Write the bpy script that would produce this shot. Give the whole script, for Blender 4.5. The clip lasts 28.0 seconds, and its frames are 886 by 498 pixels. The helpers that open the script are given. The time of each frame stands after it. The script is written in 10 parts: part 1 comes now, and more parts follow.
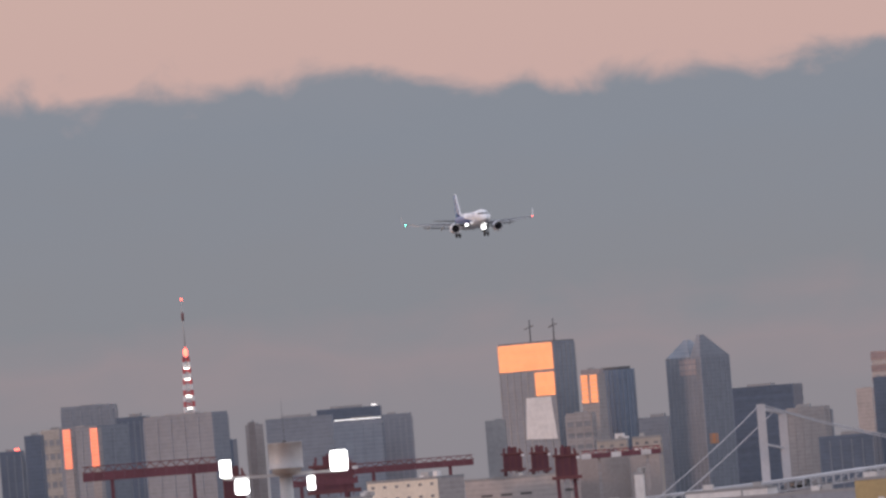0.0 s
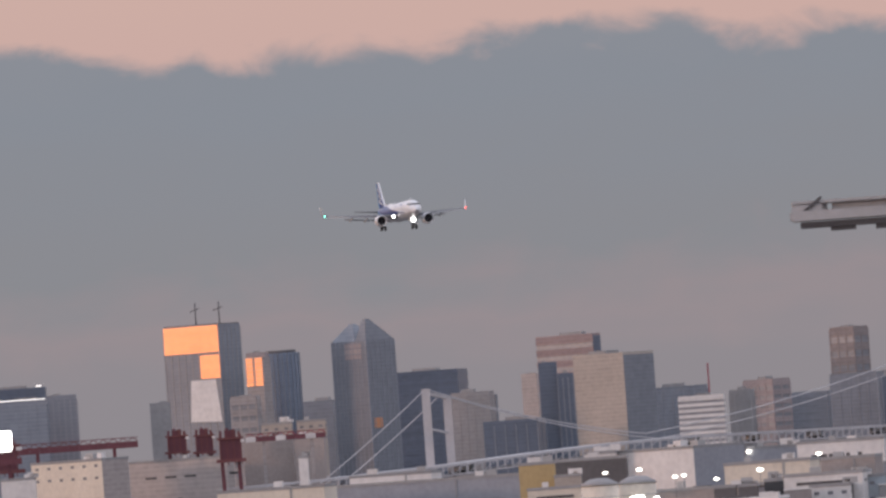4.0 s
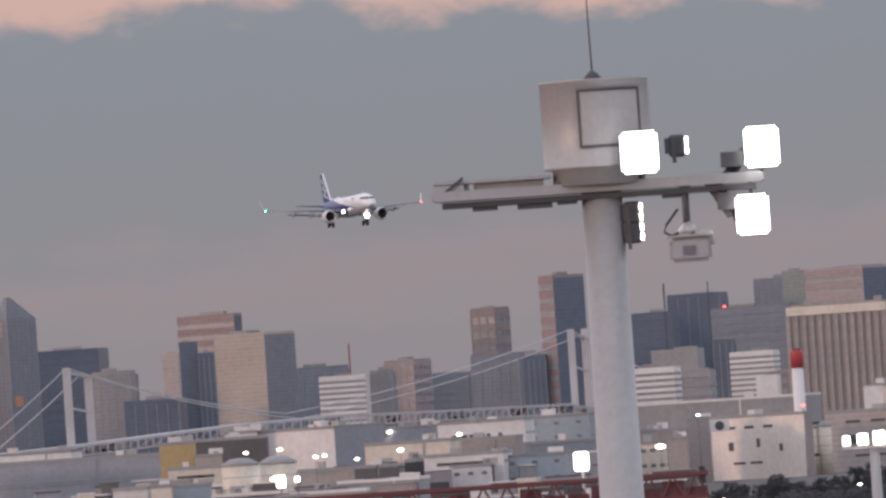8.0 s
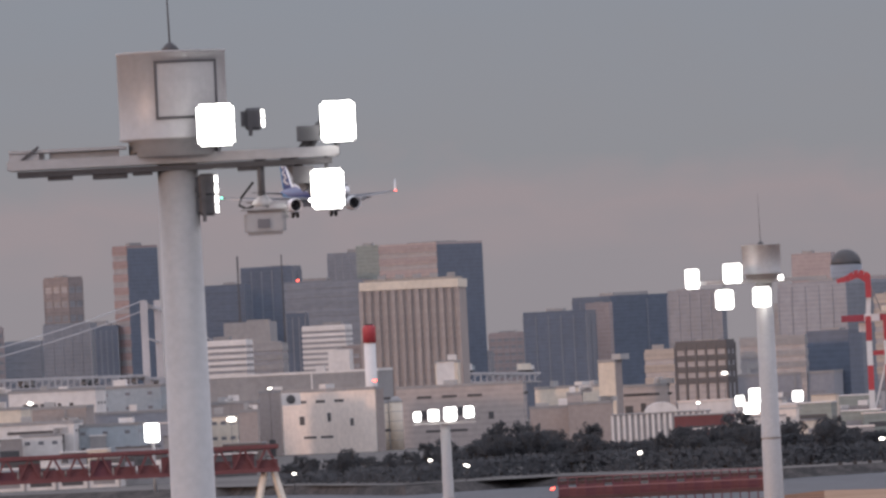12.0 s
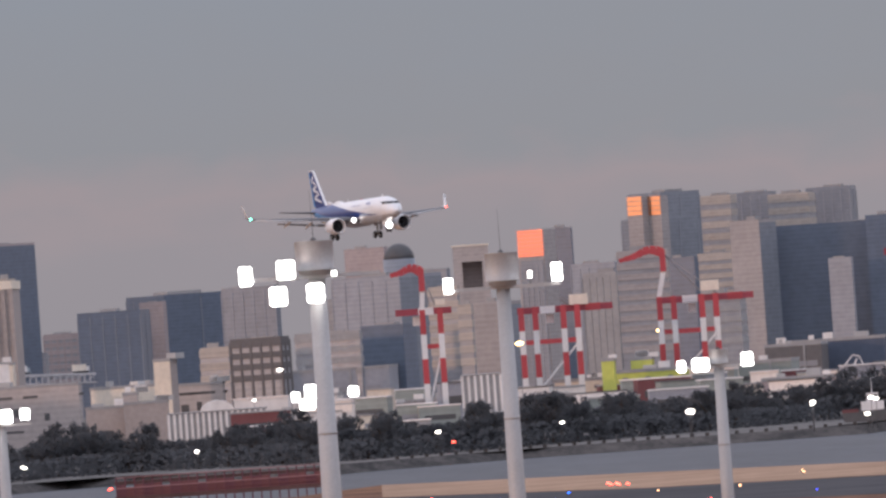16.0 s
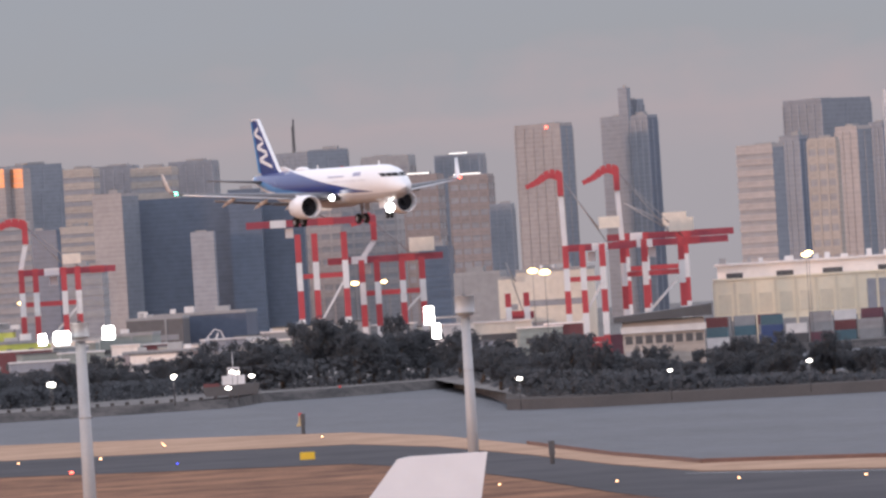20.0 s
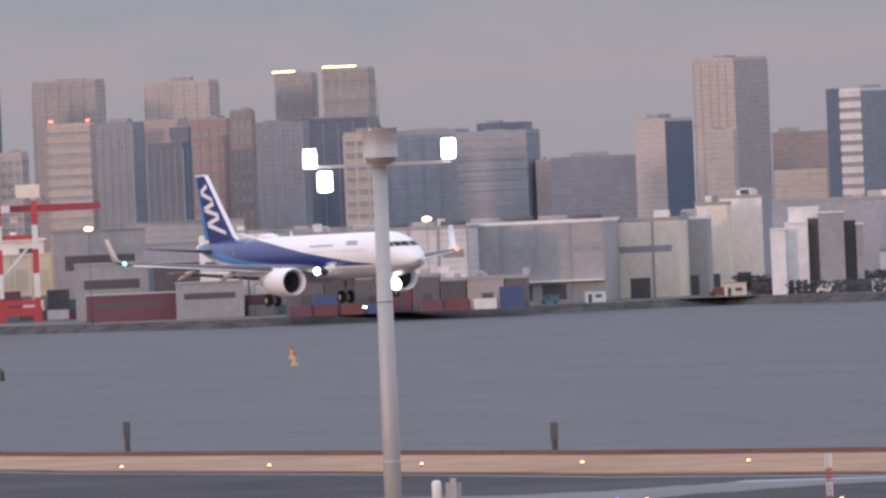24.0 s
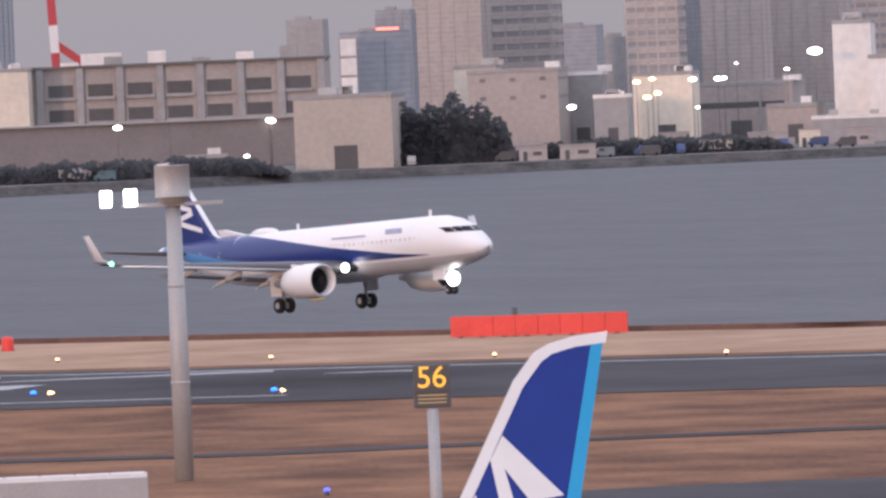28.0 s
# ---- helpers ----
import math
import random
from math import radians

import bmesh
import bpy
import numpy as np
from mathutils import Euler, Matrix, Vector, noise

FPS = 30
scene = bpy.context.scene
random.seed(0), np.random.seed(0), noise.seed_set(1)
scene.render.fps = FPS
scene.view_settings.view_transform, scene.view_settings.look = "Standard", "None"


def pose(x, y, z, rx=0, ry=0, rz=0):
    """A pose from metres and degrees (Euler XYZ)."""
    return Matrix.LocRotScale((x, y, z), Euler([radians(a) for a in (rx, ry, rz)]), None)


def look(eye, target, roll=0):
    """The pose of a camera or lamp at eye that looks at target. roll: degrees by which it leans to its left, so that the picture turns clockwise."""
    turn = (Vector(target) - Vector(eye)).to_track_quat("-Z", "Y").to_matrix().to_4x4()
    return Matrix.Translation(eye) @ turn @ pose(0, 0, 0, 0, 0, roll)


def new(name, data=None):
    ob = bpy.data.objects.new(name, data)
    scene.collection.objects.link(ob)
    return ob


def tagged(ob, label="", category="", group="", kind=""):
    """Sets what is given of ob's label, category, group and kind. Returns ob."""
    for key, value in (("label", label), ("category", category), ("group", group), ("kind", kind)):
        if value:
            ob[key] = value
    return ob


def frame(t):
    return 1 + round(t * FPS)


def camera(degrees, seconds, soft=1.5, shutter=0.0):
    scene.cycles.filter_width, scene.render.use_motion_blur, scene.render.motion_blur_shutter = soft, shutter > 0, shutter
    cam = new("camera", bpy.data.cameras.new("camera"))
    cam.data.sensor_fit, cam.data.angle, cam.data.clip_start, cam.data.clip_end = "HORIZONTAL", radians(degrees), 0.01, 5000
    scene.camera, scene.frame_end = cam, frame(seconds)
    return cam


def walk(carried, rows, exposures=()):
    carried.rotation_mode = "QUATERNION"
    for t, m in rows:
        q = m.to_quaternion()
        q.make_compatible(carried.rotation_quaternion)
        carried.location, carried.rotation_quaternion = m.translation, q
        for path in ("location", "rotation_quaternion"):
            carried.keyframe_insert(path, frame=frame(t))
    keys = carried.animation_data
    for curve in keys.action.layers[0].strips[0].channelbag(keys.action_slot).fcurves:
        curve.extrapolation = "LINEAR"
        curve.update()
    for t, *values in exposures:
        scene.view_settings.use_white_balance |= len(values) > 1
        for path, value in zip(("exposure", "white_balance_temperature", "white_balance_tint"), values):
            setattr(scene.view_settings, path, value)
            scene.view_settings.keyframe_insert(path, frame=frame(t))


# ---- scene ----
EYE = (0.0, 0.0, 25.0)


def head(pan, tilt, lean):
    """Camera on its tripod: pan clockwise from +y, tilt up, lean."""
    p, t = radians(pan), radians(tilt)
    way = Vector((math.cos(t) * math.sin(p), math.cos(t) * math.cos(p), math.sin(t)))
    return look(EYE, Vector(EYE) + 1000 * way, -lean)


cam = camera(5.0855, 28.0, 2.7)
walk(cam, [
    (0, head(0.000, 1.454, 4.52)),
    (0.5, head(0.293, 1.564, 4.31)),
    (1, head(0.338, 1.564, 4.27)),
    (1.5, head(0.356, 1.531, 4.32)),
    (2, head(0.594, 1.350, 4.30)),
    (2.5, head(0.890, 1.303, 4.24)),
    (3, head(1.196, 1.280, 4.21)),
    (3.5, head(1.548, 1.276, 4.12)),
    (4, head(1.905, 1.216, 4.05)),
    (4.5, head(2.105, 1.203, 4.04)),
    (6.5, head(3.111, 1.131, 3.72)),
    (7, head(3.437, 1.034, 3.62)),
    (7.5, head(3.723, 0.997, 3.74)),
    (8, head(3.951, 0.960, 3.82)),
    (8.5, head(4.112, 0.928, 3.91)),
    (9, head(4.236, 0.916, 3.85)),
    (9.5, head(4.248, 0.770, 3.80)),
    (10, head(4.470, 0.605, 3.65)),
    (10.5, head(5.014, 0.569, 3.51)),
    (11, head(5.528, 0.629, 3.27)),
    (11.5, head(6.013, 0.627, 2.95)),
    (12, head(6.383, 0.662, 2.82)),
    (12.5, head(6.728, 0.655, 2.80)),
    (14.5, head(7.867, 0.599, 3.26)),
    (15, head(8.091, 0.555, 3.57)),
    (15.5, head(8.574, 0.512, 3.99)),
    (16, head(8.946, 0.498, 4.01)),
    (16.5, head(9.315, 0.439, 3.90)),
    (17, head(9.676, 0.371, 3.92)),
    (17.5, head(10.120, 0.303, 4.05)),
    (18, head(10.524, 0.262, 4.02)),
    (18.5, head(10.906, 0.236, 3.95)),
    (19, head(11.361, 0.220, 3.99)),
    (19.5, head(11.711, 0.205, 3.84)),
    (20, head(12.590, 0.106, 3.56)),
    (20.5, head(12.917, 0.257, 3.31)),
    (21, head(13.705, 0.343, 3.17)),
    (21.5, head(14.612, 0.389, 3.13)),
    (22, head(15.420, 0.339, 3.09)),
    (22.5, head(16.179, 0.154, 3.05)),
    (24.5, head(20.103, -0.336, 2.27)),
    (25, head(21.009, -0.428, 2.17)),
    (25.5, head(22.415, -0.538, 2.04)),
    (26, head(23.385, -0.655, 1.94)),
    (26.3, head(23.996, -0.821, 1.99)),
    (26.6, head(25.043, -0.918, 2.05)),
    (27, head(25.916, -1.025, 2.13)),
    (27.5, head(26.778, -1.124, 2.28)),
    (28, head(28.530, -1.158, 2.39)),
], exposures=((0, -0.06, 6190, 13), (6, 0.0, 6340, 13), (12, 0.06, 6320, 13), (16, 0.16, 6250, 13), (18, 0.42, 6250, 13), (19, 0.52, 6250, 13), (20.5, 0.44, 6250, 12), (22, 0.34, 6200, 15), (25, 0.44, 6070, 13), (26, 0.48, 6070, 13), (27, 0.49, 6090, 14), (28, 0.48, 6150, 15)))

# ---- light ----
SUN_TO = Vector((-0.90, -0.40, 0.11)).normalized()   # low sun, behind the camera's left shoulder
world = bpy.data.worlds.new("dusk_sky")
scene.world = world
world.use_nodes = True
wn, wl = world.node_tree.nodes, world.node_tree.links
wn.clear()


def wnode(kind, **values):
    n = wn.new(kind)
    for k, v in values.items():
        n.inputs[k].default_value = v
    return n


geo = wn.new("ShaderNodeTexCoord")
split = wn.new("ShaderNodeSeparateXYZ")
wl.new(geo.outputs["Generated"], split.inputs[0])
stretch = wn.new("ShaderNodeMapping")
stretch.inputs["Scale"].default_value = (95.0, 95.0, 150.0)
wl.new(geo.outputs["Generated"], stretch.inputs["Vector"])
puff = wnode("ShaderNodeTexNoise", Scale=1.0, Detail=5.0, Roughness=0.52, Distortion=0.3)
wl.new(stretch.outputs[0], puff.inputs["Vector"])
streak_map = wn.new("ShaderNodeMapping")
streak_map.inputs["Scale"].default_value = (9.0, 9.0, 150.0)
wl.new(geo.outputs["Generated"], streak_map.inputs["Vector"])
streak = wnode("ShaderNodeTexNoise", Scale=1.0, Detail=4.0, Roughness=0.5)
wl.new(streak_map.outputs[0], streak.inputs["Vector"])


def wmath(op, a, b=None, c=None):
    n = wn.new("ShaderNodeMath")
    n.operation = op
    for i, v in enumerate((a, b, c)):
        if v is None:
            continue
        if isinstance(v, (int, float)):
            n.inputs[i].default_value = v
        else:
            wl.new(v, n.inputs[i])
    return n.outputs[0]


# the cloud bank's upper edge falls towards the east; its ragged top comes from the noise
edge = wmath("MULTIPLY_ADD", split.outputs["X"], -0.02, 0.0425)
height = wmath("MULTIPLY_ADD", puff.outputs["Fac"], -0.013, wmath("ADD", split.outputs["Z"], 0.0065))
above = wn.new("ShaderNodeMapRange")
above.interpolation_type = "SMOOTHSTEP"
wl.new(wmath("SUBTRACT", height, edge), above.inputs["Value"])
above.inputs["From Min"].default_value, above.inputs["From Max"].default_value = -0.0018, 0.0022
bank = wn.new("ShaderNodeValToRGB")
wl.new(wmath("MULTIPLY_ADD", puff.outputs["Fac"], 0.16, wmath("MULTIPLY_ADD", streak.outputs["Fac"], 0.16, wmath("MULTIPLY_ADD", split.outputs["Z"], 16.0, -0.16))), bank.inputs["Fac"])
for i, (pos, colour) in enumerate(((0.0, (0.262, 0.243, 0.252, 1)), (0.17, (0.272, 0.249, 0.257, 1)), (0.24, (0.297, 0.256, 0.260, 1)), (0.335, (0.247, 0.248, 0.258, 1)), (0.62, (0.240, 0.256, 0.279, 1)), (1.0, (0.274, 0.276, 0.292, 1)))):
    e = bank.color_ramp.elements[i] if i < 2 else bank.color_ramp.elements.new(pos)
    e.position, e.color = pos, colour
sky = wn.new("ShaderNodeTexSky")
sky.sky_type, sky.sun_disc = "NISHITA", False
sky.sun_elevation, sky.sun_rotation = math.asin(SUN_TO.z), math.atan2(SUN_TO.x, SUN_TO.y)
sky.altitude, sky.air_density, sky.dust_density = 20, 1.4, 3.0
pink = wn.new("ShaderNodeMix")
pink.data_type = "RGBA"
pink.inputs[0].default_value = 0.06
pink.inputs[6].default_value = (0.545, 0.372, 0.350, 1)
wl.new(sky.outputs[0], pink.inputs[7])
veil = wn.new("ShaderNodeMix")
veil.data_type = "RGBA"
wl.new(above.outputs[0], veil.inputs[0])
wl.new(bank.outputs[0], veil.inputs[6])
# pink only just above the bank; higher up the sky is a pale cold grey-blue
high = wn.new("ShaderNodeMapRange")
wl.new(split.outputs["Z"], high.inputs["Value"])
high.inputs["From Min"].default_value, high.inputs["From Max"].default_value = 0.07, 0.22
zenith = wn.new("ShaderNodeMix")
zenith.data_type = "RGBA"
wl.new(high.outputs[0], zenith.inputs[0])
wl.new(pink.outputs[2], zenith.inputs[6])
zenith.inputs[7].default_value = (0.76, 0.775, 0.88, 1)
wl.new(zenith.outputs[2], veil.inputs[7])
bright = wn.new("ShaderNodeMapRange")
wl.new(split.outputs["X"], bright.inputs["Value"])
bright.inputs["From Min"].default_value, bright.inputs["From Max"].default_value = 0.0, 0.45
bright.inputs["To Min"].default_value, bright.inputs["To Max"].default_value = 1.06, 1.05
back = wnode("ShaderNodeBackground")
wl.new(veil.outputs[2], back.inputs["Color"])
wl.new(bright.outputs[0], back.inputs["Strength"])
wl.new(back.outputs[0], wn.new("ShaderNodeOutputWorld").inputs["Surface"])

sun_lamp = bpy.data.lights.new("sun", "SUN")
sun_lamp.energy, sun_lamp.angle, sun_lamp.color = 0.70, radians(4), (1.0, 0.62, 0.45)
sun = new("sun", sun_lamp)
sun.matrix_world = look((-300, -120, 300), Vector((-300, -120, 300)) - SUN_TO)

# ---- materials ----


def surface(name, colour, rough=0.7, metal=0.0, grain=0.6, stain=9.0, vary=0.16, bump=0.05, spec=0.4, storey=0.0):
    """A weathered surface: fine grain and broad stains in metres, with a slight tint of its own for each piece.
    With a storey height it also carries the fine, uneven pattern of floors and bays too small to build."""
    m = bpy.data.materials.new(name)
    m.use_nodes = True
    n, k = m.node_tree.nodes, m.node_tree.links
    b = n["Principled BSDF"]
    co = n.new("ShaderNodeTexCoord")
    fine, broad = n.new("ShaderNodeTexNoise"), n.new("ShaderNodeTexNoise")
    fine.inputs["Scale"].default_value, fine.inputs["Detail"].default_value = 1 / grain, 3
    broad.inputs["Scale"].default_value, broad.inputs["Detail"].default_value = 1 / stain, 3
    for t in (fine, broad):
        k.new(co.outputs["Object"], t.inputs["Vector"])
    info = n.new("ShaderNodeObjectInfo")
    total = n.new("ShaderNodeMath")
    total.operation = "ADD"
    k.new(fine.outputs["Fac"], total.inputs[0])
    k.new(broad.outputs["Fac"], total.inputs[1])
    tint = n.new("ShaderNodeMath")
    tint.operation = "MULTIPLY_ADD"
    k.new(info.outputs["Random"], tint.inputs[0])
    tint.inputs[1].default_value = 0.35
    k.new(total.outputs[0], tint.inputs[2])
    ramp = n.new("ShaderNodeMapRange")
    k.new(tint.outputs[0], ramp.inputs["Value"])
    ramp.inputs["From Min"].default_value, ramp.inputs["From Max"].default_value = 0.75, 1.6
    ramp.inputs["To Min"].default_value, ramp.inputs["To Max"].default_value = 1 - vary, 1 + vary
    mix = n.new("ShaderNodeVectorMath")
    mix.operation = "SCALE"
    mix.inputs[0].default_value = colour
    tone = ramp.outputs[0]
    if storey:
        def calc(op, a, b_):
            c = n.new("ShaderNodeMath")
            c.operation = op
            for i, v in enumerate((a, b_)):
                if isinstance(v, (int, float)):
                    c.inputs[i].default_value = v
                else:
                    k.new(v, c.inputs[i])
            return c.outputs[0]
        xyz = n.new("ShaderNodeSeparateXYZ")
        k.new(co.outputs["Object"], xyz.inputs[0])
        up = calc("DIVIDE", xyz.outputs["Z"], storey)
        across = calc("DIVIDE", calc("ADD", xyz.outputs["X"], xyz.outputs["Y"]), storey * 1.35)
        cell = n.new("ShaderNodeCombineXYZ")
        k.new(calc("FLOOR", up, 0.0), cell.inputs[0])
        k.new(calc("FLOOR", across, 0.0), cell.inputs[1])
        k.new(info.outputs["Random"], cell.inputs[2])
        bay = n.new("ShaderNodeTexWhiteNoise")
        k.new(cell.outputs[0], bay.inputs["Vector"])
        band = calc("GREATER_THAN", calc("FRACT", up, 0.0), 0.45)
        lift = calc("MULTIPLY", calc("MULTIPLY", band, calc("ADD", bay.outputs["Value"], 0.3)), -0.10)
        tone = calc("MULTIPLY", tone, calc("ADD", lift, 1.06))
    k.new(tone, mix.inputs["Scale"])
    k.new(mix.outputs[0], b.inputs["Base Color"])
    b.inputs["Roughness"].default_value, b.inputs["Metallic"].default_value = rough, metal
    b.inputs["Specular IOR Level"].default_value = spec
    if bump:
        bm_ = n.new("ShaderNodeBump")
        bm_.inputs["Strength"].default_value, bm_.inputs["Distance"].default_value = bump, grain * 0.2
        k.new(fine.outputs["Fac"], bm_.inputs["Height"])
        k.new(bm_.outputs[0], b.inputs["Normal"])
    return m


def glow(name, colour, power):
    m = bpy.data.materials.new(name)
    m.use_nodes = True
    b = m.node_tree.nodes["Principled BSDF"]
    b.inputs["Base Color"].default_value = (*colour, 1)
    b.inputs["Emission Color"].default_value = (*colour, 1)
    b.inputs["Emission Strength"].default_value = power
    return m


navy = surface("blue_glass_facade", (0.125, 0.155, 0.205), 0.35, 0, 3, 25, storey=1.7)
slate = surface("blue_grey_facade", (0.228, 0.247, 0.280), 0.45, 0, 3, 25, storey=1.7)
beige = surface("beige_concrete", (0.44, 0.39, 0.345), 0.8, 0, 2, 20, storey=1.7)
taupe = surface("grey_brown_concrete", (0.36, 0.33, 0.32), 0.8, 0, 2, 20, storey=1.7)
rose = surface("pink_stone", (0.375, 0.318, 0.312), 0.75, 0, 2, 20, storey=1.7)
# paler slate and taupe: haze over the eastern towers is in the base colour
pale_slate = surface("pale_blue_grey_facade", (0.288, 0.304, 0.338), 0.5, 0, 3, 25, storey=1.7)
pale_taupe = surface("pale_brown_concrete", (0.43, 0.385, 0.365), 0.8, 0, 2, 20, storey=1.7)
grey = surface("grey_concrete", (0.33, 0.325, 0.325), 0.8, 0, 2, 16)
brick = surface("red_brown_panels", (0.335, 0.258, 0.252), 0.75, 0, 2, 18, storey=1.7)
white = surface("white_panels", (0.73, 0.705, 0.68), 0.6, 0, 2, 16)
pale_panels = surface("pale_grey_panels", (0.60, 0.58, 0.57), 0.7, 0, 2, 16, storey=1.7)
brown = surface("brown_tiles", (0.285, 0.245, 0.235), 0.75, 0, 2, 16, storey=1.7)
sage = surface("grey_green_panels", (0.285, 0.31, 0.285), 0.7, 0, 2, 16, storey=1.7)
cream = surface("cream_cladding", (0.71, 0.635, 0.53), 0.65, 0, 1.5, 14)
warm_white = surface("warm_white_render", (0.85, 0.76, 0.68), 0.7, 0, 1.5, 14)
ochre = surface("ochre_cladding", (0.50, 0.375, 0.19), 0.65, 0, 1.5, 14)
charcoal = surface("charcoal_cladding", (0.10, 0.098, 0.10), 0.7, 0, 1.5, 14)
bluegrey = surface("pale_blue_cladding", (0.37, 0.42, 0.455), 0.65, 0, 1.5, 14)
pier_pink = surface("faded_pink_rail_paint", (0.36, 0.19, 0.19), 0.6, 0, 0.4, 4, 0.2)
crane_green = surface("dull_green_crane_paint", (0.085, 0.118, 0.112), 0.6, 0, 0.4, 3, 0.2)
umber = surface("umber_cladding", (0.135, 0.127, 0.128), 0.7, 0, 1.5, 14)
maroon = surface("maroon_crane_paint", (0.145, 0.05, 0.064), 0.6, 0, 0.5, 5, 0.2)
lime = surface("lime_cladding", (0.55, 0.58, 0.13), 0.65, 0, 1.5, 14)
# plain cladding of the port buildings, which shows no storeys
CLADDING = {navy: surface("blue_cladding", (0.085, 0.105, 0.15), 0.6, 0, 1.5, 14), slate: surface("blue_grey_cladding", (0.31, 0.32, 0.352), 0.6, 0, 1.5, 14), taupe: surface("grey_brown_render", (0.38, 0.335, 0.315), 0.8, 0, 1.2, 12), rose: surface("pinkish_render", (0.44, 0.345, 0.325), 0.8, 0, 1.2, 12), beige: surface("beige_render", (0.44, 0.39, 0.345), 0.8, 0, 1.2, 12)}
window_glass = surface("dark_window_glass", (0.19, 0.19, 0.205), 0.3, 0, 3, 30, 0.3, 0, 0.5)
# window glass paled for distant fronts; haze is put into its colour
facade_glass = surface("haze_paled_glass", (0.29, 0.29, 0.305), 0.35, 0, 3, 30, 0.2, 0, 0.45, storey=1.7)
# tinted metal panes: the sunset's orange and pink reflection is in their colour
sun_glass = surface("sunset_tinted_glass", (0.68, 0.355, 0.205), 0.45, 1.0, 3, 20, 0.08, 0)
rose_glass = surface("pink_sunset_glass", (0.78, 0.30, 0.215), 0.45, 1.0, 3, 20, 0.08, 0)
roof_felt = surface("roof_felt", (0.14, 0.135, 0.135), 0.9, 0, 1, 8)
steel_grey = surface("galvanised_steel", (0.41, 0.41, 0.41), 0.45, 0.12, 0.15, 2.5, 0.12, 0.03)
steel_dark = surface("dark_painted_steel", (0.10, 0.10, 0.105), 0.6, 0.2, 0.2, 3)
paint_white = surface("white_steel_paint", (0.72, 0.71, 0.70), 0.5, 0, 0.3, 4, 0.12)
paint_red = surface("red_steel_paint", (0.46, 0.066, 0.076), 0.5, 0, 0.3, 4, 0.15)
paint_orange = surface("orange_red_paint", (0.74, 0.062, 0.05), 0.5, 0, 0.3, 3, 0.12)
paint_yellow = surface("yellow_paint", (0.75, 0.50, 0.04), 0.5, 0, 0.3, 3, 0.12)
# darker copy of the crane red, with the girders' shadow in its colour
shade_red = surface("shaded_crane_red", (0.30, 0.055, 0.075), 0.55, 0, 0.3, 4, 0.2)
rust_red = surface("faded_red_steel", (0.170, 0.062, 0.064), 0.65, 0, 0.5, 5, 0.2)
foliage = surface("dark_foliage", (0.118, 0.122, 0.130), 0.95, 0, 2.0, 8, 0.18, 0.0, 0.03)
# leaves let some of the light through
_n, _k = foliage.node_tree.nodes, foliage.node_tree.links
leaf_light = _n.new("ShaderNodeBsdfTranslucent")
leaf_light.inputs["Color"].default_value = (0.126, 0.130, 0.138, 1)
leaf_mix = _n.new("ShaderNodeMixShader")
leaf_mix.inputs[0].default_value = 0.6
_k.new(_n["Principled BSDF"].outputs[0], leaf_mix.inputs[1])
_k.new(leaf_light.outputs[0], leaf_mix.inputs[2])
_k.new(leaf_mix.outputs[0], _n["Material Output"].inputs["Surface"])
bark = surface("bark", (0.09, 0.07, 0.055), 0.9, 0, 0.2, 2)
rubber = surface("tyre_rubber", (0.02, 0.02, 0.02), 0.8, 0, 0.05, 0.5)
floodlight_glow = glow("floodlight_glow", (1.0, 0.97, 0.90), 7)
warm_glow = glow("sodium_glow", (1.0, 0.66, 0.26), 6)
white_glow = glow("small_white_lamp_glow", (1.0, 0.93, 0.80), 6)
red_glow = glow("red_lamp_glow", (1.0, 0.10, 0.06), 6)
blue_glow = glow("blue_lamp_glow", (0.06, 0.08, 1.0), 3)
cyan_glow = glow("cyan_lamp_glow", (0.02, 0.16, 1.0), 3)
amber_glow = glow("amber_lamp_glow", (1.0, 0.52, 0.24), 4)
green_glow = glow("green_lamp_glow", (0.15, 1.0, 0.62), 9)
crown_glow = glow("pale_crown_glow", (1.0, 0.95, 0.88), 1.1)
sign_glow = glow("amber_sign_glow", (0.95, 0.47, 0.05), 0.55)


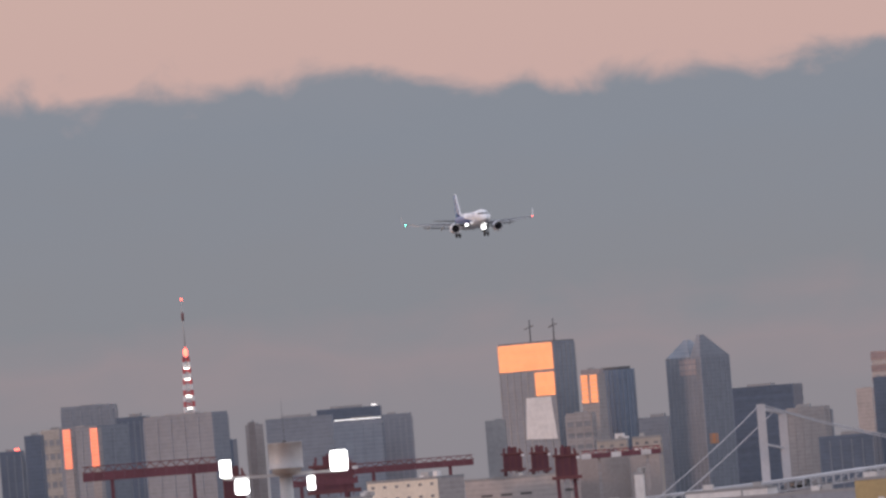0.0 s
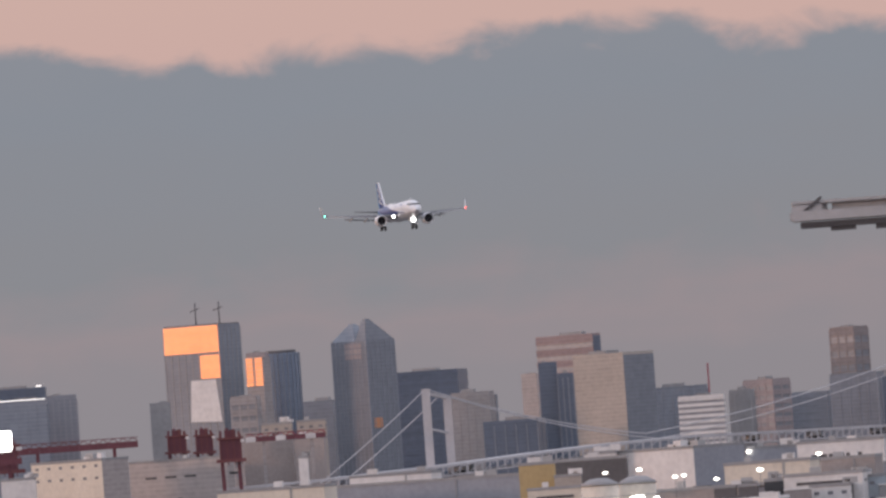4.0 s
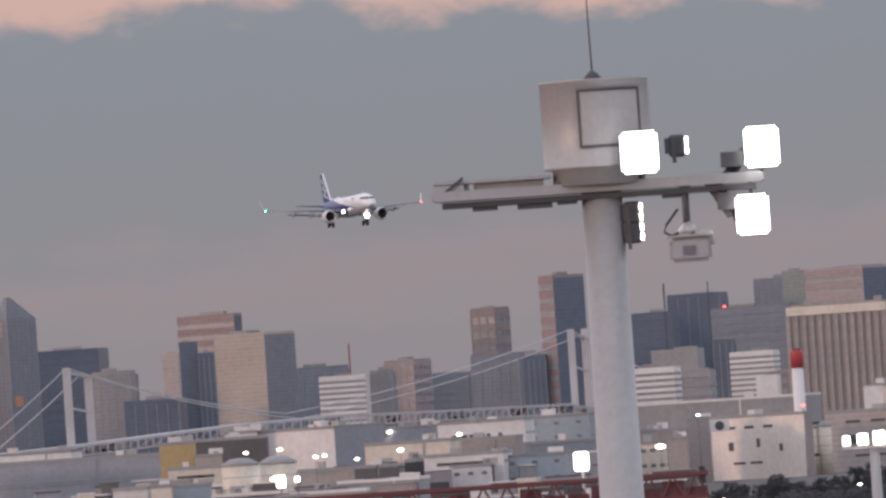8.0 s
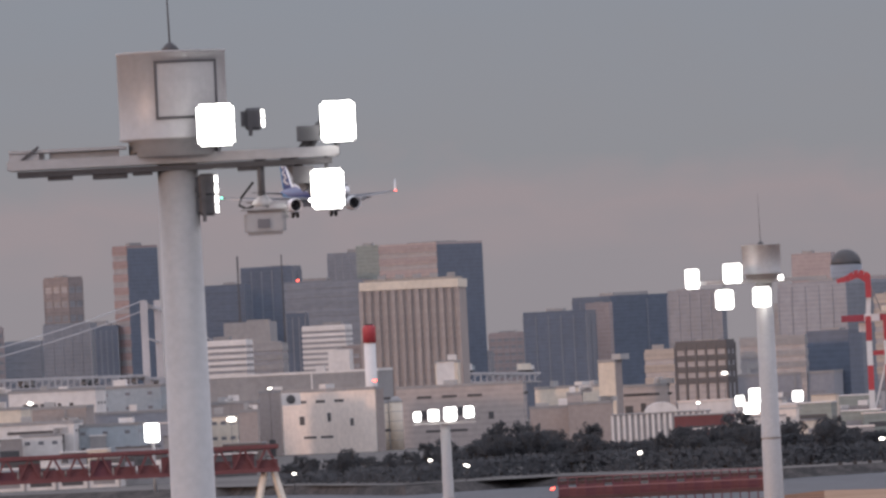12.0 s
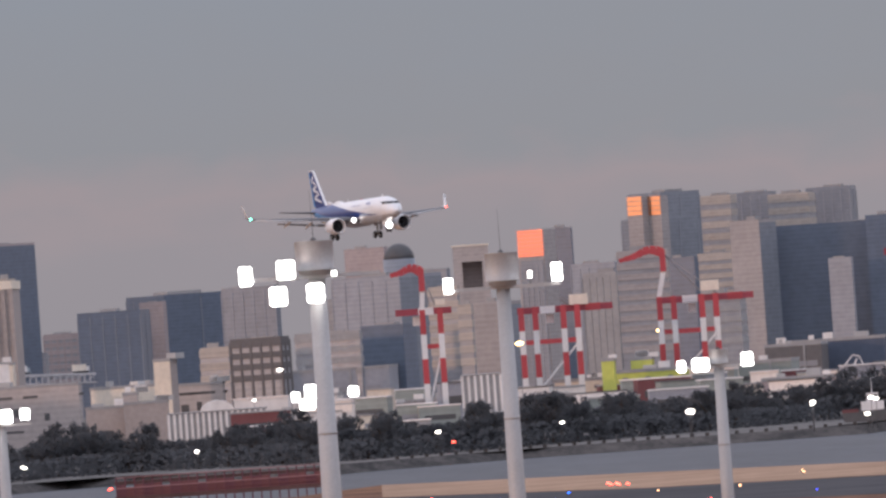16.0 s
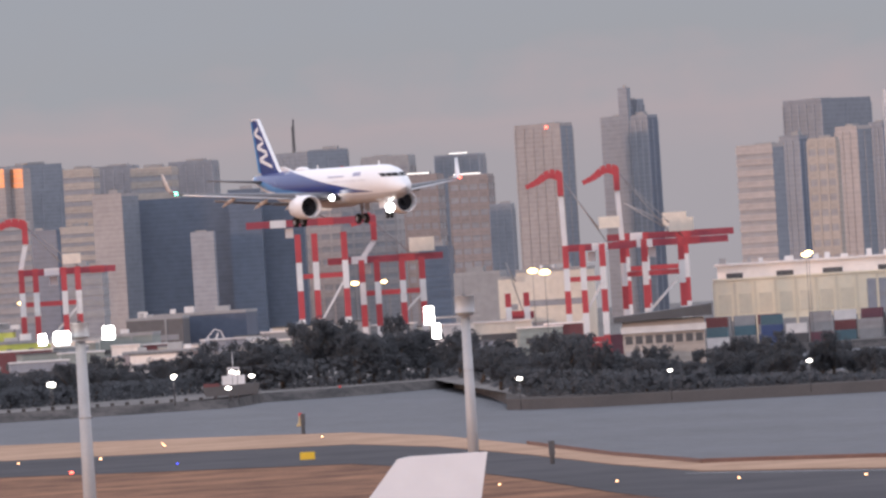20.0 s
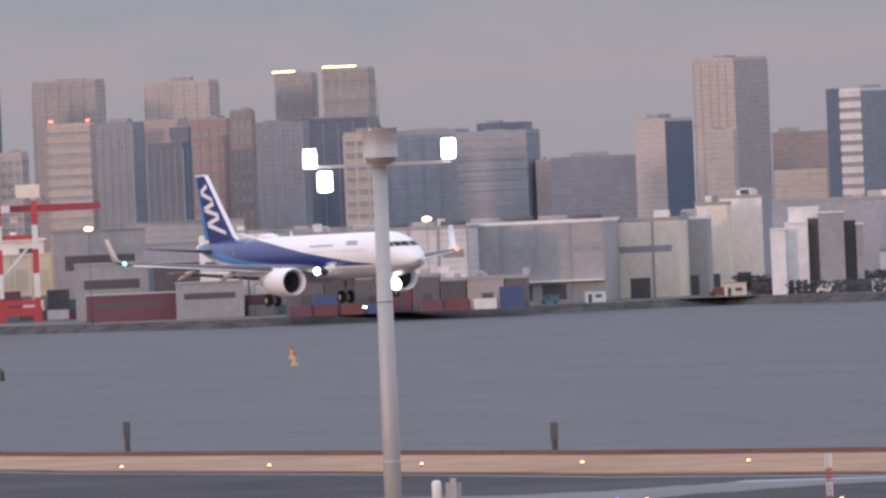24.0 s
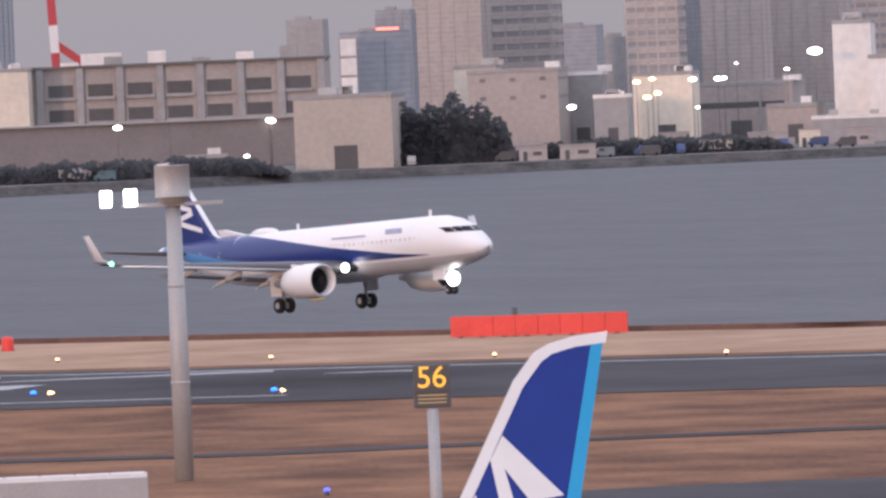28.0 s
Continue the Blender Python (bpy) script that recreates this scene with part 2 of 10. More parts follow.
def water_material():
    m = bpy.data.materials.new("sea_water")
    m.use_nodes = True
    n, k = m.node_tree.nodes, m.node_tree.links
    b = n["Principled BSDF"]
    b.inputs["Base Color"].default_value = (0.088, 0.102, 0.122, 1)
    b.inputs["Roughness"].default_value = 0.5
    b.inputs["Specular IOR Level"].default_value = 0.05
    co = n.new("ShaderNodeTexCoord")
    heights = None
    for size, weight in ((0.9, 0.8), (4.5, 1.1), (26.0, 0.95)):
        mp = n.new("ShaderNodeMapping")
        mp.inputs["Rotation"].default_value = (0, 0, radians(25))
        mp.inputs["Scale"].default_value = (1.0 / size, 0.35 / size, 1)
        k.new(co.outputs["Object"], mp.inputs["Vector"])
        t = n.new("ShaderNodeTexNoise")
        t.inputs["Scale"].default_value, t.inputs["Detail"].default_value = 1, 3
        k.new(mp.outputs[0], t.inputs["Vector"])
        s = n.new("ShaderNodeMath")
        s.operation = "MULTIPLY_ADD"
        k.new(t.outputs["Fac"], s.inputs[0])
        s.inputs[1].default_value = weight
        if heights is None:
            s.inputs[2].default_value = 0
        else:
            k.new(heights, s.inputs[2])
        heights = s.outputs[0]
    tone = n.new("ShaderNodeMapRange")
    k.new(heights, tone.inputs["Value"])
    tone.inputs["From Min"].default_value, tone.inputs["From Max"].default_value = 1.0, 1.9
    tone.inputs["To Min"].default_value, tone.inputs["To Max"].default_value = 0.72, 1.35
    shade = n.new("ShaderNodeVectorMath")
    shade.operation = "SCALE"
    shade.inputs[0].default_value = (0.078, 0.083, 0.092)
    k.new(tone.outputs[0], shade.inputs["Scale"])
    k.new(shade.outputs[0], b.inputs["Base Color"])
    bump = n.new("ShaderNodeBump")
    bump.inputs["Strength"].default_value, bump.inputs["Distance"].default_value = 0.6, 0.5
    k.new(heights, bump.inputs["Height"])
    k.new(bump.outputs[0], b.inputs["Normal"])
    return m


def ground_material(name, low, high, grain, stain, rough=0.95):
    """Two soil or grass tones in patches, with fine grain."""
    m = bpy.data.materials.new(name)
    m.use_nodes = True
    n, k = m.node_tree.nodes, m.node_tree.links
    b = n["Principled BSDF"]
    b.inputs["Roughness"].default_value = rough
    b.inputs["Specular IOR Level"].default_value = 0.15
    co = n.new("ShaderNodeTexCoord")
    mp = n.new("ShaderNodeMapping")
    mp.inputs["Rotation"].default_value = (0, 0, radians(-62))
    mp.inputs["Scale"].default_value = (0.55, 0.8, 1)
    k.new(co.outputs["Object"], mp.inputs["Vector"])
    broad, fine = n.new("ShaderNodeTexNoise"), n.new("ShaderNodeTexNoise")
    broad.inputs["Scale"].default_value, broad.inputs["Detail"].default_value = 1 / stain, 5
    fine.inputs["Scale"].default_value, fine.inputs["Detail"].default_value = 1 / grain, 3
    k.new(mp.outputs[0], broad.inputs["Vector"])
    k.new(co.outputs["Object"], fine.inputs["Vector"])
    s = n.new("ShaderNodeMath")
    s.operation = "MULTIPLY_ADD"
    k.new(fine.outputs["Fac"], s.inputs[0])
    s.inputs[1].default_value = 0.5
    k.new(broad.outputs["Fac"], s.inputs[2])
    thin = n.new("ShaderNodeTexNoise")
    lay = n.new("ShaderNodeMapping")
    lay.inputs["Rotation"].default_value = (0, 0, radians(-62))
    lay.inputs["Scale"].default_value = (0.5, 0.32, 1)
    k.new(co.outputs["Object"], lay.inputs["Vector"])
    k.new(lay.outputs[0], thin.inputs["Vector"])
    thin.inputs["Scale"].default_value, thin.inputs["Detail"].default_value = 6 / stain, 5
    s3 = n.new("ShaderNodeMath")
    s3.operation = "MULTIPLY_ADD"
    k.new(thin.outputs["Fac"], s3.inputs[0])
    s3.inputs[1].default_value = 0.7
    k.new(s.outputs[0], s3.inputs[2])
    s4 = n.new("ShaderNodeMath")
    s4.operation = "SUBTRACT"
    k.new(s3.outputs[0], s4.inputs[0])
    s4.inputs[1].default_value = 0.35
    ramp = n.new("ShaderNodeValToRGB")
    k.new(s4.outputs[0], ramp.inputs["Fac"])
    ramp.color_ramp.elements[0].position, ramp.color_ramp.elements[0].color = 0.55, (*low, 1)
    ramp.color_ramp.elements[1].position, ramp.color_ramp.elements[1].color = 0.95, (*high, 1)
    k.new(ramp.outputs[0], b.inputs["Base Color"])
    return m


water_mat = water_material()
dry_grass = ground_material("dry_winter_grass", (0.098, 0.045, 0.027), (0.288, 0.145, 0.080), 0.5, 18)
pale_grass = ground_material("pale_dry_grass", (0.30, 0.190, 0.122), (0.44, 0.288, 0.195), 0.5, 14)
asphalt = ground_material("runway_asphalt", (0.036, 0.035, 0.040), (0.066, 0.063, 0.069), 0.3, 25, 0.85)
concrete_pad = ground_material("worn_concrete", (0.20, 0.195, 0.19), (0.30, 0.29, 0.285), 0.4, 12, 0.85)
port_ground = ground_material("port_ground", (0.11, 0.105, 0.10), (0.20, 0.185, 0.175), 0.6, 20)
rubble = ground_material("dark_rubble_bank", (0.045, 0.043, 0.043), (0.11, 0.10, 0.095), 0.4, 4)
red_paving = ground_material("reddish_paving", (0.095, 0.056, 0.052), (0.17, 0.092, 0.086), 0.4, 20)

# ---- mesh helpers ----


def part(name, bm, material, parent=None, label=""):
    """Links a bmesh (or a ready mesh) as one object, under a thing or a part."""
    if isinstance(bm, bpy.types.Mesh):
        me = bm
    else:
        me = bpy.data.meshes.new(name)
        bm.to_mesh(me)
        bm.free()
    if material is not None and not me.materials:
        me.materials.append(material)
    ob = new(name, me)
    if parent is not None:
        ob.parent = parent
    if label:
        ob["label"] = label
    return ob


def thing(name, m, label, category, group="", kind=""):
    ob = new(name)
    ob.empty_display_size = 0.1
    ob.matrix_world = m
    return tagged(ob, label, category, group, kind)


def box(bm, x0, x1, y0, y1, z0, z1):
    v = [bm.verts.new((x, y, z)) for z in (z0, z1) for x, y in ((x0, y0), (x1, y0), (x1, y1), (x0, y1))]
    for f in ((3, 2, 1, 0), (4, 5, 6, 7), (0, 1, 5, 4), (1, 2, 6, 5), (2, 3, 7, 6), (3, 0, 4, 7)):
        bm.faces.new([v[i] for i in f])
    return v


def boxes(*specs):
    bm = bmesh.new()
    for s in specs:
        box(bm, *s)
    return bm


def rim(bm, x0, x1, y0, y1, z0, z1, t):
    """A closed frame round a rectangle, standing t proud of it."""
    loops = []
    for d, z in ((0, z0), (t, z0), (t, z1), (0, z1)):
        loops.append([bm.verts.new((x, y, z)) for x, y in ((x0 - d, y0 - d), (x1 + d, y0 - d), (x1 + d, y1 + d), (x0 - d, y1 + d))])
    for k in range(4):
        a, b = loops[k], loops[(k + 1) % 4]
        for i in range(4):
            bm.faces.new((a[i], a[(i + 1) % 4], b[(i + 1) % 4], b[i]))


def lathe(bm, profile, seg=20, cx=0, cy=0, cap=True):
    rings = []
    for r, z in profile:
        rings.append([bm.verts.new((cx + r * math.cos(2 * math.pi * i / seg), cy + r * math.sin(2 * math.pi * i / seg), z)) for i in range(seg)])
    for a, b in zip(rings, rings[1:]):
        for i in range(seg):
            f = bm.faces.new((a[i], a[(i + 1) % seg], b[(i + 1) % seg], b[i]))
            f.smooth = True
    if cap:
        bm.faces.new(list(reversed(rings[0])))
        bm.faces.new(rings[-1])


def beam(bm, a, b, w, h=None):
    """A rectangular bar from a to b."""
    a, b = Vector(a), Vector(b)
    h = h or w
    d = (b - a).normalized()
    s = d.cross(Vector((0, 0, 1)))
    s = (s if s.length > 1e-3 else Vector((1, 0, 0))).normalized()
    u = s.cross(d)
    v = [bm.verts.new(p + s * i * w / 2 + u * j * h / 2) for p in (a, b) for i, j in ((-1, -1), (1, -1), (1, 1), (-1, 1))]
    for f in ((3, 2, 1, 0), (4, 5, 6, 7), (0, 1, 5, 4), (1, 2, 6, 5), (2, 3, 7, 6), (3, 0, 4, 7)):
        bm.faces.new([v[i] for i in f])


def tube(bm, a, b, r0, r1=None, seg=10):
    a, b = Vector(a), Vector(b)
    r1 = r0 if r1 is None else r1
    d = (b - a).normalized()
    s = d.cross(Vector((0, 0, 1)))
    s = (s if s.length > 1e-3 else Vector((1, 0, 0))).normalized()
    u = s.cross(d)
    rings = [[bm.verts.new(p + (s * math.cos(2 * math.pi * i / seg) + u * math.sin(2 * math.pi * i / seg)) * r) for i in range(seg)] for p, r in ((a, r0), (b, r1))]
    for i in range(seg):
        bm.faces.new((rings[0][i], rings[0][(i + 1) % seg], rings[1][(i + 1) % seg], rings[1][i])).smooth = True
    bm.faces.new(list(reversed(rings[0])))
    bm.faces.new(rings[1])


def sweep(bm, pts, w, h, seg=4):
    """One unbroken bar through a row of points; seg 4 gives a rectangle, more a round cable."""
    rings = []
    for i, p in enumerate(pts):
        d = (Vector(pts[min(i + 1, len(pts) - 1)]) - Vector(pts[max(i - 1, 0)])).normalized()
        side = d.cross(Vector((0, 0, 1))).normalized()
        up = side.cross(d)
        k = 1.4142 if seg == 4 else 1.0
        rings.append([bm.verts.new(Vector(p) + side * math.cos(2 * math.pi * (j + 0.5) / seg) * w / 2 * k + up * math.sin(2 * math.pi * (j + 0.5) / seg) * h / 2 * k) for j in range(seg)])
    for a, b in zip(rings, rings[1:]):
        for j in range(seg):
            bm.faces.new((a[j], a[(j + 1) % seg], b[(j + 1) % seg], b[j]))
    bm.faces.new(list(reversed(rings[0])))
    bm.faces.new(rings[-1])
    bmesh.ops.recalc_face_normals(bm, faces=bm.faces)


def polar(az, r, z=0.0):
    return Vector((r * math.sin(radians(az)), r * math.cos(radians(az)), z))


def dense(line, step=0.5):
    """A shoreline or edge given by bearings and distances, filled in at even bearings."""
    az = np.arange(line[0][0], line[-1][0] + 1e-6, step)
    return [(a, float(np.interp(a, [p[0] for p in line], [p[1] for p in line]))) for a in az]


def strip(name, inner, outer, z, material, label, category, step=0.5, kind="structure"):
    """A level sheet between two lines."""
    bm = bmesh.new()
    a, b = dense(inner, step), dense(outer, step)
    va = [bm.verts.new(polar(*p, z)) for p in a]
    vb = [bm.verts.new(polar(*p, z)) for p in b]
    for i in range(min(len(va), len(vb)) - 1):
        bm.faces.new((va[i], va[i + 1], vb[i + 1], vb[i]))
    bmesh.ops.recalc_face_normals(bm, faces=bm.faces)
    if bm.faces[:] and bm.faces[0].normal.z < 0:
        bmesh.ops.reverse_faces(bm, faces=bm.faces)
    return tagged(part(name, bm, material), label, category, "", kind)


def slope(name, top, z0, z1, run, material, label, step=0.5):
    """A sloping bank along a line; run is how far its foot lies out from its head."""
    bm = bmesh.new()
    a = dense(top, step)
    va = [bm.verts.new(polar(az, r, z1)) for az, r in a]
    vb = [bm.verts.new(polar(az, r + run, z0)) for az, r in a]
    for i in range(len(a) - 1):
        bm.faces.new((va[i], va[i + 1], vb[i + 1], vb[i]))
    return tagged(part(name, bm, material), label, "embankment", "", "structure")


# ---- ground and water ----
NEAR_BANK = ((-8, 2000), (4, 1790), (6.8, 1690), (8.1, 1655), (8.25, 1740), (9, 1703), (11.2, 1610), (12.2, 1560), (13.8, 1190), (14.8, 1163), (17, 1070), (20.1, 979), (22.4, 933), (26, 897), (30.8, 843), (40, 790))
RUNWAY_FAR = ((-8, 1900), (8, 1610), (10, 1500), (12.2, 1450), (13.8, 1140), (14.8, 1105), (17, 1000), (20.1, 905), (22.4, 861), (26.3, 807), (30.8, 774), (40, 720))
RUNWAY_NEAR = ((-8, 1700), (8, 1440), (10.6, 1345), (12.2, 1300), (13.8, 1000), (17, 860), (20, 785), (22, 755), (26, 724), (30.8, 700), (40, 655))
FAR_BANK = ((-8, 2500), (3, 2300), (5.1, 2235), (5.59, 2180), (6.12, 2090), (6.70, 2130), (7.09, 2125), (8.18, 2050), (8.35, 2070), (9.33, 2108), (10.47, 2116), (11.38, 2125), (11.44, 2185), (11.97, 2194), (12.60, 2240), (12.75, 2120), (12.90, 1930), (13.02, 1850), (13.5, 1830), (13.9, 1830), (14.0, 2560), (15.4, 2540), (17.9, 2400), (20.8, 2450), (22, 2370), (24, 2190), (26, 2050), (28, 2100), (31, 2126), (40, 2150))
TREE_LINE = ((-8, 2500), (3, 2320), (5.1, 2260), (5.59, 2200), (6.12, 2115), (6.69, 2155), (7.09, 2160), (8.18, 2085), (9.33, 2123), (10.47, 2187), (11.29, 2243), (11.33, 2225), (11.98, 2215), (12.60, 2262), (12.75, 2130), (12.90, 1935), (13.02, 1845), (13.5, 1808), (15.4, 1784), (20, 2450), (20.8, 2450), (22, 2370), (24, 2190), (26, 2050))
FAR_OUT = ((-8, 6000), (40, 6000))

bm = bmesh.new()
box(bm, -6000, 7000, -3000, 7500, -14, -9)
tagged(part("ground", bm, port_ground), "sea bed and land under the bay", "ground", "", "structure")
strip("water", ((-8, 700), (40, 700)), FAR_OUT, -2.0, water_mat, "choppy grey-blue sea water of the bay", "water")
bm = bmesh.new()
near_line = dense(NEAR_BANK)
ring = [bm.verts.new(polar(*p)) for p in near_line] + [bm.verts.new((1500, -1500, 0)), bm.verts.new((-1500, -1500, 0))]
bm.faces.new(list(reversed(ring)))
bmesh.ops.recalc_face_normals(bm, faces=bm.faces)
if bm.faces[:][0].normal.z < 0:
    bmesh.ops.reverse_faces(bm, faces=bm.faces)
tagged(part("airfield_ground", bm, dry_grass), "brown dry winter grass of the airfield", "grass", "", "structure")
strip("far_land", FAR_BANK, FAR_OUT, 0.0, port_ground, "grey reclaimed port land across the water", "ground")


def shifted(line, d):
    return [(a, r + d) for a, r in line]


slope("sea_wall", NEAR_BANK, -2.6, 0.0, 5, rubble, "dark rubble sea wall along the airfield")
slope("far_bank", FAR_BANK, -2.6, 0.0, -9, rubble, "dark rubble bank of the port across the water", 0.1)
strip("grass_strip", [p for p in dense(shifted(RUNWAY_FAR, 6)) if p[0] > 8.2], [p for p in dense(shifted(NEAR_BANK, -3)) if p[0] > 8.2], 0.03, pale_grass, "pale dry grass strip between runway and sea", "grass")
strip("runway", RUNWAY_NEAR, RUNWAY_FAR, 0.05, asphalt, "dark asphalt runway with worn shoulders", "runway")
strip("taxiway", ((20, 440), (40, 440)), ((20, 545), (26, 545), (29.8, 556), (40, 556)), 0.05, asphalt, "dark asphalt taxiway beside the apron", "taxiway")
strip("service_road", ((20, 655), (27.2, 622), (30.5, 624), (40, 624)), ((20, 661), (27.2, 627), (30.5, 629), (40, 630)), 0.05, asphalt, "narrow dark service road through the grass", "road")
strip("apron", ((-8, 40), (40, 40)), ((-8, 330), (40, 330)), 0.03, concrete_pad, "worn concrete apron below the terminal", "apron")


def painted_line(line, d, width, a0, a1, label):
    pts = [p for p in dense(line, 0.1) if a0 <= p[0] <= a1]
    bm = bmesh.new()
    va = [bm.verts.new(polar(a, r + d, 0.075)) for a, r in pts]
    vb = [bm.verts.new(polar(a, r + d + width, 0.075)) for a, r in pts]
    for i in range(len(pts) - 1):
        bm.faces.new((va[i], vb[i], vb[i + 1], va[i + 1]))
    bmesh.ops.recalc_face_normals(bm, faces=bm.faces)
    return tagged(part("runway_marking", bm, surface("worn_white_marking", (0.42, 0.42, 0.42), 0.85, 0, 0.4, 5, 0.3)), label, "marking", "", "structure")


painted_line(RUNWAY_FAR, -9, 1.5, 13.8, 33, "worn white runway edge line")
painted_line(RUNWAY_NEAR, 12, 1.5, 24.0, 27.6, "worn white runway edge line")


parapet_brown = surface("red_brown_kerb", (0.165, 0.098, 0.080), 0.9, 0, 0.6, 9, 0.25)
slope("sea_parapet", [p for p in dense(shifted(NEAR_BANK, -2.6)) if p[0] > 12.9], 0.0, 0.5, 0, parapet_brown, "low red-brown parapet along the sea wall")
strip("parapet_top", [p for p in shifted(NEAR_BANK, -2.6) if p[0] > 13.7], [p for p in shifted(NEAR_BANK, -1.6) if p[0] > 13.7], 0.5, parapet_brown, "flat top of the low sea-wall parapet", "wall")
worn_white = surface("rubbed_white_paint", (0.36, 0.36, 0.37), 0.85, 0, 0.4, 6, 0.35)


def worn_streak(p, q, w0, w1):
    """A rubbed painted streak on the runway, wider at one end."""
    p, q = Vector(p), Vector(q)
    side = Vector((-(q - p).y, (q - p).x)).normalized()
    bm = bmesh.new()
    n = 8
    r = random.Random(int(p.x * 7 + q.y))
    a = [bm.verts.new((*(p.lerp(q, i / n) + side * (w0 + (w1 - w0) * i / n) * r.uniform(0.35, 0.65)), 0.08)) for i in range(n + 1)]
    b = [bm.verts.new((*(p.lerp(q, i / n) - side * (w0 + (w1 - w0) * i / n) * r.uniform(0.35, 0.65)), 0.08)) for i in range(n + 1)]
    for i in range(n):
        bm.faces.new((a[i], a[i + 1], b[i + 1], b[i]))
    bmesh.ops.recalc_face_normals(bm, faces=bm.faces)
    tagged(part("runway_marking", bm, worn_white), "rubbed white paint streak on the runway", "marking", "", "structure")


for p, q, w0, w1 in (((325.40, 709.45), (340.01, 693.06), 2, 9), ((341.38, 708.98), (363.30, 697.01), 1, 5), ((361.52, 685.08), (367.65, 679.10), 1, 4), ((327.68, 746.44), (334.83, 726.70), 1, 2), ((311.68, 765.04), (320.33, 755.47), 2, 4), ((328.42, 747.32), (334.42, 729.37), 1, 2), ((307.63, 809.56), (326.48, 793.54), 6, 2)):
    worn_streak(p, q, w0, w1)


pale_concrete = surface("pale_worn_concrete", (0.165, 0.16, 0.168), 0.85, 0, 0.5, 7, 0.25)


def pale_strip(points):
    """A pale worn band across the dark paving; each point has its place and width."""
    bm = bmesh.new()
    a, b = [], []
    rnd = random.Random(8)
    for (p, w), (q, w1) in zip(points, points[1:]):
        p, q = Vector(p), Vector(q)
        for i in range(6):
            c = p.lerp(q, i / 6)
            side = Vector((c.x, c.y)).normalized()
            half = (w + (w1 - w) * i / 6) / 2
            a.append(bm.verts.new((*(c + side * half * rnd.uniform(0.86, 1.14)), 0.078)))
            b.append(bm.verts.new((*(c - side * half * rnd.uniform(0.86, 1.14)), 0.078)))
    for i in range(len(a) - 1):
        bm.faces.new((a[i], a[i + 1], b[i + 1], b[i]))
    bmesh.ops.recalc_face_normals(bm, faces=bm.faces)
    tagged(part("paving_strip", bm, pale_concrete), "pale worn concrete strip across the dark runway paving", "paving", "", "structure")


pale_strip((((269.51, 824.82), 3), ((281.33, 795.01), 22), ((287.57, 788.45), 34), ((300.13, 794.75), 26), ((311.49, 797.33), 18), ((319.27, 790.69), 12), ((322.69, 794.62), 9), ((329.68, 786.17), 4)))
pale_strip((((308.85, 760.65), 2), ((314.08, 757.47), 5), ((320.60, 756.77), 3)))

# ---- buildings ----


def facade_meshes(a, b, step):
    """Shared pieces for one building's fronts: a spandrel ring and a slim upright."""
    bm = bmesh.new()
    rim(bm, -a, 0, 0, b, 0, step * 0.55, 0.18)
    ring = bpy.data.meshes.new("spandrel")
    bm.to_mesh(ring)
    bm.free()
    return ring


def upright_mesh(h, w, d):
    bm = bmesh.new()
    box(bm, -w / 2, w / 2, -d, 0.02, 0, h)
    me = bpy.data.meshes.new("pier")
    bm.to_mesh(me)
    bm.free()
    return me


def roof_plant(parent, a, b, h, rnd, mat):
    """Parapet and plant rooms on a flat roof."""
    bm = bmesh.new()
    rim(bm, -a + 0.3, -0.3, 0.3, b - 0.3, h, h + 0.9, 0.3)
    part("parapet", bm, mat, parent)
    w, d = a * rnd.uniform(0.25, 0.5), b * rnd.uniform(0.3, 0.5)
    x, y = -a * rnd.uniform(0.55, 0.9) + 0.5, b * 0.3
    part("plant_room", boxes((x, x + w, y, y + d, h, h + rnd.uniform(1.2, 2.4))), grey, parent)


def skyscraper(x, y, a, b, h, rz, style, mat, look_words, side=None):
    rnd = random.Random(int(x * 31 + y * 7 + h * 13))
    t = thing("office_tower", pose(x, y, 0, 0, 0, rz), look_words + (" tower with window bands on the skyline" if style == "band" else " tower with slim uprights on the skyline" if style == "fins" else " tower with a grid of windows on the skyline" if style == "grid" else " tower block on the city skyline"), "tower", "skyline towers")
    z0 = 14.0
    body = facade_glass if style in ("band", "grid") and mat not in (navy, slate) else mat
    part("wall", boxes((-a, 0, 0, b, 0, h)), body, t)
    # side wall in another tone; mostly the right face's shade painted in
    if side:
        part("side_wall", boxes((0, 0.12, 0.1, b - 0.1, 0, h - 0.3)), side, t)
    part("roof", boxes((-a + 0.25, -0.25, 0.25, b - 0.25, h, h + 0.25)), roof_felt, t)
    roof_plant(t, a, b, h, rnd, mat)
    if style in ("band", "grid"):
        n = max(3, min(16, int((h - z0) / 2.1))) if mat is white else max(3, min(12 if style == "band" else 9, int((h - z0) / 3.3)))
        step = (h - z0) / n
        me = facade_meshes(a, 0.0 if side else b, step)
        for i in range(n):
            part("spandrel", me, mat, t).location = (0, 0, h - step * (i + 0.55))
    if style in ("fins", "grid"):
        n = max(3, min(5, int(a / (2.4 if style == "fins" else 3.2))))
        me = upright_mesh(h - 1.0 if style == "fins" else h, 0.45 if style == "fins" else 0.8, 0.24)
        for i in range(n + 1):
            ob = part("pier", me, mat if style == "grid" else slate if mat is navy else pale_slate if mat is slate else mat, t)
            ob.location = (-a * i / n, 0, 0)
        m = 2
        for i in range(m + 1):
            ob = part("pier", me, mat if style == "grid" else slate if mat is navy else pale_slate if mat is slate else mat, t)
            ob.location, ob.rotation_euler = (0, b * i / m, 0), (0, 0, radians(90))
    return t


WINDOW = {}


